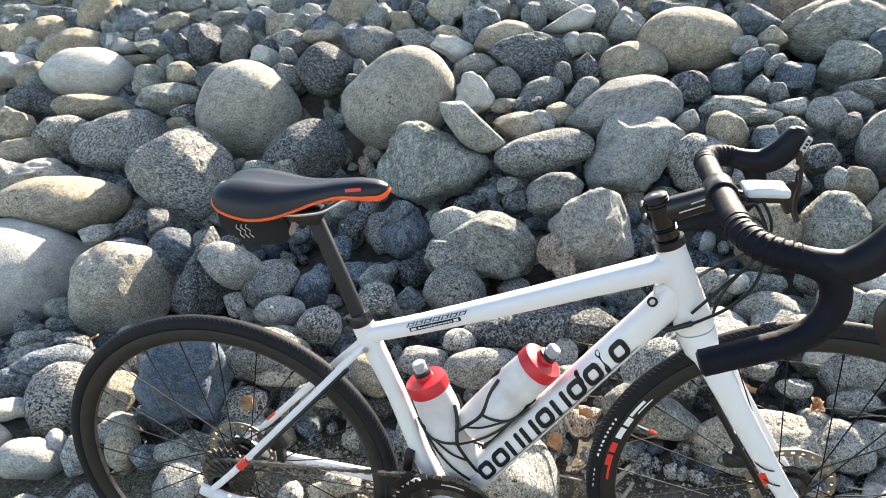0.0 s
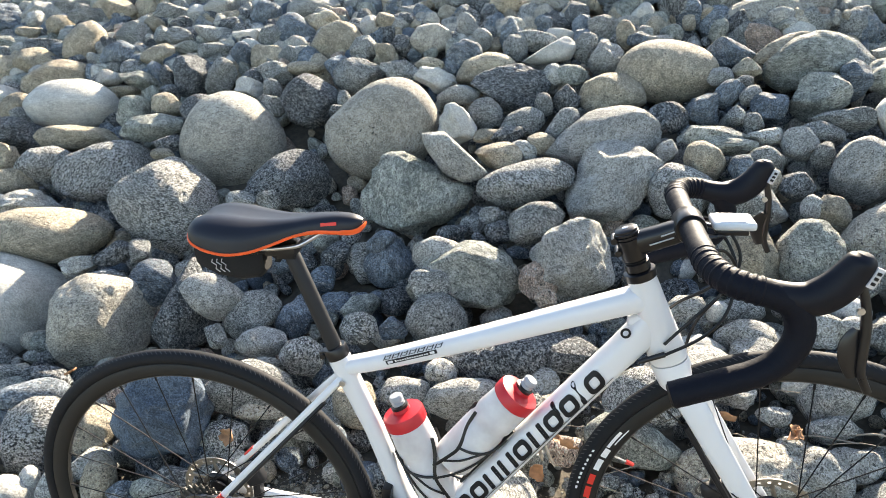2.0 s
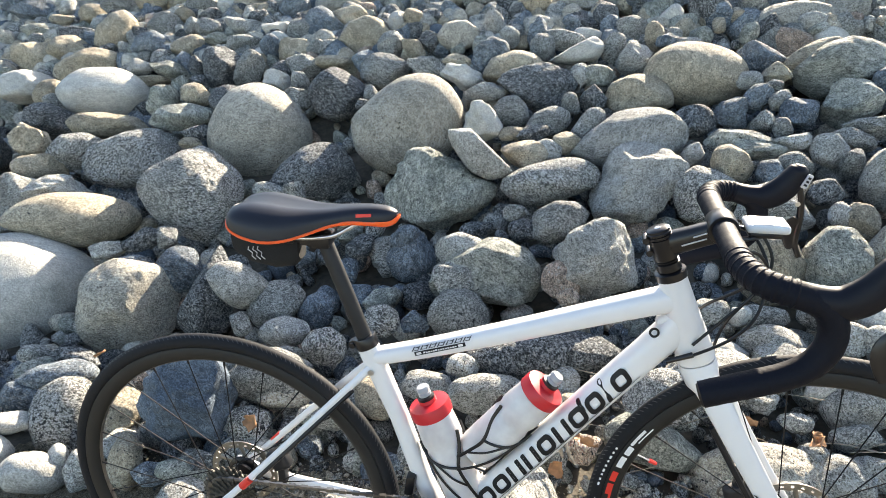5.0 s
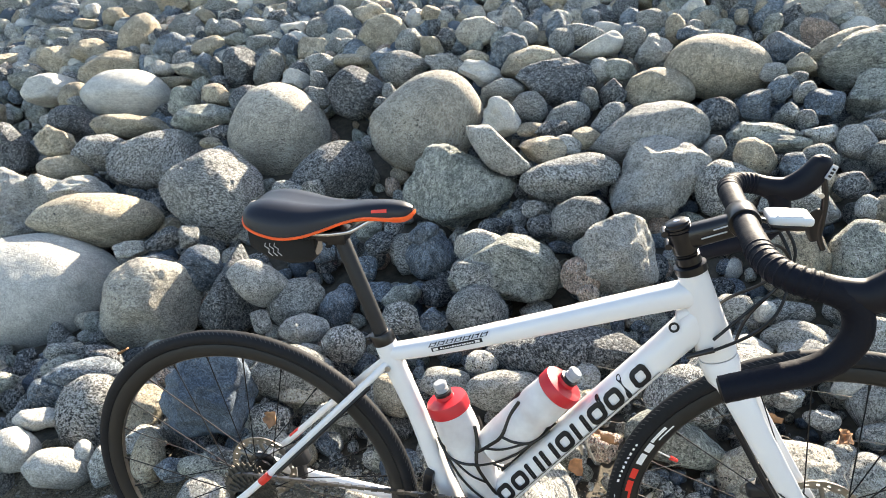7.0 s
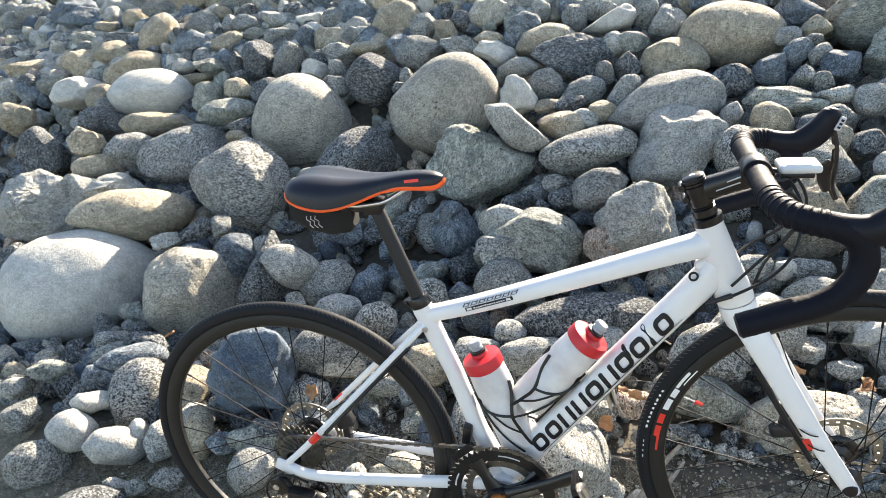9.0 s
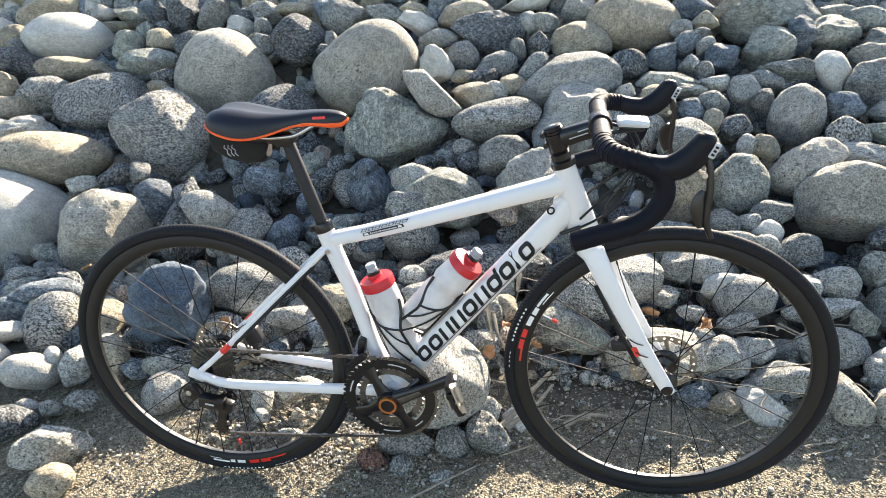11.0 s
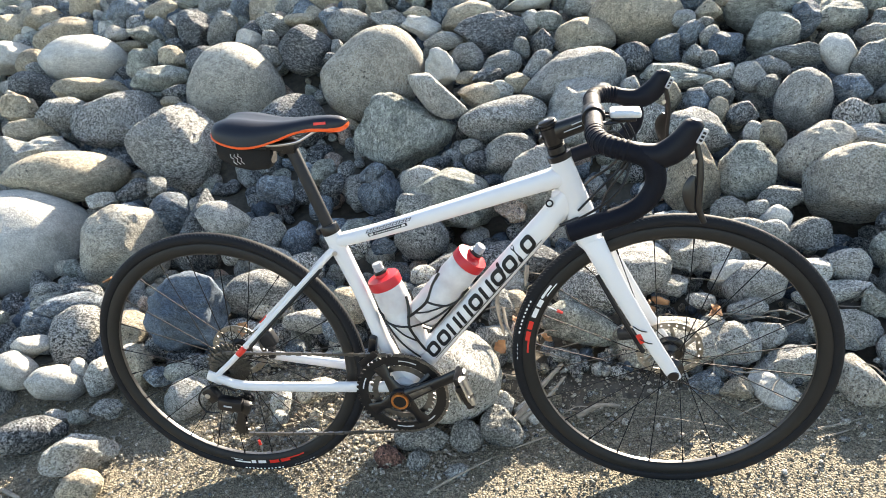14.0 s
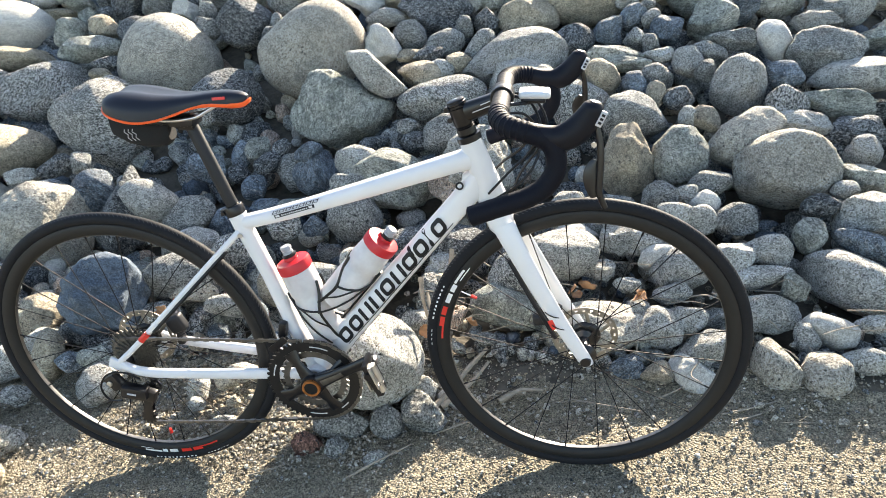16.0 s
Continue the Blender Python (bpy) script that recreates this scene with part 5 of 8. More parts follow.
rock(GREEN, ROUND, (2.081, 2.288, 0.692), (0.121, 0.060, 0.072), (82, 5, -18))
rock(LIGHT, ROUND, (2.206, 2.092, 0.628), (0.077, 0.081, 0.078), (80, 5, -20))
rock(GREY, BLOCKY, (2.086, 2.076, 0.627), (0.077, 0.058, 0.063), (80, 5, -19))
rock(SANDY, ROUND, (2.350, 2.177, 0.654), (0.119, 0.062, 0.074), (81, 5, -22))
rock(GREEN, BLOCKY, (1.915, 2.186, 0.654), (0.111, 0.079, 0.087), (81, 5, -16))
rock(SANDY, ROUND, (2.309, 1.904, 0.569), (0.072, 0.053, 0.057), (79, 3, -23))
rock(GREEN, ANGULAR, (2.201, 1.828, 0.544), (0.071, 0.047, 0.053), (78, -7, -20))
rock(GREY, BLOCKY, (2.270, 1.725, 0.508), (0.069, 0.058, 0.060), (77, 2, -24))
rock(GREY, ROUND, (1.820, 2.321, 0.707), (0.083, 0.061, 0.066), (82, 6, -14))
rock(BLUE, BLOCKY, (2.255, 2.252, 0.691), (0.079, 0.040, 0.047), (82, 5, -20))
rock(LIGHT, ROUND, (1.970, 2.345, 0.721), (0.083, 0.035, 0.045), (82, 6, -16))
rock(LIGHT, BLOCKY, (0.976, 0.930, 0.249), (0.060, 0.040, 0.049), (62, -8, -4))
rock(PALE, ANGULAR, (1.058, 0.920, 0.243), (0.036, 0.030, 0.033), (59, -23, 2))
rock(GREY, ROUND, (1.132, 0.950, 0.220), (0.066, 0.043, 0.054), (62, -6, -10))
rock(LIGHT, ROUND, (1.131, 0.840, 0.205), (0.092, 0.051, 0.068), (60, -3, -12))
rock(PALE, ROUND, (0.993, 0.800, 0.182), (0.076, 0.048, 0.060), (58, -5, -6))
rock(LIGHT, ROUND, (-0.305, 0.750, 0.122), (0.051, 0.026, 0.036), (58, 21, 19))
rock(PALE, ROUND, (-0.412, 0.550, 0.119), (0.044, 0.051, 0.048), (46, -42, 71))
rock(BLUE, BLOCKY, (1.122, 0.330, 0.024), (0.051, 0.036, 0.043), (51, -16, 2))
rock(TAN, ROUND, (-0.564, 0.240, 0.086), (0.046, 0.080, 0.061), (60, 11, 39))
rock(LIGHT, ROUND, (-0.622, 0.780, 0.015), (0.084, 0.076, 0.080), (56, -38, 59))
rock(LIGHT, ROUND, (1.413, 0.550, 0.035), (0.083, 0.040, 0.057), (56, -13, -10))


def filler():
    """Cobbles deep in the gaps between the larger stones, and those of the bank further off."""
    rnd = random.Random(5)
    keys = list(ROCK_MATS)
    halves = [(1.0, rnd.uniform(0.7, 0.95), rnd.uniform(0.6, 0.85)) for _ in range(5)]
    forms = {level: [] for level in (1, 2, 3)}
    for level, made in forms.items():
        for i, half in enumerate(halves):
            bm = stone_mesh(half, BLOCKY if i % 2 else ROUND, 900 + i, level)
            made.append(([v.co.copy() for v in bm.verts], [tuple(v.index for v in f.verts) for f in bm.faces]))
            bm.free()
    # gap cobbles lean to dark kinds, painting in the shade of the crevices
    weights = [0.3, 1, 1, 1, 3, 1.5, 6, 4, 1, 3, 0.0, 0.5]
    packs = {k: ([], []) for k in keys}
    spots = [(0.35 + 2.5 * rnd.random() ** 1.2, rnd.uniform(0.022, 0.06), False) for _ in range(3000)]
    spots += [(2.5 + 4.2 * rnd.random() ** 1.3, rnd.uniform(0.035, 0.13), True) for _ in range(2600)]
    spots += [(2.75 + 1.5 * rnd.random(), rnd.uniform(0.04, 0.105), None) for _ in range(1500)]
    spots = [(rnd.uniform(-1.9 - 0.9 * y, 2.1 + 0.35 * y), y, r, far) for y, r, far in spots]
    for _ in range(3600):
        # the bank runs on to both sides
        y = 0.25 + 5.0 * rnd.random()
        lo, hi = -1.7 - 0.9 * y, 1.95 + 0.35 * y
        x = rnd.uniform(-7.0, lo) if rnd.random() < 0.45 and lo > -7.0 else rnd.uniform(hi, 7.0)
        spots.append((x, y, rnd.uniform(0.04, 0.16) * min(1.0, 0.35 + y), True))
    for x, y, r, far in spots:
        k = rnd.choices(keys, [1, 3, 3, 4, 4, 3, 3, 3, 1, 3, 0.0, 1] if far is not False else weights)[0]
        if far is None:
            inside = True
            z = 0.345 * y - 0.09 - r * rnd.uniform(0.4, 1.0)
        elif far:
            inside = -1.9 - 0.9 * y < x < 2.1 + 0.35 * y and y < 3.9
            r *= 0.7 if inside else 1.0
            z = min(0.345 * y - 0.09, 2.3) - r * (0.9 if inside else 0.3) - (0.09 if inside else 0.0)
        else:
            if y < 0.85 and x > 0.3:
                r *= 0.5
            z = bank(x, y) + r * rnd.uniform(0.1, 0.8)
        vs, fs = rnd.choice(forms[1 if far and not (inside or (-4.2 < x < 3.2 and 2.4 < y < 4.6)) else 3 if far is not True and r > 0.04 else 2])
        m = pose(x, y, z, rnd.uniform(0, 360), rnd.uniform(0, 360), rnd.uniform(0, 360)) @ Matrix.Scale(r, 4)
        base = len(packs[k][0])
        packs[k][0].extend((m @ v)[:] for v in vs)
        packs[k][1].extend(tuple(i + base for i in f) for f in fs)
    for k in [k for k in keys if packs[k][0]]:
        me = bpy.data.meshes.new("cobbles")
        me.from_pydata(packs[k][0], [], packs[k][1])
        me.materials.append(ROCK_MATS[k])
        for p in me.polygons:
            p.use_smooth = True
        tagged(new("cobbles", me), LOOKS[k].replace("boulder", "cobbles").replace("stone", "cobbles") + " filling gaps of the bank", "cobbles", kind="stuff")


filler()


# ---------------------------------------------------------------- the bicycle
BIKE = pose(0, -0.046, 0, -2.0, 0, 3.27)
bicycle = thing("road_bicycle", BIKE, "white and black road racing bicycle leaning on the stones", "bicycle")
REAR, FRONT, BB = Vector((-0.015, 0, 0.335)), Vector((0.994, 0, 0.329)), Vector((0.409, 0, 0.274))
HEAD_TOP, HEAD_WAY = Vector((0.758, 0, 0.862)), Vector((0.293, 0, -0.956)).normalized()
STEER = Matrix.Translation(HEAD_TOP) @ Matrix.Rotation(radians(2.2), 4, HEAD_WAY) @ Matrix.Translation(-HEAD_TOP)


def steered(bm):
    bmesh.ops.transform(bm, matrix=STEER, verts=bm.verts)
    return bm


def loft(bm, sections):
    """Joins rings of equal length and closes the ends."""
    rings = [[bm.verts.new(p) for p in ring] for ring in sections]
    n = len(rings[0])
    for r0, r1 in zip(rings, rings[1:]):
        for k in range(n):
            bm.faces.new((r0[k], r0[(k + 1) % n], r1[(k + 1) % n], r1[k]))
    bm.faces.new(rings[0])
    bm.faces.new(rings[-1])
    return bm


def tube_sections(pts, sizes, power=2.6, seg=28):
    """Rings of a superellipse in the plane across the way from point to point: (half width, half height) each."""
    pts = [Vector(p) for p in pts]
    rings = []
    for i, (p, (hw, hh)) in enumerate(zip(pts, sizes)):
        d = (pts[min(i + 1, len(pts) - 1)] - pts[max(i - 1, 0)]).normalized()
        a = Vector((0, 1, 0))
        a = (a - d * a.dot(d)).normalized()
        b = d.cross(a)
        ring = []
        for k in range(seg):
            c, s = math.cos(k * math.tau / seg), math.sin(k * math.tau / seg)
            ring.append(p + a * (hw * math.copysign(abs(c) ** (2 / power), c)) + b * (hh * math.copysign(abs(s) ** (2 / power), s)))
        rings.append(ring)
    return rings


def build_frame():
    bm = bmesh.new()
    # top tube
    loft(bm, tube_sections(curve([(0.300, 0, 0.636), (0.40, 0, 0.656), (0.55, 0, 0.693), (0.70, 0, 0.732), (0.788, 0, 0.754)]),
                           [(0.0165 + 0.005 * i / 24, 0.0142 + 0.0062 * (i / 24) ** 1.5) for i in range(25)], 2.8))
    # down tube
    loft(bm, tube_sections([(0.421, 0, 0.297), (0.4585, 0, 0.338), (0.60, 0, 0.494), (0.7495, 0, 0.6588), (0.800, 0, 0.7145)],
                           [(0.027, 0.0275), (0.025, 0.0270), (0.0235, 0.0245), (0.0230, 0.0228), (0.022, 0.025)], 3.0))
    # seat tube
    loft(bm, tube_sections([(0.405, 0, 0.277), (0.370, 0, 0.385), (0.3385, 0, 0.518), (0.304, 0, 0.632), (0.296, 0, 0.660)],
                           [(0.028, 0.017), (0.020, 0.0165), (0.0165, 0.0165), (0.0175, 0.0185), (0.0175, 0.0180)], 2.4))
    # head tube
    loft(bm, tube_sections([HEAD_TOP + HEAD_WAY * s for s in (0.078, 0.083, 0.13, 0.18, 0.214, 0.220)],
                           [(0.021, 0.020), (0.022, 0.021), (0.0235, 0.0235), (0.026, 0.027), (0.029, 0.029), (0.028, 0.028)], 2.2))
    # gusset of the head: a wedge between top and down tube
    loft(bm, tube_sections([(0.762, 0, 0.716), (0.778, 0, 0.713), (0.804, 0, 0.712)], [(0.008, 0.006), (0.016, 0.020), (0.02, 0.040)], 2.4))
    # bottom bracket shell
    lathe(bm, [(0.0, -0.043), (0.024, -0.043), (0.027, -0.040), (0.027, 0.040), (0.024, 0.043), (0.0, 0.043)], BB, (0, 1, 0), 28)
    for s in (-1, 1):
        # seat stays
        sweep(bm, curve([(0.301, s * 0.012, 0.622), (0.270, s * 0.026, 0.596), (0.165, s * 0.045, 0.502), (0.035, s * 0.062, 0.385), (-0.020, s * 0.066, 0.340)], 5),
              [(0.0058, 0.0066)] * 21, 12)
        # chain stays
        loft(bm, tube_sections(curve([(0.395, s * 0.028, 0.278), (0.33, s * 0.036, 0.284), (0.18, s * 0.052, 0.296), (0.04, s * 0.066, 0.311), (-0.018, s * 0.068, 0.334)], 4),
                               [(0.0085, 0.0145 - 0.005 * (i / 16)) for i in range(17)], 2.6, 14))
        # drop-outs
        block(bm, (0.040, 0.008, 0.026), pose(-0.026, s * 0.067, 0.333, 0, 28, 0), 0.004)
    return bm


frame_part = part("frame", build_frame(), WHITE, bicycle, "white satin carbon frame")


def tube_mark(u, v, start=Vector((0.4585, 0, 0.338)), end=Vector((0.7495, 0, 0.6588))):
    """A place on the side of the tapering down tube: u along from the lower end in metres, v across."""
    d = (end - start).normalized()
    up = Vector((-d.z, 0, d.x))
    f = u / 0.433
    hw, hh = 0.0252 - 0.0020 * f, 0.0272 - 0.0042 * f
    y = hw * max(0.0, 1 - abs(v / hh) ** 3.0) ** (1 / 3.0) + 0.0012
    return start + d * u + up * v + Vector((0, -y, 0))


def ribbon(bm, outline_a, outline_b, close):
    a = [bm.verts.new(p) for p in outline_a]
    b = [bm.verts.new(p) for p in outline_b]
    n = len(a)
    for k in range(n if close else n - 1):
        bm.faces.new((a[k], a[(k + 1) % n], b[(k + 1) % n], b[k]))


def rounded(w, h, r, n=5):
    pts = []
    for cx, cy, a0 in ((w / 2 - r, h / 2 - r, 0), (-w / 2 + r, h / 2 - r, 90), (-w / 2 + r, -h / 2 + r, 180), (w / 2 - r, -h / 2 + r, 270)):
        for k in range(n):
            a = radians(a0 + 90 * k / (n - 1))
            pts.append((cx + r * math.cos(a), cy + r * math.sin(a)))
    return pts


def side_marks():
    """Plain black shapes where the maker's name runs along the down tube: rings, pairs of bars and tall bars."""
    step, h = 0.0386, 0.0305

    def mark(outlines, u0):
        bm = bmesh.new()
        for outer, inner in outlines:
            ribbon(bm, [tube_mark(u0 + a + 0.25 * b, b + 0.0030) for a, b in outer], [tube_mark(u0 + a + 0.25 * b, b + 0.0030) for a, b in inner], True)
        part("marking", bm, DECAL, frame_part, "black plain marking", smooth=False)

    def bar(x, w, low, high):
        outer = [(x + p, (low + high) / 2 + q) for p, q in rounded(w, high - low, 0.0025)]
        return outer, [(x + p * 0.02, (low + high) / 2 + q * 0.6) for p, q in rounded(w, high - low, 0.0025)]
    ring = (rounded(0.0335, h, 0.010), rounded(0.0165, h - 0.0150, 0.004))
    pair = [bar(-0.0115, 0.0088, -h / 2, h / 2), bar(0.0115, 0.0088, -h / 2, h / 2)]
    shapes = [[ring], [ring], pair, pair, [ring], pair, [ring, bar(0.0145, 0.0085, 0.0, 0.0205)], [ring], [bar(-0.004, 0.0088, -h / 2, 0.0205)], [ring]]
    u0 = 0.050
    for i, shape in enumerate(shapes):
        mark(shape, u0)
        u0 += step - (0.0095 if i in (7, 8) else 0.0)
    bm = bmesh.new()
    ribbon(bm, [tube_mark(0.030 + 0.37 * k / 12, -0.0262 + 0.0034 * k / 12) for k in range(13)], [tube_mark(0.034 + 0.37 * k / 12, -0.0140 + 0.0022 * k / 12) for k in range(13)], False)
    part("underside_stripe", bm, DECAL, frame_part, "black stripe along the down tube", smooth=False)


side_marks()


def top_tube_sticker():
    d = Vector((0.30, 0, 0.0735)).normalized()
    n = Vector((-d.z, 0, d.x))
    o = Vector((0.383, 0, 0.6505))

    def at(u, v, lift=0.0):
        return o + d * u + n * (0.006 + v) + Vector((0, -0.0178 - lift + max(0, v - 0.004) * 0.9, 0))
    bm = bmesh.new()
    bm.faces.new([bm.verts.new(at(u, v, 0.001)) for u, v in ((0, -0.0064), (0.088, -0.0064), (0.088, 0.0010), (0, 0.0010))])
    sticker = part("sticker", bm, DECAL, frame_part, "small black sticker with white bars", smooth=False)
    bm = bmesh.new()
    rows = [(0.003, 0.012, -0.0048, -0.0004), (0.076, 0.084, -0.0048, -0.0004)] + [(0.0155 + 0.0042 * k, 0.0185 + 0.0042 * k, -0.0042, -0.0010 if k in (0, 5) else -0.0018) for k in range(14)]
    for u0, u1, v0, v1 in rows:
        bm.faces.new([bm.verts.new(at(u, v, 0.002)) for u, v in ((u0, v0), (u1, v0), (u1, v1), (u0, v1))])
    part("sticker_bars", bm, WHITE_DECAL, sticker, "white bars", smooth=False)
    bm = bmesh.new()
    for k in range(7):
        u0 = -0.006 + k * 0.0148
        for a0, a1, b0, b1 in ((0, 0.0022, 0.0025, 0.0085), (0.0095, 0.0115, 0.0025, 0.0085), (0.003, 0.009, 0.0030, 0.0040), (0.004, 0.010, 0.0066, 0.0076)):
            bm.faces.new([bm.verts.new(at(u0 + a + 0.9 * b, b, 0.0012)) for a, b in ((a0, b0), (a1, b0), (a1, b1), (a0, b1))])
    part("model_marking", bm, DECAL, frame_part, "thin black plain marking", smooth=False)


top_tube_sticker()

for a, b in (((0.052, 0.0600, 0.4005), (0.074, 0.0573, 0.4205)), ((0.046, -0.0665, 0.3950), (0.064, -0.0645, 0.4110))):
    bm = bmesh.new()
    sweep(bm, [a, b], [(0.0052, 0.0074)] * 2, 10)
    part("red_band", bm, RED_DECAL, frame_part, "red band on the seat stay")

# black line on the inner side of stays and seat tube
bm = bmesh.new()
sweep(bm, [(0.379, 0, 0.395), (0.343, 0, 0.52), (0.319, 0, 0.605)], [(0.0125, 0.0070)] * 3, 10)
bmesh.ops.translate(bm, verts=bm.verts, vec=(-0.0145, 0, -0.003))
part("seat_tube_shade_stripe", bm, DECAL, frame_part, "black stripe along the rear of the seat tube")
bm = bmesh.new()
sweep(bm, curve([(0.262, -0.027, 0.589), (0.165, -0.0455, 0.502), (0.072, -0.0575, 0.418)], 5), [(0.0060, 0.0045)] * 11, 10)
bmesh.ops.translate(bm, verts=bm.verts, vec=(0.0060, -0.0012, -0.0052))
part("stay_stripe", bm, DECAL, frame_part, "black stripe under the seat stay")
bm = bmesh.new()
lathe(bm, [(0.0045, 0), (0.0078, 0), (0.0078, 0.002), (0.0045, 0.002)], (0.757, -0.0200, 0.704), (0.1, -1, 0.2), 20, close=True)
part("head_plug", bm, DECAL, frame_part, "round black cable plug")
bm = bmesh.new()
lathe(bm, [(0, 0), (0.005, 0), (0.005, 0.003), (0, 0.003)], (0.303, -0.0195, 0.616), (0, -1, 0), 14)
part("stay_bolt", bm, STEEL, frame_part, "steel bolt")


# --- fork, turned a little with the wheel
def build_fork():
    bm = bmesh.new()
    c = HEAD_TOP + HEAD_WAY * 0.236
    loft(bm, tube_sections([HEAD_TOP + HEAD_WAY * s for s in (0.222, 0.232, 0.256, 0.268)], [(0.028, 0.028), (0.031, 0.029), (0.036, 0.026), (0.034, 0.018)], 2.4))
    for s in (-1, 1):
        loft(bm, tube_sections(curve([(0.838, s * 0.026, 0.622), (0.860, s * 0.040, 0.580), (0.901, s * 0.050, 0.500), (0.947, s * 0.053, 0.412), (0.990, s * 0.054, 0.336), (1.000, s * 0.054, 0.318)], 4),
                               [(0.0105 - 0.003 * i / 20, 0.0235 - 0.0115 * (i / 20) ** 0.8) for i in range(21)], 2.4, 16))
    return steered(bm)


fork = part("fork", build_fork(), WHITE, bicycle, "white fork with slim blades")
for x, z in ((0.928, 0.4405), (0.9395, 0.4125)):
    bm = bmesh.new()
    ring = [Vector((0.0175 * math.cos(a), 0.0125 * math.sin(a), 0.0)) for a in [math.tau * k / 20 for k in range(20)]]
    turn = pose(x, -0.0525, z, 0, 24, 0)
    sweep(bm, [turn @ p for p in ring], 0.0012, 6, closed=True)
    part("cable_tie", steered(bm), CABLE, fork, "thin black cable tie")
bm = bmesh.new()
block(bm, (0.012, 0.003, 0.023), pose(0.9285, -0.0592, 0.4180, 0, -26, 4), 0.0012)
part("red_band", steered(bm), RED_DECAL, fork, "small red patch on the fork blade")
bm = bmesh.new()
sweep(bm, curve([(0.862, -0.0430, 0.560), (0.905, -0.0510, 0.474), (0.950, -0.0545, 0.388)], 5), [(0.0060, 0.0050)] * 11, 8)
bmesh.ops.translate(bm, verts=bm.verts, vec=(-0.0155, 0.004, -0.007))
part("fork_stripe", steered(bm), DECAL, fork, "black stripe on the inner fork blade")
for s in (-1, 1):
    bm = bmesh.new()
    lathe(bm, [(0, 0), (0.011, 0), (0.012, 0.003), (0.010, 0.008), (0, 0.008)], (0.994, s * 0.056, 0.328), (0, s, 0), 20)
    part("axle_cap", steered(bm), ALLOY, fork, "black axle end")


# --- wheels
def arc_strip(bm, centre, r0, r1, a0, a1, y0, y1, n=10):
    lo = [(centre.x + r0 * math.cos(radians(a0 + (a1 - a0) * k / n)), y0, centre.z + r0 * math.sin(radians(a0 + (a1 - a0) * k / n))) for k in range(n + 1)]
    hi = [(centre.x + r1 * math.cos(radians(a0 + (a1 - a0) * k / n)), y1, centre.z + r1 * math.sin(radians(a0 + (a1 - a0) * k / n))) for k in range(n + 1)]
    ribbon(bm, lo, hi, False)


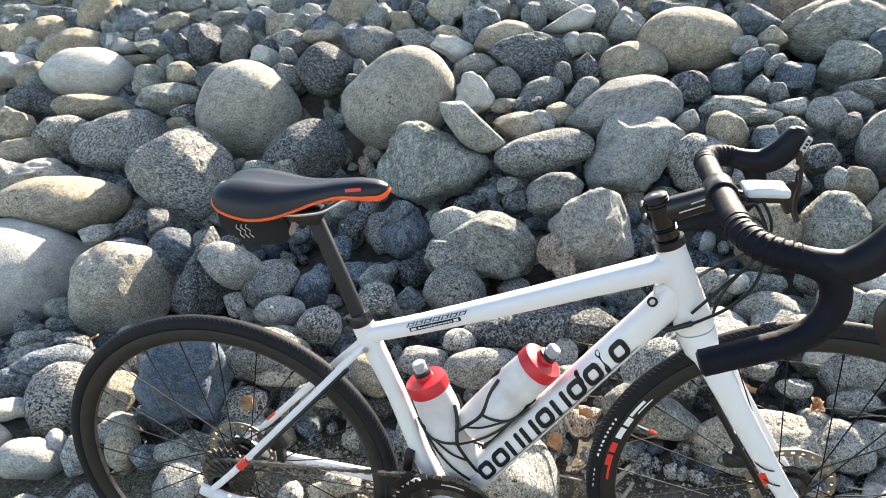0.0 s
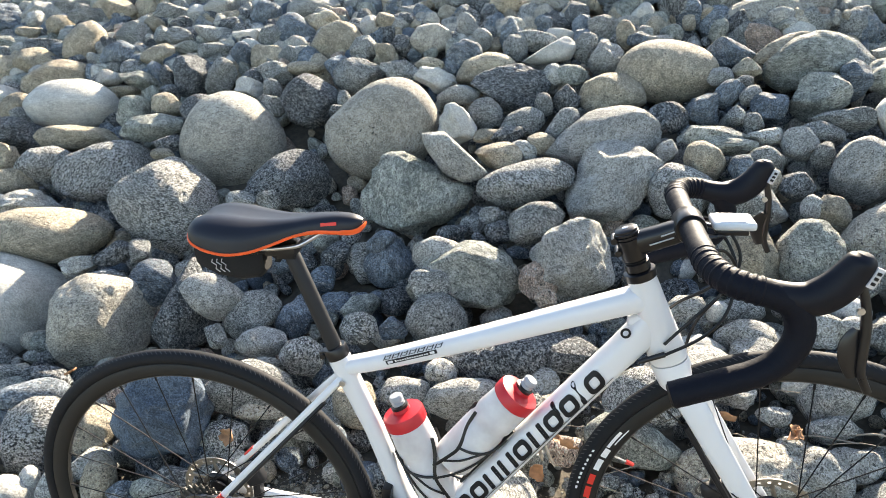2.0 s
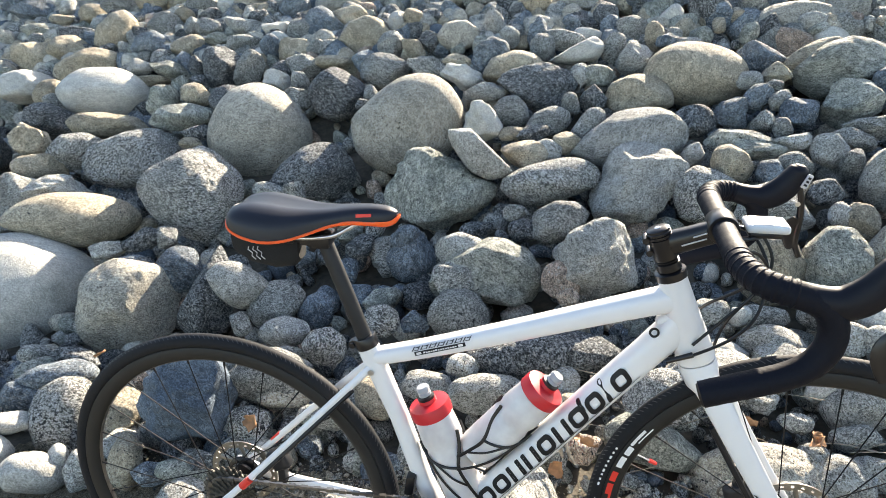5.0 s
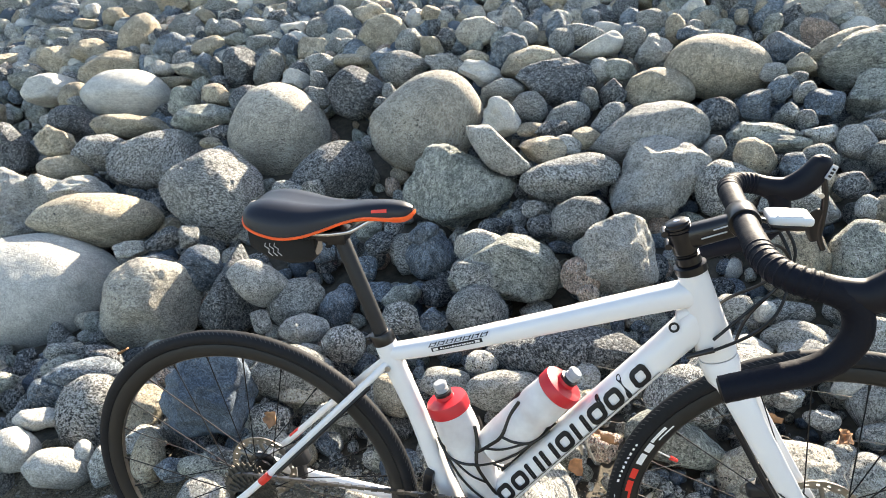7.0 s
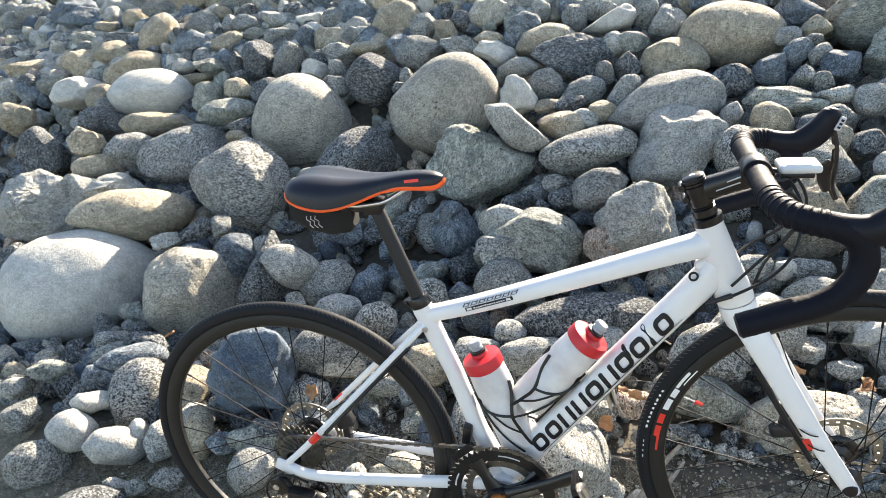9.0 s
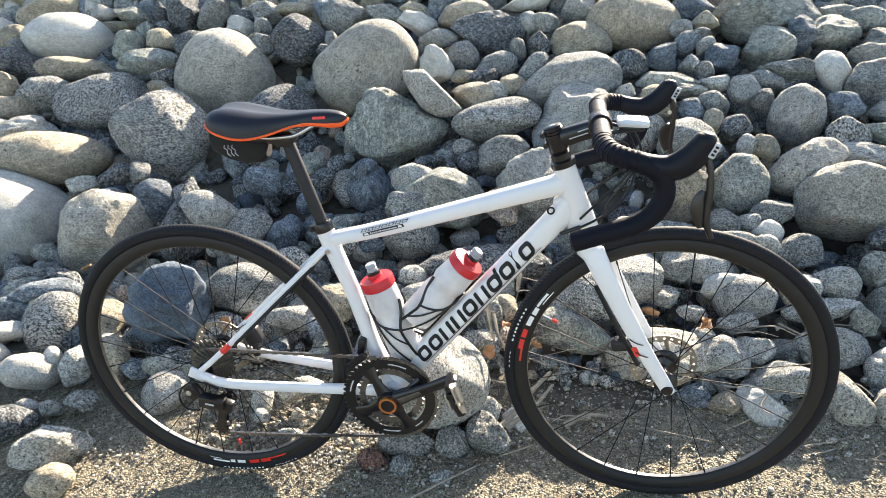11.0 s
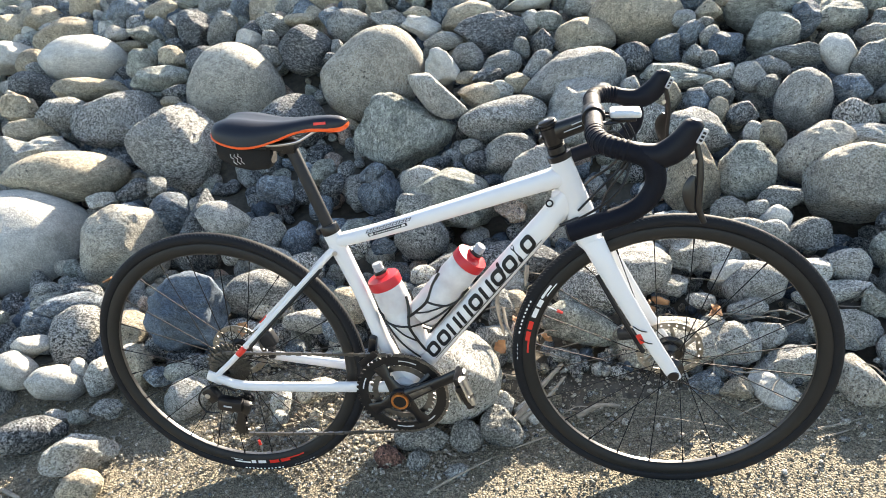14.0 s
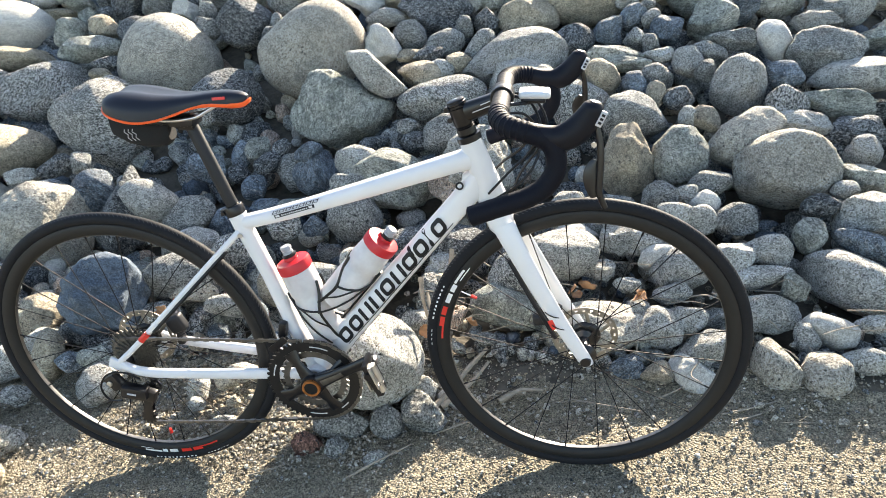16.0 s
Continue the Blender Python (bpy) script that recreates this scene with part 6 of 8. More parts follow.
def build_wheel(name, centre, turn, flanges, marks, label):
    rim_bm = bmesh.new()
    lathe(rim_bm, [(0.3125, -0.0098), (0.3100, -0.0112), (0.3000, -0.0118), (0.2915, -0.0095), (0.2865, -0.0050), (0.2855, 0), (0.2865, 0.0050), (0.2915, 0.0095),
                   (0.3000, 0.0118), (0.3100, 0.0112), (0.3125, 0.0098)], centre, (0, 1, 0), 96, close=True)
    wheel = part(name, turn(rim_bm), RIM, bicycle, label)
    bm = bmesh.new()
    prof = []
    for k in range(16):
        a = k * math.tau / 16
        prof.append((0.3225 + 0.0132 * math.cos(a), 0.0134 * math.sin(a)))
    lathe(bm, prof, centre, (0, 1, 0), 120, close=True)
    tyre = part("tyre", turn(bm), RUBBER, wheel, "black clincher tyre with faint tread")
    # tread: slanted siping on both shoulders, coloured pale for the glint on it
    bm = bmesh.new()
    for k in range(230):
        for s in (-1, 1):
            a = math.tau * (k + 0.25 * s) / 230
            q = []
            for da, f in ((0.0, 0.80), (0.006, 0.80), (0.024, 1.24), (0.017, 1.24)):
                r = 0.3225 + 0.0136 * math.sin(f)
                q.append(bm.verts.new((centre.x + r * math.cos(a + da), s * 0.0138 * math.cos(f), centre.z + r * math.sin(a + da))))
            bm.faces.new(q)
    part("tread", turn(bm), TREAD, tyre, "fine slanted tread", smooth=False)
    # machined brake-track edge inside the rim
    bm = bmesh.new()
    lathe(bm, [(0.2848, -0.0042), (0.2842, 0), (0.2848, 0.0042), (0.2856, 0.0042), (0.2856, -0.0042)], centre, (0, 1, 0), 96, close=True)
    part("rim_edge", turn(bm), DARK_STEEL, wheel, "bare metal inner edge of the rim")
    bm = bmesh.new()
    lathe(bm, [(0.004, -0.062), (0.010, -0.060), (0.011, -0.045), (flanges[2], flanges[0] - 0.003), (flanges[2], flanges[0] + 0.002), (0.013, flanges[0] + 0.008), (0.012, 0),
               (0.013, flanges[1] - 0.008), (flanges[2], flanges[1] - 0.002), (flanges[2], flanges[1] + 0.003), (0.012, 0.045), (0.010, 0.060), (0.004, 0.062)], centre, (0, 1, 0), 28)
    part("hub", turn(bm), ALLOY, wheel, "black alloy hub")
    for i in range(24):
        s = flanges[0] if i % 2 else flanges[1]
        rim_a = math.tau * (i + 0.5) / 24
        hub_a = rim_a + (1 if (i // 2) % 2 else -1) * radians(62)
        p0 = (centre.x + flanges[2] * 0.93 * math.cos(hub_a), s, centre.z + flanges[2] * 0.93 * math.sin(hub_a))
        p1 = (centre.x + 0.287 * math.cos(rim_a), 0.001 * (1 if s > 0 else -1), centre.z + 0.287 * math.sin(rim_a))
        bm = bmesh.new()
        sweep(bm, [p0, p1], 0.00105, 6)
        d = (Vector(p0) - Vector(p1)).normalized()
        sweep(bm, [p1, Vector(p1) + d * 0.013], 0.0019, 6)
        part("spoke", turn(bm), SPOKE, wheel)
    for kind, mat, r0, r1, a0, a1 in marks:
        bm = bmesh.new()
        if kind == "rim":
            arc_strip(bm, centre, r0, r1, a0, a1, -0.0122, -0.0120)
            part("rim_decal", turn(bm), mat, wheel, "red rim marking" if mat is RED_DECAL else "white rim marking", smooth=False)
        elif kind == "bars":
            n = int(abs(a1 - a0) / 1.7)
            for k in range(n):
                b0 = a0 + (a1 - a0) * k / n
                arc_strip(bm, centre, r0 + 0.0026, r1 + 0.0006, b0, b0 + (0.8 if k % 3 else 1.1), -0.0139, -0.0139, 2)
            part("tyre_marking", turn(bm), mat, tyre, "pale plain bars on the sidewall", smooth=False)
    return wheel


def plain_turn(bm):
    return bm


rear_wheel = build_wheel("rear_wheel", REAR, plain_turn, (-0.018, 0.033, 0.025), [
    ("rim", WHITE_DECAL, 0.2985, 0.3005, 256, 262), ("rim", WHITE_DECAL, 0.3035, 0.3085, 258, 266), ("rim", WHITE_DECAL, 0.2985, 0.3075, 266.5, 268.8), ("rim", WHITE_DECAL, 0.2985, 0.3075, 270, 274),
    ("rim", RED_DECAL, 0.2985, 0.3085, 276, 281), ("rim", RED_DECAL, 0.2985, 0.3085, 282, 287), ("rim", RED_DECAL, 0.2985, 0.3025, 287, 296),
    ("bars", WHITE_DECAL, 0.3190, 0.3245, 263, 283), ("bars", WHITE_DECAL, 0.3200, 0.3235, 288, 300)], "black rear wheel with thin black spokes")
front_wheel = build_wheel("front_wheel", FRONT, steered, (-0.033, 0.020, 0.024), [
    ("rim", RED_DECAL, 0.2985, 0.3025, 176, 170), ("rim", RED_DECAL, 0.2985, 0.3085, 170, 165.5), ("rim", RED_DECAL, 0.2985, 0.3085, 164.5, 160.5),
    ("rim", WHITE_DECAL, 0.2985, 0.3080, 158.5, 154), ("rim", WHITE_DECAL, 0.2985, 0.3080, 153, 149.5), ("rim", WHITE_DECAL, 0.3035, 0.3085, 149, 142), ("rim", WHITE_DECAL, 0.2985, 0.3005, 147, 140),
    ("bars", WHITE_DECAL, 0.3190, 0.3245, 166, 150), ("bars", WHITE_DECAL, 0.3200, 0.3235, 178, 170)], "black front wheel with thin black spokes")

bm = bmesh.new()
sweep(bm, [(REAR.x + 0.012, 0, 0.054), (REAR.x + 0.011, 0, 0.078)], 0.0016, 8)
part("valve", bm, STEEL, rear_wheel, "metal tyre valve")
bm = bmesh.new()
sweep(bm, [(REAR.x + 0.011, 0, 0.078), (REAR.x + 0.0105, 0, 0.092)], [0.0038, 0.0028], 8)
part("valve_cap", bm, RED_DECAL, rear_wheel, "red valve cap")


bm = bmesh.new()
a_valve = radians(152.5)
v0, v1, v2 = (FRONT + Vector((r * math.cos(a_valve), 0, r * math.sin(a_valve))) for r in (0.286, 0.262, 0.249))
sweep(bm, [v0, v1], 0.0015, 8)
part("valve", steered(bm), STEEL, front_wheel, "metal tyre valve")
bm = bmesh.new()
sweep(bm, [v1, v2], [0.0040, 0.0030], 8)
part("valve_cap", steered(bm), RED_DECAL, front_wheel, "red valve cap")


def build_rotor(centre, y, radius):
    bm = bmesh.new()
    n, inner, outer = 72, radius - 0.014, radius
    for k in range(n):
        # braking ring with drilled gaps, wavy inner edge
        a0, a1 = math.tau * k / n, math.tau * (k + 1) / n
        wav0, wav1 = inner - 0.002 * math.sin(12 * a0), inner - 0.002 * math.sin(12 * a1)
        bands = ((wav0, wav1, radius - 0.009, radius - 0.009), (radius - 0.005, radius - 0.005, outer, outer)) if k % 3 == 0 else ((wav0, wav1, outer, outer),)
        for b0, b1, c0, c1 in bands:
            q = []
            for yy in (y - 0.0009, y + 0.0009):
                q.append([bm.verts.new((centre.x + r * math.cos(a), yy, centre.z + r * math.sin(a))) for r, a in ((b0, a0), (b1, a1), (c1, a1), (c0, a0))])
            bm.faces.new(q[0])
            bm.faces.new(q[1][::-1])
            for i in range(4):
                bm.faces.new((q[0][i], q[0][(i + 1) % 4], q[1][(i + 1) % 4], q[1][i]))
    for k in range(6):
        a = math.tau * k / 6
        p0 = (centre.x + 0.022 * math.cos(a), y, centre.z + 0.022 * math.sin(a))
        p1 = (centre.x + (inner + 0.002) * math.cos(a + 0.5), y, centre.z + (inner + 0.002) * math.sin(a + 0.5))
        sweep(bm, [p0, p1], [(0.0012, 0.004), (0.0012, 0.004)], 8)
    return bm


for centre, y, radius, wheel, moved in ((FRONT + Vector((0.004, 0, 0)), 0.036, 0.070, front_wheel, steered), (REAR, 0.046, 0.070, rear_wheel, plain_turn)):
    rotor = part("brake_rotor", moved(build_rotor(centre, y, radius)), ROTOR, wheel, "drilled steel brake disc", smooth=False)
    bm = bmesh.new()
    lathe(bm, [(0.0, -0.006), (0.024, -0.006), (0.032, -0.003), (0.034, 0.0), (0.0, 0.002)], centre + Vector((0, y, 0)), (0, 1, 0), 28)
    part("rotor_carrier", moved(bm), ALLOY, rotor, "black disc carrier")

# front calliper on the far fork blade, rear one on the far chain stay
bm = bmesh.new()
block(bm, (0.060, 0.028, 0.027), pose(0.917, 0.036, 0.374, 0, -6, 0), 0.009, 3)
block(bm, (0.024, 0.022, 0.036), pose(0.934, 0.038, 0.388, 0, 24, 0), 0.006)
block(bm, (0.013, 0.012, 0.040), pose(0.912, 0.036, 0.402, 0, 14, 0), 0.004)
lathe(bm, [(0, 0), (0.006, 0), (0.006, 0.012), (0, 0.012)], (0.902, 0.038, 0.425), (0, -1, 0), 12)
calliper = part("front_brake_calliper", steered(bm), CARBON, bicycle, "black disc brake calliper")
bm = bmesh.new()
sweep(bm, curve([(0.900, 0.036, 0.392), (0.885, 0.036, 0.380), (0.880, 0.036, 0.364), (0.892, 0.036, 0.356), (0.905, 0.036, 0.362)], 5), 0.0022, 6)
part("brake_arm", steered(bm), DARK_STEEL, calliper, "steel brake arm")
bm = bmesh.new()
block(bm, (0.040, 0.026, 0.044), pose(0.064, 0.050, 0.366, 0, -20, 0), 0.009, 3)
block(bm, (0.017, 0.018, 0.044), pose(0.066, 0.050, 0.332, 0, 4, 0), 0.005)
part("rear_brake_calliper", bm, CARBON, bicycle, "black disc brake calliper")


# --- seat post, clamp, saddle
POST_WAY = (Vector((0.246, 0, 0.848)) - Vector((0.296, 0, 0.660))).normalized()
bm = bmesh.new()
sweep(bm, [Vector((0.2975, 0, 0.655)), Vector((0.2935, 0, 0.67)), Vector((0.248, 0, 0.841)), Vector((0.246, 0, 0.849))], [0.0128, 0.0128, 0.0128, 0.0105], 24)
seat_post = part("seat_post", bm, CARBON, bicycle, "matt black seat post")
bm = bmesh.new()
lathe(bm, [(0.013, -0.004), (0.0195, -0.004), (0.0200, 0.0), (0.0200, 0.013), (0.0185, 0.016), (0.013, 0.016)], Vector((0.2958, 0, 0.660)), POST_WAY, 28)
block(bm, (0.016, 0.014, 0.014), Matrix.Translation((0.2745, 0, 0.662)) @ Matrix.Rotation(radians(-16), 4, "Y"), 0.003)
lathe(bm, [(0, -0.001), (0.0045, -0.001), (0.0045, 0.004), (0, 0.004)], (0.2725, -0.008, 0.661), (0, -1, 0), 12)
part("seat_clamp", bm, ALLOY, bicycle, "black seat clamp with bolt")
bm = bmesh.new()
block(bm, (0.050, 0.046, 0.018), pose(0.238, 0, 0.854, 0, 3, 0), 0.005)
block(bm, (0.034, 0.030, 0.020), pose(0.242, 0, 0.846, 0, 3, 0), 0.006)
part("saddle_clamp", bm, ALLOY, seat_post, "black saddle clamp")

SADDLE_ROWS = (  # along, half width, crown height, rim height
    (0.101, 0.0220, 0.906, 0.898), (0.107, 0.0440, 0.911, 0.893), (0.120, 0.0610, 0.919, 0.886), (0.143, 0.0690, 0.922, 0.877),
    (0.174, 0.0690, 0.918, 0.869), (0.206, 0.0600, 0.911, 0.868), (0.237, 0.0450, 0.906, 0.873), (0.269, 0.0330, 0.904, 0.881),
    (0.300, 0.0260, 0.905, 0.884), (0.332, 0.0220, 0.905, 0.881), (0.355, 0.0185, 0.902, 0.879), (0.366, 0.0130, 0.898, 0.880),
    (0.372, 0.0060, 0.894, 0.883))


def saddle_curve(rows, steps):
    return [tuple(p) for p in curve([(r[0], r[1], r[2]) for r in rows], steps)], [p[2] for p in curve([(r[0], 0, r[3]) for r in rows], steps)]


def build_saddle():
    tops, rims = saddle_curve(SADDLE_ROWS, 4)
    bm = bmesh.new()
    rings, edge = [], []
    for (x, hw, zt), zr in zip(tops, rims):
        ring = []
        for k in range(17):
            a = math.pi * k / 16
            c = -math.cos(a)
            y = hw * math.copysign(abs(c) ** 0.75, c)
            s = math.sin(a)
            dish = 0.006 * math.exp(-((c / 0.22) ** 2)) * min(1, max(0, (0.29 - x) / 0.1))
            ring.append(Vector((x, y, zr + (zt - zr) * s ** 0.62 - dish)))
        under = [Vector((x, hw * f * 0.9, zr + 0.004 + 0.010 * (1 - f * f) * min(1, hw / 0.03))) for f in (0.9, 0.45, 0, -0.45, -0.9)]
        rings.append(ring + under)
        edge.append((Vector(ring[0]), Vector(ring[16])))
    loft(bm, rings)
    return bm, edge


bm, rim_edge = build_saddle()
saddle = part("saddle", bm, SADDLE, bicycle, "black padded saddle with orange edge")
bm = bmesh.new()
loop = [a for a, b in rim_edge] + [b for a, b in reversed(rim_edge)]
bmesh.ops.recalc_face_normals(bm, faces=bm.faces)
sweep(bm, loop, [(0.0022, 0.0026 + (0.0035 if p.x > 0.343 else 0.0015 if p.x > 0.285 else 0.0)) for p in loop], 8, closed=True)
part("edge_trim", bm, ORANGE, saddle, "bright orange saddle edge")
bm = bmesh.new()
nose = [[Vector((x, hw * math.cos(a), z + h * math.sin(a))) for a in [math.tau * k / 14 for k in range(14)]] for x, hw, z, h in
        ((0.290, 0.018, 0.885, 0.004), (0.314, 0.021, 0.882, 0.006), (0.341, 0.020, 0.879, 0.0078), (0.359, 0.0165, 0.880, 0.0075), (0.369, 0.008, 0.884, 0.005))]
loft(bm, nose)
part("nose_base", bm, ORANGE, saddle, "orange moulded nose underside")
for s in (-1, 1):
    bm = bmesh.new()
    sweep(bm, curve([(0.330, s * 0.010, 0.886), (0.308, s * 0.016, 0.879), (0.276, s * 0.021, 0.864), (0.252, s * 0.022, 0.860), (0.212, s * 0.022, 0.859), (0.168, s * 0.027, 0.867), (0.133, s * 0.032, 0.884)], 5), 0.0037, 10)
    part("saddle_rail", bm, STEEL, saddle, "bare steel saddle rail")
bm = bmesh.new()
bm.faces.new([bm.verts.new(p) for p in ((0.313, -0.0262, 0.893), (0.337, -0.0240, 0.893), (0.337, -0.0230, 0.898), (0.313, -0.0252, 0.898))])
part("saddle_mark", bm, RED_DECAL, saddle, "small red plain marking", smooth=False)

# --- stem, spacers, handlebar
for s0, s1, r, words in ((0.066, 0.080, 0.0235, "black headset cover"), (0.0515, 0.0655, 0.0180, "black spacer ring"), (0.0475, 0.0510, 0.0176, "thin black spacer ring")):
    bm = bmesh.new()
    lathe(bm, [(0, s0), (r * 0.86, s0), (r, s0 + 0.0015), (r * (1.0 if s0 < 0.06 else 0.98), s1 - 0.001), (0, s1)], HEAD_TOP, HEAD_WAY, 28)
    part("headset_spacer", steered(bm), ALLOY, bicycle, words)
STEM_END = Vector((0.844, 0, 0.866))
bm = bmesh.new()
lathe(bm, [(0, 0.003), (0.0165, 0.003), (0.0178, 0.0042), (0.0178, 0.0072), (0.0162, 0.0080), (0.0178, 0.0088), (0.0178, 0.0124), (0.0162, 0.0132), (0.0180, 0.0142), (0.0180, 0.044), (0.0170, 0.047), (0, 0.047)], HEAD_TOP, HEAD_WAY, 28)
loft(bm, tube_sections([HEAD_TOP + HEAD_WAY * 0.026, (0.805, 0, 0.849), (0.834, 0, 0.858), STEM_END], [(0.0155, 0.0185), (0.0150, 0.0170), (0.0165, 0.0165), (0.020, 0.019)], 2.8, 20))
lathe(bm, [(0.012, -0.021), (0.0205, -0.021), (0.0215, -0.019), (0.0215, 0.019), (0.0205, 0.021), (0.012, 0.021)], STEM_END, (0, 1, 0), 28)
for dz in (0.012, 0.032):
    lathe(bm, [(0, -0.012), (0.0048, -0.012), (0.0048, 0.012), (0, 0.012)], HEAD_TOP + HEAD_WAY * dz + Vector((-0.020, 0, -0.004)), (0, 1, 0), 12)
stem = part("stem", steered(bm), ALLOY, bicycle, "black alloy handlebar stem")
bm = bmesh.new()
lathe(bm, [(0, -0.002), (0.014, -0.002), (0.0168, 0.0), (0.0168, 0.003), (0, 0.003)], HEAD_TOP, HEAD_WAY, 28)
top_cap = part("top_cap", steered(bm), ALLOY, stem, "black top cap with a bolt")
bm = bmesh.new()
lathe(bm, [(0.0, -0.0028), (0.0040, -0.0028), (0.0048, -0.0018)], HEAD_TOP, HEAD_WAY, 12)
part("bolt", steered(bm), STEEL, top_cap, "steel bolt")
bm = bmesh.new()
for a, b in (((0.790, -0.0162, 0.842), (0.823, -0.0162, 0.853)), ((0.805, -0.0164, 0.855), (0.830, -0.0166, 0.864))):
    sweep(bm, [a, b], 0.0011, 6)
part("stem_mark", steered(bm), REFLECT, stem, "thin grey lines on the stem")

def barred(bm):
    bmesh.ops.translate(bm, verts=bm.verts, vec=(-0.006, 0, 0.004))
    return steered(bm)


for s in (-1, 1):
    bm = bmesh.new()
    way = curve([(0.850, s * 0.020, 0.863), (0.850, s * 0.060, 0.863), (0.850, s * 0.110, 0.863), (0.853, s * 0.150, 0.862), (0.866, s * 0.181, 0.859), (0.888, s * 0.196, 0.855), (0.912, s * 0.199, 0.848),
                 (0.932, s * 0.199, 0.835), (0.941, s * 0.200, 0.812), (0.938, s * 0.202, 0.788), (0.922, s * 0.204, 0.765), (0.897, s * 0.206, 0.750), (0.866, s * 0.208, 0.740), (0.835, s * 0.210, 0.731), (0.804, s * 0.211, 0.721)], 6)
    radii = []
    for i, p in enumerate(way):
        f = i / (len(way) - 1)
        base = 0.0158 if f < 0.10 else 0.0164
        radii.append(base + 0.0009 * (1 if i % 3 == 0 else 0) * (1 if 0.12 < f < 0.34 else 0.3))
    sweep(bm, way, radii, 20)
    bar = part("handlebar", barred(bm), TAPE, bicycle, "drop handlebar wound with black tape")
    bm = bmesh.new()
    lathe(bm, [(0, -0.003), (0.013, -0.003), (0.0158, 0.0), (0.0150, 0.004), (0, 0.004)], (0.804, s * 0.211, 0.721), (1, 0, 0.3), 20)
    part("bar_plug", barred(bm), ALLOY, bar, "black end plug")
    # tape turns
    for i in range(14, 34, 2):
        p, q = Vector(way[i]), Vector(way[i + 1])
        bm = bmesh.new()
        lathe(bm, [(0.0160, -0.0040), (0.0175, -0.0016), (0.0179, 0.0), (0.0160, 0.0034)], p, q - p, 18)
        part("tape_turn", barred(bm), TAPE, bar)
    # hood and lever
    bm = bmesh.new()
    rows = ((0.898, 0.853, 0.0158), (0.922, 0.8455, 0.0178), (0.944, 0.8420, 0.0205), (0.963, 0.848, 0.0222), (0.979, 0.861, 0.0215), (0.990, 0.877, 0.0190), (0.996, 0.890, 0.0150), (0.998, 0.896, 0.0080))
    hood_way = curve([(x, s * 0.198, z) for x, z, h in rows], 5)
    sizes = [(0.0165 * min(1.0, p.y / 0.0165), p.y) for p in curve([(x, h, 0) for x, z, h in rows], 5)]
    sweep(bm, hood_way, sizes, 20, side=(0, 1, 0))
    hood = part("brake_hood", barred(bm), HOOD, bar, "black rubber brake hood")
    bm = bmesh.new()
    lever_way = curve([(1.000, s * 0.198, 0.858), (1.005, s * 0.200, 0.835), (1.007, s * 0.203, 0.808), (1.006, s * 0.206, 0.780), (1.006, s * 0.209, 0.755), (1.015, s * 0.211, 0.731)], 5)
    sweep(bm, lever_way, [(0.0035 + 0.0025 * math.sin(math.pi * i / 25), 0.0046 + 0.0012 * math.sin(math.pi * i / 25)) for i in range(26)], 12, side=(0, 1, 0))
    lever = part("brake_lever", barred(bm), ALLOY, bar, "glossy black brake lever")
    bm = bmesh.new()
    sweep(bm, curve([(1.000, s * 0.199, 0.806), (0.992, s * 0.204, 0.782), (0.998, s * 0.207, 0.748)], 5), [(0.003, 0.003 + 0.009 * math.sin(math.pi * (i + 1) / 12)) for i in range(11)], 10, side=(0, 1, 0))
    part("shift_paddle", barred(bm), ALLOY, lever, "black shift paddle")
    bm = bmesh.new()
    lathe(bm, [(0, 0), (0.0042, 0), (0.0042, 0.003), (0, 0.003)], (0.996, s * 0.198 - 0.012, 0.834), (0, -1, 0), 12)
    part("pivot_bolt", barred(bm), STEEL, lever, "steel pivot bolt")
    bm = bmesh.new()
    block(bm, (0.024, 0.004, 0.010), pose(1.006, s * 0.197 - 0.0120, 0.872, 0, -62, 14), 0.0015)
    badge = part("hood_badge", barred(bm), REFLECT, bar, "silver badge on the hood")
    bm = bmesh.new()
    for k in range(3):
        block(bm, (0.0036, 0.0012, 0.005), pose(1.006, s * 0.197 - 0.0145, 0.872, 0, -62, 14) @ pose(-0.006 + 0.006 * k, 0, 0), 0)
    part("badge_bars", barred(bm), DECAL, badge, "dark bars")

# cables: bar to head tube, frame and fork
for i, pts in enumerate((
        ((0.858, -0.060, 0.850), (0.885, -0.045, 0.842), (0.905, -0.025, 0.805), (0.890, -0.014, 0.765), (0.850, -0.024, 0.728), (0.812, -0.030, 0.690)),
        ((0.858, 0.060, 0.850), (0.890, 0.040, 0.845), (0.912, 0.010, 0.800), (0.900, -0.020, 0.745), (0.868, -0.036, 0.710), (0.815, -0.034, 0.676), (0.785, -0.030, 0.663)),
        ((0.858, 0.080, 0.850), (0.898, 0.050, 0.848), (0.922, 0.030, 0.805), (0.905, 0.020, 0.760), (0.862, 0.028, 0.690), (0.855, 0.044, 0.600), (0.90, 0.060, 0.470)),
        ((0.858, -0.080, 0.850), (0.878, -0.060, 0.838), (0.890, -0.030, 0.800), (0.872, 0.0, 0.765), (0.838, 0.020, 0.735), (0.815, 0.026, 0.71)))):
    bm = bmesh.new()
    sweep(bm, curve(pts, 7), 0.0024, 8)
    part("cable", steered(bm), CABLE, bicycle, "black cable housing")
bm = bmesh.new()
sweep(bm, [(0.812, -0.033, 0.675), (0.775, -0.029, 0.660)], [0.0045, 0.0035], 10)
part("cable_stop", bm, ALLOY, frame_part, "black cable stop")
bm = bmesh.new()
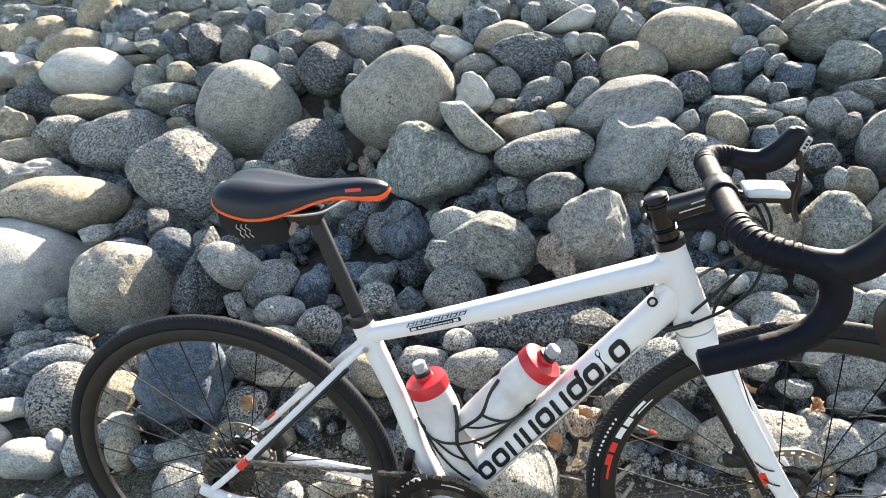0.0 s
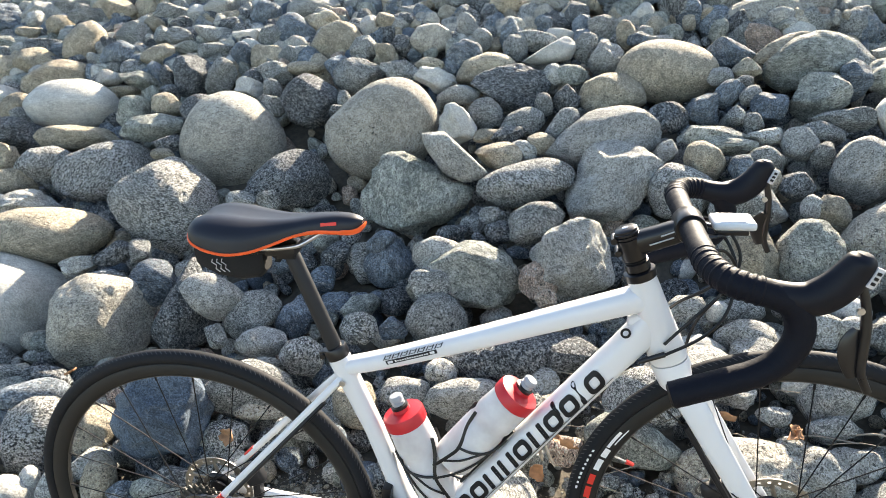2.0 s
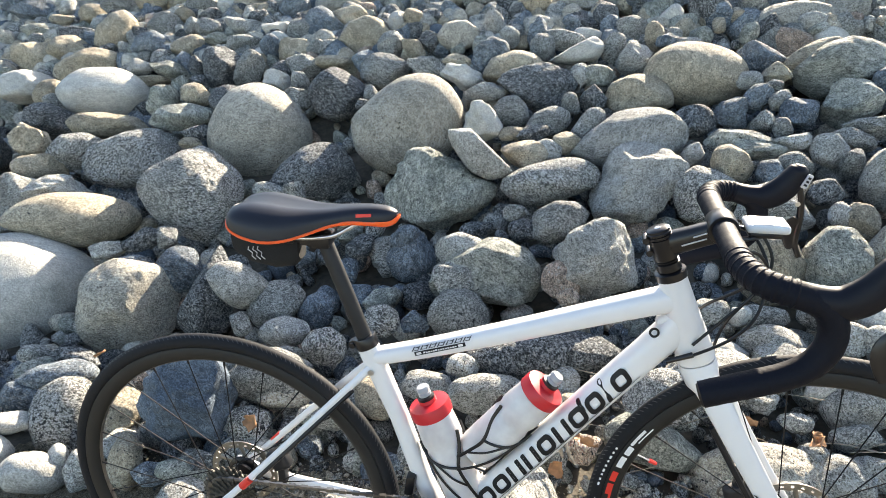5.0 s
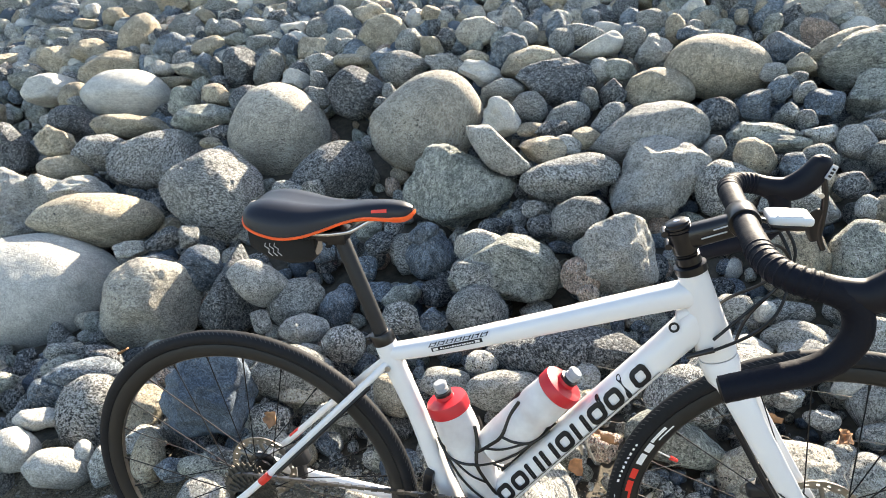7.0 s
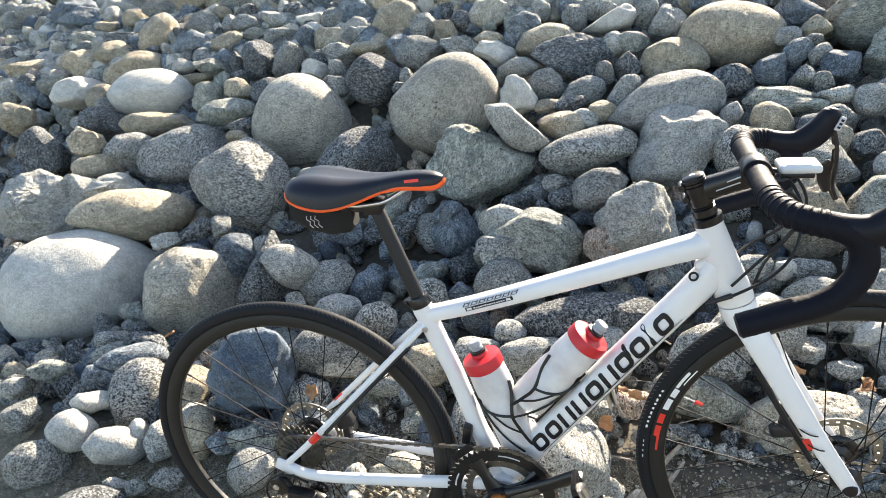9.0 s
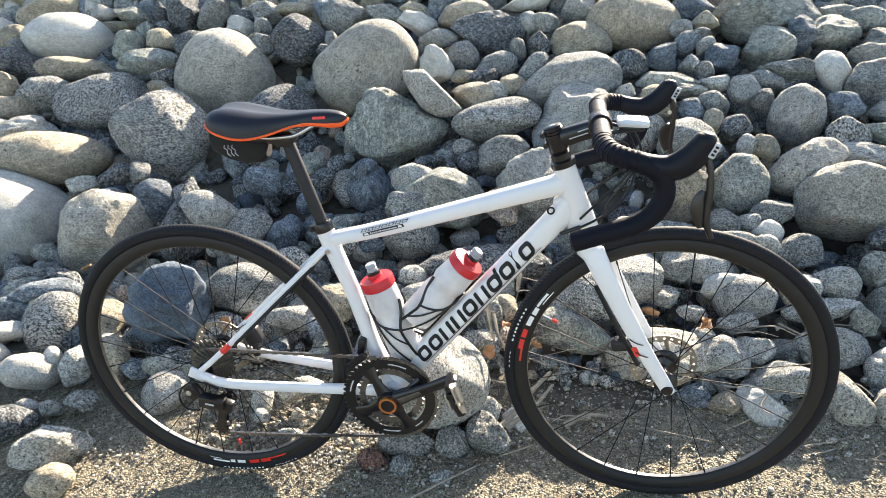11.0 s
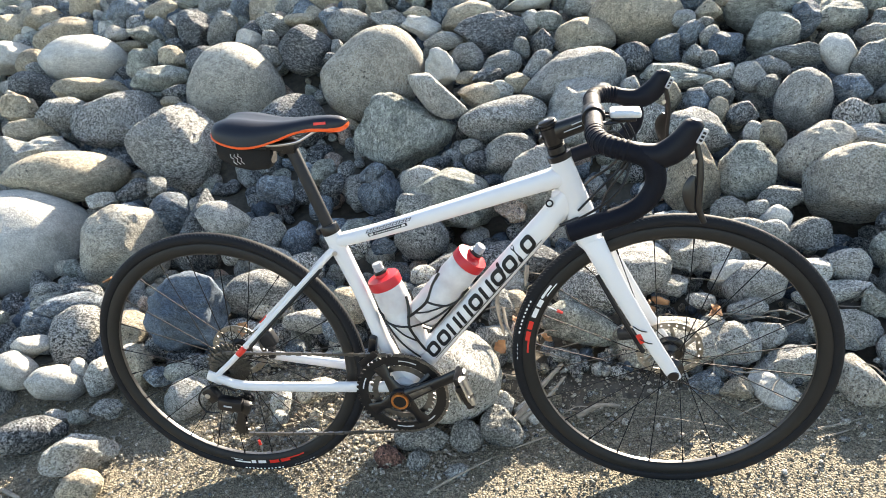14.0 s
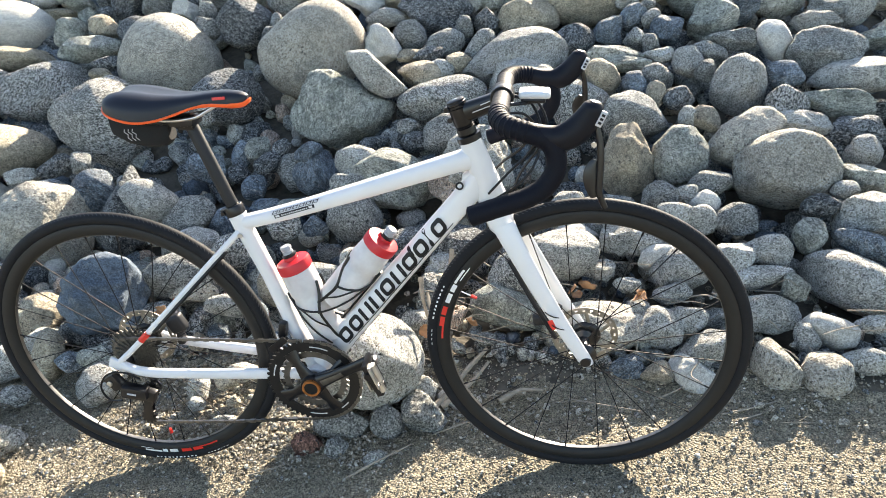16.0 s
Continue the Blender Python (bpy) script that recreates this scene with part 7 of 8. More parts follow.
sweep(bm, curve([(0.020, -0.075, 0.300), (-0.010, -0.082, 0.322), (-0.048, -0.085, 0.318), (-0.072, -0.085, 0.285), (-0.062, -0.086, 0.252), (-0.030, -0.088, 0.250)], 7), 0.0022, 8)
part("cable", bm, CABLE, bicycle, "black cable housing")


# --- drive train
def toothed(bm, centre, y, radius, inner, teeth, thick):
    n = teeth * 4
    q = {}
    for j, yy in enumerate((y - thick / 2, y + thick / 2)):
        for k in range(n):
            a = math.tau * k / n
            r = radius + (0.0030 if k % 4 in (1, 2) else -0.0030)
            q[j, 0, k] = bm.verts.new((centre.x + inner * math.cos(a), yy, centre.z + inner * math.sin(a)))
            q[j, 1, k] = bm.verts.new((centre.x + r * math.cos(a), yy, centre.z + r * math.sin(a)))
    for k in range(n):
        m = (k + 1) % n
        bm.faces.new((q[0, 0, k], q[0, 1, k], q[0, 1, m], q[0, 0, m]))
        bm.faces.new((q[1, 0, k], q[1, 0, m], q[1, 1, m], q[1, 1, k]))
        bm.faces.new((q[0, 1, k], q[1, 1, k], q[1, 1, m], q[0, 1, m]))
        bm.faces.new((q[0, 0, k], q[0, 0, m], q[1, 0, m], q[1, 0, k]))
    return bm


CRANK_WAY = (Vector((0.562, 0, 0.358)) - BB).normalized()
bm = bmesh.new()
lathe(bm, [(0.012, -0.074), (0.024, -0.074), (0.026, -0.070), (0.026, -0.052), (0.012, -0.052)], BB, (0, 1, 0), 28)
sweep(bm, [BB + Vector((0, -0.064, 0)), BB + CRANK_WAY * 0.06 + Vector((0, -0.072, 0)), BB + CRANK_WAY * 0.12 + Vector((0, -0.080, 0)), BB + CRANK_WAY * 0.172 + Vector((0, -0.086, 0))],
      [(0.010, 0.019), (0.0085, 0.0140), (0.0078, 0.0125), (0.0075, 0.0140)], 16, side=(0, 1, 0))
crankset = part("crankset", bm, ALLOY, bicycle, "black crank arm and chainrings")
for k in range(4):
    a = radians(30 + 90 * k)
    bm = bmesh.new()
    d = Vector((math.cos(a), 0, math.sin(a)))
    sweep(bm, [BB + d * 0.016 + Vector((0, -0.060, 0)), BB + d * 0.055 + Vector((0, -0.055, 0)), BB + d * 0.086 + Vector((0, -0.050, 0))], [(0.006, 0.019), (0.005, 0.010), (0.0035, 0.019)], 12, side=(0, 1, 0))
    part("spider_arm", bm, ALLOY, crankset)
part("outer_chainring", toothed(bmesh.new(), BB, -0.050, 0.1035, 0.079, 52, 0.003), BLACK_PAINT, crankset, "black outer chainring", smooth=False)
part("inner_chainring", toothed(bmesh.new(), BB, -0.042, 0.0730, 0.058, 36, 0.003), DARK_STEEL, crankset, "dark inner chainring", smooth=False)
bm = bmesh.new()
lathe(bm, [(0.0150, -0.0800), (0.0198, -0.0800), (0.0205, -0.0740), (0.0150, -0.0740)], BB, (0, 1, 0), 28, close=True)
part("crank_ring", bm, COPPER, crankset, "orange anodised ring")
bm = bmesh.new()
lathe(bm, [(0.0, -0.0785), (0.0150, -0.0785)], BB, (0, 1, 0), 24)
part("axle_plug", bm, BLACK_PAINT, crankset, "dark hollow axle end")
for a0, a1 in ((62, 88), (150, 170), (255, 280), (305, 320)):
    bm = bmesh.new()
    arc_strip(bm, BB, 0.0885, 0.0915, a0, a1, -0.0520, -0.0520)
    part("chainring_marking", bm, REFLECT, crankset, "pale plain marking on the chainring", smooth=False)
bm = bmesh.new()
sweep(bm, [BB + CRANK_WAY * 0.03 + Vector((0, -0.0795, 0)), BB + CRANK_WAY * 0.088 + Vector((0, -0.0845, 0))], [(0.0012, 0.0075), (0.0012, 0.0050)], 10, side=(0, 1, 0))
part("crank_marking", bm, DARK_STEEL, crankset, "grey plain marking on the crank arm")
# far crank arm
bm = bmesh.new()
sweep(bm, [BB + Vector((0, 0.062, 0)), BB - CRANK_WAY * 0.10 + Vector((0, 0.075, 0)), BB - CRANK_WAY * 0.172 + Vector((0, 0.084, 0))], [(0.010, 0.019), (0.0085, 0.0145), (0.008, 0.014)], 14, side=(0, 1, 0))
part("crank_arm", bm, ALLOY, crankset, "black crank arm on the far side")

PEDAL = BB + CRANK_WAY * 0.172


def build_pedal(sign, place):
    bm = bmesh.new()
    sweep(bm, [place + Vector((0, sign * 0.088, 0)), place + Vector((0, sign * 0.150, 0))], 0.0075, 14)
    m = Matrix.Translation(place + Vector((0.004, sign * 0.125, -0.012))) @ Matrix.Rotation(radians(72), 4, "Y")
    block(bm, (0.068, 0.014, 0.013), m @ pose(0, sign * -0.022, 0), 0.004)
    block(bm, (0.060, 0.034, 0.009), m @ pose(0.002, 0, -0.003), 0.004)
    block(bm, (0.016, 0.050, 0.010), m @ pose(-0.032, 0, 0.002), 0.003)
    block(bm, (0.016, 0.034, 0.016), m @ pose(0.036, 0, 0.002), 0.004)
    body = part("pedal", bm, ALLOY, bicycle, "black clip-in pedal hanging down")
    bm = bmesh.new()
    sweep(bm, [place + Vector((0, sign * 0.086, 0)), place + Vector((0, sign * 0.100, 0))], [0.010, 0.0095], 14)
    block(bm, (0.040, 0.046, 0.004), m @ pose(0.0, 0, -0.0090), 0.001)
    sweep(bm, [m @ Vector((-0.026, sign * 0.004, 0.010)), m @ Vector((0.014, sign * 0.004, 0.010))], 0.0085, 14)
    sweep(bm, [m @ Vector((0.018, sign * 0.010, 0.009)), m @ Vector((0.036, sign * 0.010, 0.009))], 0.0075, 14)
    block(bm, (0.050, 0.010, 0.004), m @ pose(-0.004, sign * 0.02, 0.009), 0.001)
    part("pedal_plate", bm, STEEL, body, "worn steel pedal plate")


build_pedal(-1, PEDAL)
build_pedal(1, BB - CRANK_WAY * 0.172)

cassette_radii = (0.023, 0.025, 0.028, 0.031, 0.034, 0.038, 0.042, 0.046, 0.050, 0.054)
bm = bmesh.new()
for i, r in enumerate(cassette_radii):
    toothed(bm, REAR, -0.046 + 0.0037 * i, r, 0.016, max(11, int(r * 500)), 0.0018)
part("cassette", bm, SPROCKET, rear_wheel, "steel sprocket cassette", smooth=False)

# derailleurs
bm = bmesh.new()
block(bm, (0.060, 0.026, 0.030), pose(0.006, -0.084, 0.272, 0, 12, 0), 0.008)
block(bm, (0.030, 0.022, 0.040), pose(-0.038, -0.078, 0.296, 0, -30, 0), 0.007)
block(bm, (0.036, 0.020, 0.030), pose(0.030, -0.076, 0.258, 0, 20, 0), 0.007)
rear_mech = part("rear_derailleur", bm, ALLOY, bicycle, "black rear derailleur")
bm = bmesh.new()
for yy in (-0.056, -0.044):
    sweep(bm, [(0.022, yy, 0.262), (0.004, yy, 0.215), (-0.008, yy, 0.172)], [(0.0012, 0.012), (0.0012, 0.010), (0.0012, 0.013)], 10, side=(0, 1, 0))
part("cage", bm, ALLOY, rear_mech, "black derailleur cage")
for c in (Vector((0.022, 0, 0.254)), Vector((-0.006, 0, 0.174))):
    part("jockey_wheel", toothed(bmesh.new(), c, -0.050, 0.0175, 0.004, 11, 0.006), BLACK_PAINT, rear_mech, "small toothed jockey wheel", smooth=False)
bm = bmesh.new()
block(bm, (0.020, 0.0015, 0.004), pose(0.004, -0.0975, 0.274, 0, 12, 0), 0)
part("derailleur_marking", bm, REFLECT, rear_mech, "pale plain marking", smooth=False)
bm = bmesh.new()
lathe(bm, [(0, 0), (0.0065, 0), (0.0065, 0.002), (0.003, 0.003), (0, 0.003)], (-0.044, -0.0895, 0.298), (0, -1, 0), 14)
part("mounting_bolt", bm, STEEL, rear_mech, "steel mounting bolt")
bm = bmesh.new()
block(bm, (0.018, 0.022, 0.040), pose(0.352, -0.024, 0.392, 0, 12, 0), 0.006)
block(bm, (0.050, 0.003, 0.015), pose(0.345, -0.054, 0.372, 0, -38, 0), 0.0013)
block(bm, (0.052, 0.010, 0.011), pose(0.346, -0.045, 0.366, 0, -38, 0), 0.003)
part("front_derailleur", bm, ALLOY, bicycle, "grey and black front derailleur")


def chain_path():
    """Upper run, round the ring, lower run to the jockey wheels, up to the cassette."""
    pts = []
    ring_r, cog = 0.1045, 0.040
    y_ring, y_cog = -0.050, -0.026
    for k in range(41):
        a = radians(94 - 186 * k / 40)
        pts.append((BB.x + ring_r * math.cos(a), y_ring, BB.z + ring_r * math.sin(a)))
    low = (-0.006, -0.050, 0.174 - 0.0175)
    for k in range(1, 26):
        f = k / 25
        p = pts[40]
        pts.append((p[0] + (low[0] - p[0]) * f, y_ring, p[2] + (low[2] - p[2]) * f - 0.004 * math.sin(math.pi * f)))
    for k in range(1, 9):
        a = radians(-90 - 175 * k / 8)
        pts.append((-0.006 + 0.0175 * math.cos(a), -0.050, 0.174 + 0.0175 * math.sin(a)))
    for k in range(1, 7):
        f = k / 6
        pts.append((-0.004 + 0.043 * f, -0.050 + 0.012 * f, 0.192 + 0.060 * f))
    for k in range(1, 7):
        a = radians(-20 + 120 * k / 6)
        pts.append((0.022 + 0.0175 * math.cos(a), -0.040, 0.254 + 0.0175 * math.sin(a)))
    for k in range(19):
        a = radians(-60 - 210 * k / 18)
        pts.append((REAR.x + cog * math.cos(a), y_cog, REAR.z + cog * math.sin(a)))
    top0, top1 = pts[-1], pts[0]
    for k in range(1, 33):
        f = k / 32
        pts.append(tuple(a + (b - a) * f for a, b in zip(top0, top1)))
    return pts


bm = bmesh.new()
way = [Vector(p) for p in chain_path()]
total, marks = 0.0, [way[0]]
acc = 0.0
for a, b in zip(way, way[1:]):
    seg = (b - a).length
    while acc + seg >= 0.0127:
        f = (0.0127 - acc) / seg
        a = a + (b - a) * f
        marks.append(a)
        seg = (b - a).length
        acc = 0.0
    acc += seg
for i, (a, b) in enumerate(zip(marks, marks[1:])):
    d = b - a
    if d.length < 1e-4:
        continue
    m = Matrix.Translation((a + b) / 2) @ Matrix.Rotation(-math.atan2(d.z, d.x), 4, "Y")
    w = 0.0058 if i % 2 else 0.0034
    block(bm, (0.0125 if i % 2 else 0.0105, w, 0.0072 if i % 2 else 0.0058), m, 0)
part("chain", bm, DARK_STEEL, bicycle, "oiled steel chain", smooth=False)


# --- bottle cages and bottles
def build_cage(base, up, out, label):
    """Black looped cage: up is the bottle's axis, out points from the tube to the bottle."""
    up, out = Vector(up).normalized(), Vector(out).normalized()
    across = Vector((0, 1, 0))
    c = Vector(base) + out * 0.040

    def at(h, a, r=0.0395):
        return c + up * h + (-out * math.cos(a) + across * math.sin(a)) * r
    bm = bmesh.new()
    sweep(bm, [Vector(base) + up * 0.0 + out * 0.003, Vector(base) + up * 0.145 + out * 0.003], [(0.008, 0.003), (0.008, 0.003)], 10)
    for s in (-1, 1):
        # wishbone: an outer prong, an arm to the tube, a lower brace and a strut
        for rows, wide in ((((0.138, 2.75), (0.112, 2.55), (0.076, 2.12), (0.044, 2.18), (0.006, 2.40), (-0.006, 2.62)), 0.0032),
                           (((0.130, 0.38), (0.113, 0.55), (0.096, 1.00), (0.084, 1.60), (0.074, 2.12)), 0.0024),
                           (((0.108, 0.62), (0.066, 1.00), (0.030, 1.45), (-0.004, 1.95)), 0.0022),
                           (((0.092, 1.15), (0.060, 1.66), (0.036, 2.16)), 0.0019)):
            way = curve([at(h, s * turn, 0.0385) for h, turn in rows], 6)
            sweep(bm, way, [(0.0018, wide)] * len(way), 8)
    sweep(bm, curve([at(-0.004, -2.6), at(-0.007, math.pi, 0.036), at(-0.004, 2.6)], 6), 0.003, 8)
    sweep(bm, curve([Vector(base) + up * 0.005 + out * 0.004, c - up * 0.006, at(-0.007, math.pi, 0.036)], 5), [(0.006, 0.003)] * 11, 8)
    return part("bottle_cage", bm, BLACK_PAINT, bicycle, label)


def build_bottle(base, up, label, tall=1.0):
    up = Vector(up).normalized()
    m = BIKE @ Matrix.Translation(base) @ up.to_track_quat("Z", "Y").to_matrix().to_4x4() @ Matrix.Diagonal((1.0, 1.0, tall, 1.0))
    bottle = thing("water_bottle", m, label, "bottle", "bottles in the cages")
    z = (0, 0, 1)
    bm = bmesh.new()
    lathe(bm, [(0.0, 0.0), (0.030, 0.0), (0.0350, 0.004), (0.0365, 0.012), (0.0365, 0.070), (0.0362, 0.100), (0.0340, 0.108), (0.0335, 0.116), (0.0362, 0.124), (0.0365, 0.135), (0.0355, 0.150), (0.0345, 0.166), (0.0335, 0.178), (0.0, 0.178)], (0, 0, 0), z, 40)
    part("bottle_body", bm, MILKY, bottle, "milky translucent plastic body")
    bm = bmesh.new()
    lathe(bm, [(0.0345, 0.174), (0.0362, 0.1755), (0.0362, 0.192), (0.0345, 0.1965), (0.026, 0.199), (0.0160, 0.200), (0.0150, 0.207), (0.0, 0.207)], (0, 0, 0), z, 40)
    lid = part("lid", bm, LID, bottle, "red screw lid")
    bm = bmesh.new()
    lathe(bm, [(0.0150, 0.204), (0.0155, 0.211), (0.0105, 0.213)], (0, 0, 0), z, 24)
    part("lid_seal", bm, BLACK_PAINT, lid, "dark seal ring")
    bm = bmesh.new()
    lathe(bm, [(0.0105, 0.209), (0.0112, 0.214), (0.0112, 0.218), (0.0098, 0.219), (0.0098, 0.222), (0.0116, 0.223), (0.0116, 0.227), (0.0095, 0.230), (0.0, 0.230)], (0, 0, 0), z, 24)
    part("nozzle", bm, NOZZLE, lid, "grey pull nozzle")
    bm = bmesh.new()
    for k in range(7):
        a = radians(-120 + 9 * k)
        lathe_r = 0.0368
        q = []
        for da, h in ((0, 0.062), (radians(6), 0.062), (radians(6), 0.074), (0, 0.074)):
            q.append(bm.verts.new((lathe_r * math.cos(a + da), lathe_r * math.sin(a + da), h)))
        bm.faces.new(q)
    part("bottle_marking", bm, FADED, bottle, "red plain bars", smooth=False)
    return bottle


SEAT_UP = Vector((0.296 - 0.405, 0, 0.660 - 0.277)).normalized()
DOWN_UP = Vector((0.7495 - 0.4585, 0, 0.6588 - 0.338)).normalized()
build_cage((0.407, 0, 0.352), SEAT_UP, (SEAT_UP.z, 0, -SEAT_UP.x), "black bottle cage on the seat tube")
build_cage((0.484, 0, 0.4055), DOWN_UP, (-DOWN_UP.z, 0, DOWN_UP.x), "black bottle cage on the down tube")
build_bottle(Vector((0.4465, 0, 0.359)), SEAT_UP, "milky bottle with red lid in the seat tube cage")
build_bottle(Vector((0.4690, 0, 0.4510)), DOWN_UP, "milky bottle with red lid in the down tube cage", 0.94)

# --- saddle bag, bicycle computer
bag = thing("saddle_bag", BIKE @ pose(0.150, 0, 0.846), "small black saddle bag hung under the saddle", "bag")
bm = bmesh.new()
loft(bm, [[Vector((x, hw * math.copysign(abs(math.cos(a)) ** 0.6, math.cos(a)), zc + hh * math.copysign(abs(math.sin(a)) ** 0.6, math.sin(a)))) for a in [math.tau * k / 24 for k in range(24)]]
          for x, hw, zc, hh in ((-0.053, 0.022, 0.016, 0.016), (-0.048, 0.030, 0.011, 0.023), (-0.02, 0.034, 0.000, 0.029), (0.016, 0.034, -0.009, 0.030), (0.046, 0.026, -0.012, 0.026), (0.056, 0.016, -0.010, 0.018))])
body = part("pouch", bm, BAG, bag, "black nylon pouch")
bm = bmesh.new()
sweep(bm, [(-0.060, 0.0, 0.038), (0.0, -0.0375, 0.020), (0.055, -0.027, 0.008)], [(0.0015, 0.0025)] * 3, 8)
part("zip", bm, CABLE, body, "black zip")
bm = bmesh.new()
for k in range(3):
    x0 = -0.014 + 0.008 * k
    pts = [(x0 - 0.004, -0.0345, 0.004), (x0 - 0.006, -0.0350, -0.001), (x0 + 0.001, -0.0352, -0.006), (x0 - 0.001, -0.0352, -0.012), (x0 + 0.005, -0.0348, -0.018)]
    sweep(bm, pts, 0.0008, 6)
part("reflective_marking", bm, REFLECT, body, "pale zigzag reflective print")
bm = bmesh.new()
sweep(bm, curve([(0.052, -0.020, 0.010), (0.070, -0.018, 0.006), (0.080, -0.012, -0.006), (0.076, -0.010, -0.014)], 5), [(0.0012, 0.005)] * 16, 8)
part("strap", bm, BAG, bag, "black strap to the seat post")

computer = thing("bike_computer", BIKE @ STEER @ pose(0.905, 0, 0.868, 0, 3, 0), "white bicycle computer on a black bar mount", "computer")
bm = bmesh.new()
block(bm, (0.056, 0.046, 0.012), pose(-0.004, 0, 0), 0.0055, 3)
part("case", bm, SHELL, computer, "white plastic case")
bm = bmesh.new()
block(bm, (0.034, 0.036, 0.001), pose(-0.006, 0, 0.0063), 0)
part("screen", bm, NOZZLE, computer, "dull grey screen")
bm = bmesh.new()
block(bm, (0.044, 0.040, 0.009), pose(-0.006, 0, -0.0095), 0.004)
sweep(bm, curve([(-0.060, -0.026, -0.002), (-0.045, -0.030, -0.012), (-0.015, -0.012, -0.014), (0.0, 0, -0.014)], 5), [(0.0045, 0.0035)] * 16, 10)
sweep(bm, curve([(-0.060, 0.026, -0.002), (-0.045, 0.030, -0.012), (-0.015, 0.012, -0.014), (0.0, 0, -0.014)], 5), [(0.0045, 0.0035)] * 16, 10)
part("mount", bm, ALLOY, computer, "black out-front mount")


# ---------------------------------------------------------------- loose stuff on the track
def pebbles():
    """Grit and small stones strewn over the sand and under the wheels."""
    rnd = random.Random(8)
    forms = []
    for i in range(6):
        bm = stone_mesh((1.0, rnd.uniform(0.65, 0.95), rnd.uniform(0.45, 0.8)), ANGULAR if i % 3 else BLOCKY, 700 + i, 1)
        forms.append(([v.co.copy() for v in bm.verts], [tuple(v.index for v in f.verts) for f in bm.faces]))
        bm.free()
    for key, count, small, large, power in ((TAN, 24000, 0.0014, 0.0048, 1.4), (LIGHT, 200, 0.0016, 0.005, 2.4), (GREY, 1800, 0.0016, 0.006, 2.2), (PALE, 30, 0.003, 0.009, 1.8), (SANDY, 6500, 0.0016, 0.0070, 1.6), (DARK, 700, 0.0016, 0.006, 2.0)):
        verts, faces = [], []
        for _ in range(count):
            x, y = rnd.uniform(-1.0, 1.9), rnd.uniform(-0.42, 0.42)
            if rnd.random() < 0.35:
                x, y = rnd.gauss(0.15, 0.22), rnd.gauss(0.12, 0.09)
            r = small + (large - small) * rnd.random() ** (power * 1.8)
            z = bank(x, y) + r * 0.15
            if rnd.random() < (0.02 if key in (DARK, GREY, SANDY) else 0.0):
                x, y, r = rnd.uniform(0.45, 1.7), rnd.uniform(0.14, 0.6), rnd.uniform(0.004, 0.013)
                z = bank(x, y) + r * 0.4 + max(0.0, y - 0.3) * rnd.uniform(0.1, 0.45)
            elif rnd.random() < 0.014:
                x, y, r = rnd.uniform(-0.25, 0.4), rnd.uniform(0.02, 0.35), rnd.uniform(0.004, 0.011)
                z = bank(x, y) + r * 0.4
            m = pose(x, y, z, rnd.uniform(-30, 30), rnd.uniform(-30, 30), rnd.uniform(0, 360)) @ Matrix.Scale(r, 4)
            vs, fs = rnd.choice(forms)
            base = len(verts)
            verts.extend((m @ v)[:] for v in vs)
            faces.extend(tuple(i + base for i in f) for f in fs)
        me = bpy.data.meshes.new("pebbles")
        me.from_pydata(verts, [], faces)
        me.materials.append(ROCK_MATS[key])
        for p in me.polygons:
            p.use_smooth = True
        tagged(new("pebbles", me), LOOKS[key].split(" ")[0] + " grit and pebbles strewn over the sandy track", "pebbles", kind="stuff")


pebbles()


def twig(pts, r, label="dry bare twig lying among the stones"):
    bm = bmesh.new()
    rnd = random.Random(int(abs(pts[0][0] * 1000) + abs(pts[0][1] * 100)))
    way = curve([Vector(p) + Vector((rnd.uniform(-1, 1), rnd.uniform(-1, 1), rnd.uniform(-0.3, 0.6))) * r for p in pts], 5)
    n = len(way)
    sweep(bm, way, [r * (1.15 - 0.7 * i / n) * rnd.uniform(0.85, 1.15) for i in range(n)], 7)
    return tagged(new("twig", mesh_of("twig", bm, BARK)), label, "twig", "twigs by the track")


def leaf(place, turn, size, label="dry orange-brown fallen leaf"):
    rnd = random.Random(int(place[0] * 1000))
    bm = bmesh.new()
    rows = []
    for i in range(7):
        f = i / 6
        w = 0.42 * math.sin(math.pi * min(1, f * 0.95 + 0.05)) ** 0.8 + 0.02
        w *= 1 + 0.25 * math.sin(9 * f + place[0] * 20)
        rows.append([bm.verts.new((size * (f - 0.5), size * w * s, size * (0.18 * s * s + 0.25 * (f - 0.5) ** 2 + 0.04 * rnd.uniform(-1, 1)))) for s in (-1, -0.5, 0, 0.5, 1)])
    for a, b in zip(rows, rows[1:]):
        for k in range(4):
            bm.faces.new((a[k], a[k + 1], b[k + 1], b[k]))
    me = mesh_of("leaf", bm, LEAF)
    ob = new("leaf", me)
    ob.matrix_world = pose(*place, *turn)
    thick = ob.modifiers.new("thickness", "SOLIDIFY")
    thick.thickness = 0.0006
    return tagged(ob, label, "leaf", "fallen leaves")


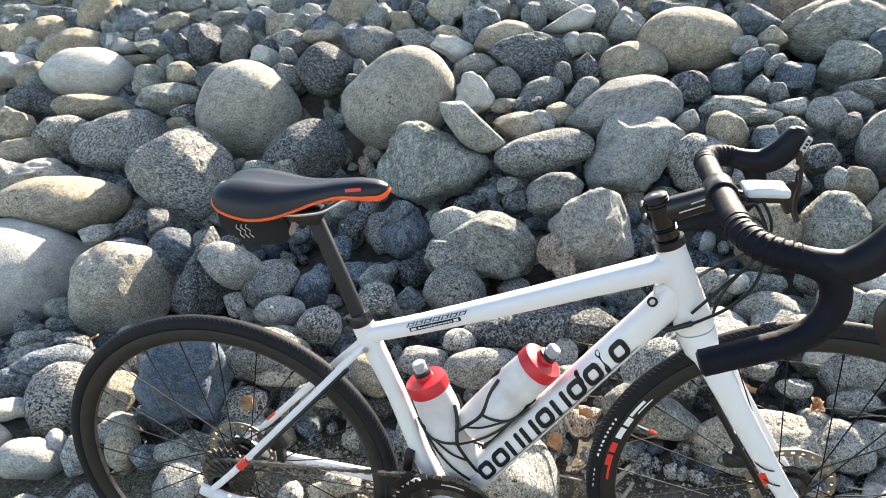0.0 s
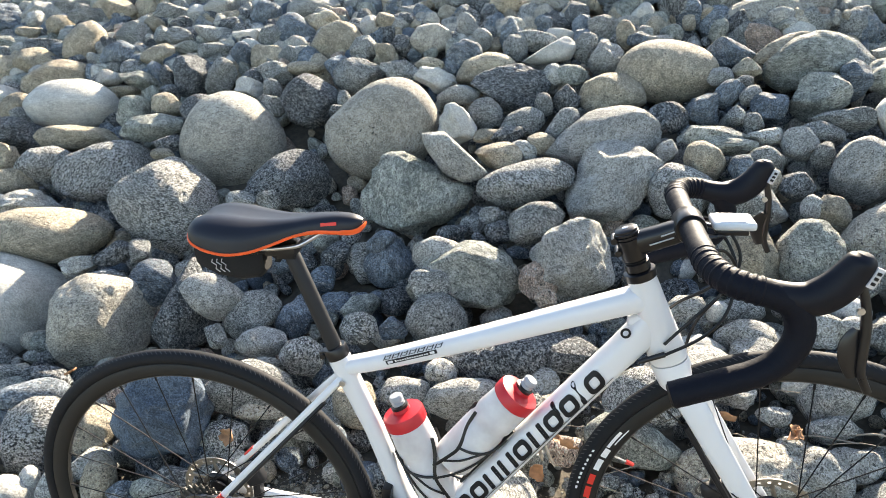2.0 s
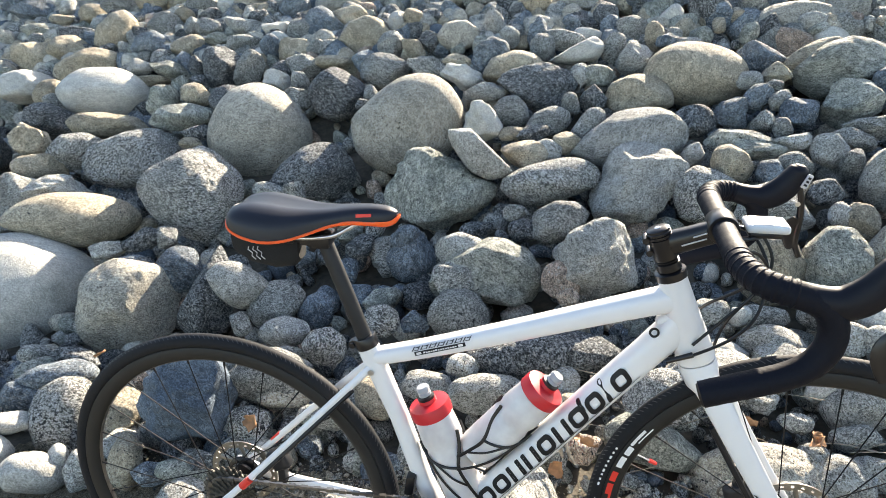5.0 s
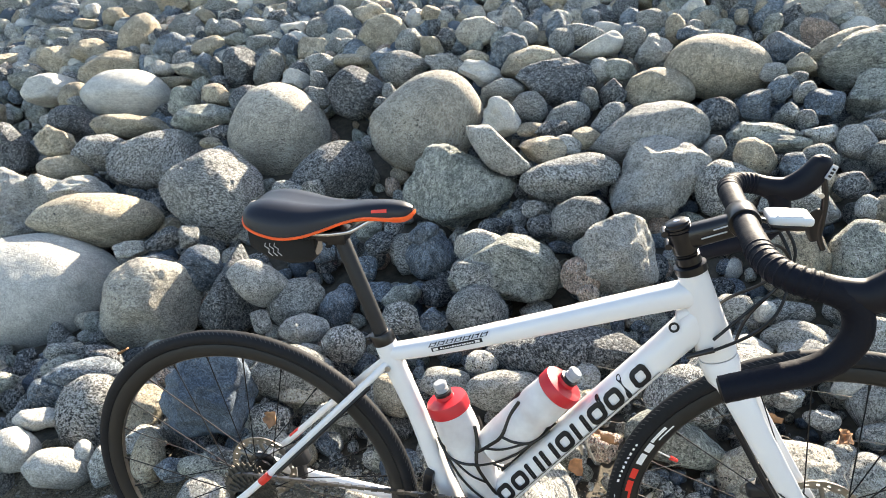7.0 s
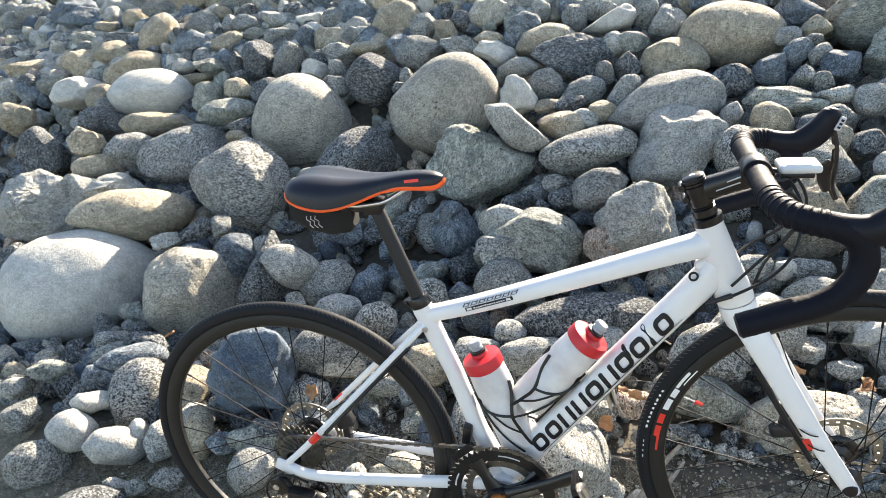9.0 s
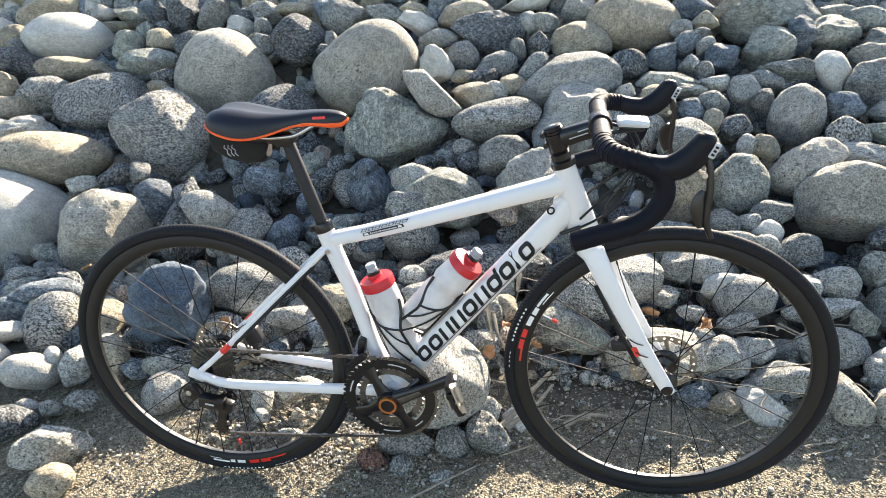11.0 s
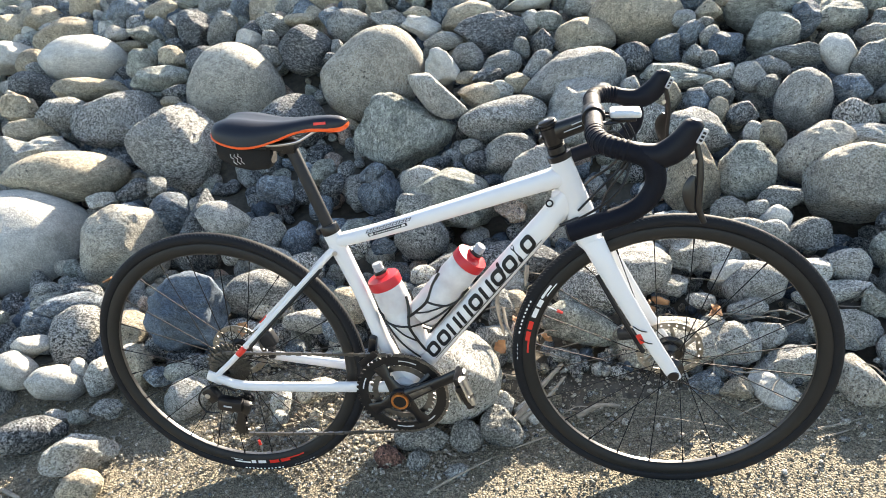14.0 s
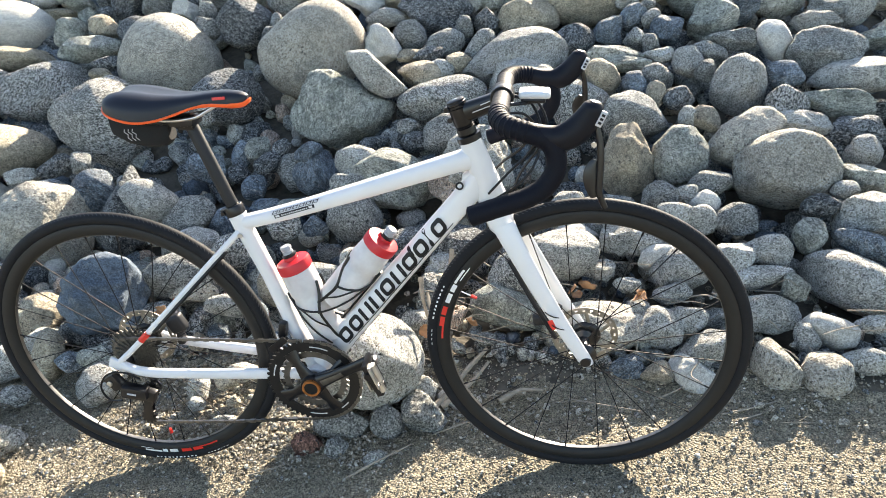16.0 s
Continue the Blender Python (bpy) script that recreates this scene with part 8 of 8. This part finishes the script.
twig([(0.588, 0.120, 0.016), (0.639, 0.180, 0.03), (0.70, 0.269, 0.05), (0.745, 0.333, 0.08)], 0.0095, "grey dead root lying behind the front wheel")
twig([(0.642, 0.164, 0.014), (0.704, 0.240, 0.035), (0.757, 0.303, 0.06)], 0.0075, "grey dead root lying behind the front wheel")
twig([(0.574, 0.360, 0.288), (0.582, 0.330, 0.237), (0.590, 0.310, 0.184)], 0.0065, "grey dead stick standing between the stones")
twig([(0.595, 0.340, 0.249), (0.609, 0.300, 0.222), (0.622, 0.280, 0.197)], 0.0045, "grey dead stick standing between the stones")
twig([(0.652, 0.400, 0.350), (0.652, 0.370, 0.307)], 0.0070, "grey dead stick standing between the stones")
twig([(0.576, 0.200, 0.112), (0.580, 0.240, 0.145), (0.586, 0.260, 0.159)], 0.0035, "grey dead stick standing between the stones")
twig([(-0.807, -0.155, 0.004), (-0.726, -0.194, 0.008), (-0.657, -0.225, 0.004)], 0.0045, "pale dry stick lying on the sand")
twig([(-0.706, -0.188, 0.005), (-0.624, -0.210, 0.006)], 0.0065, "short brown piece of bark on the sand")
twig([(0.793, 0.182, 0.012), (0.841, 0.214, 0.022), (0.905, 0.229, 0.02)], 0.0080, "short piece of weathered driftwood on the sand")
twig([(1.338, 0.182, 0.004), (1.418, 0.208, 0.008), (1.493, 0.239, 0.012)], 0.0026)
twig([(1.366, 0.163, 0.003), (1.427, 0.191, 0.006), (1.463, 0.213, 0.008)], 0.0022)
twig([(1.316, 0.197, 0.004), (1.372, 0.232, 0.008)], 0.0020)
twig([(0.446, -0.088, 0.003), (0.512, -0.028, 0.006), (0.583, 0.025, 0.012)], 0.0030, "pale dry stick lying on the sand")
twig([(1.138, 0.30, 0.05), (1.16, 0.426, 0.09), (1.179, 0.48, 0.11)], 0.0022)
twig([(1.285, 0.533, 0.12), (1.35, 0.52, 0.14), (1.411, 0.506, 0.12)], 0.0028)
twig([(1.375, 0.549, 0.13), (1.497, 0.453, 0.11), (1.515, 0.414, 0.10)], 0.0028)
twig([(0.709, 0.117, 0.006), (0.67, 0.09, 0.009), (0.631, 0.068, 0.004)], 0.0025)
twig([(0.202, -0.094, 0.002), (0.276, -0.060, 0.004)], 0.0018)
twig([(1.495, 0.167, 0.002), (1.554, 0.170, 0.004)], 0.0018)
for k, (x, y, z) in enumerate(((0.996, 0.52, 0.135), (1.167, 0.50, 0.15), (0.644, 0.345, 0.20), (0.981, 0.46, 0.19), (1.165, 0.47, 0.16), (-0.231, 0.36, 0.16), (0.612, 0.42, 0.16), (0.70, 0.36, 0.14), (1.02, 0.54, 0.15), (-0.72, 0.42, 0.30), (0.58, 0.33, 0.13))):
    leaf((x, y, z), (25 + 17 * (k % 3), -20 + 23 * (k % 4), 67 * k), 0.034 + 0.009 * (k % 3))
for k in range(46):
    rnd = random.Random(300 + k)
    x, y = rnd.uniform(0.5, 1.75), rnd.uniform(0.16, 0.62)
    a, n = rnd.uniform(0, math.tau), rnd.uniform(0.03, 0.10)
    z = max(0.003, 0.03 + 0.33 * y - rnd.uniform(0.03, 0.09)) if y > 0.25 else bank(x, y) + 0.004
    twig([(x, y, z), (x + n * math.cos(a), y + 0.6 * n * math.sin(a), z + rnd.uniform(-0.01, 0.02)), (x + 2 * n * math.cos(a + 0.3), y + 1.2 * n * math.sin(a + 0.3), z + rnd.uniform(-0.01, 0.015))], rnd.uniform(0.0009, 0.0022))
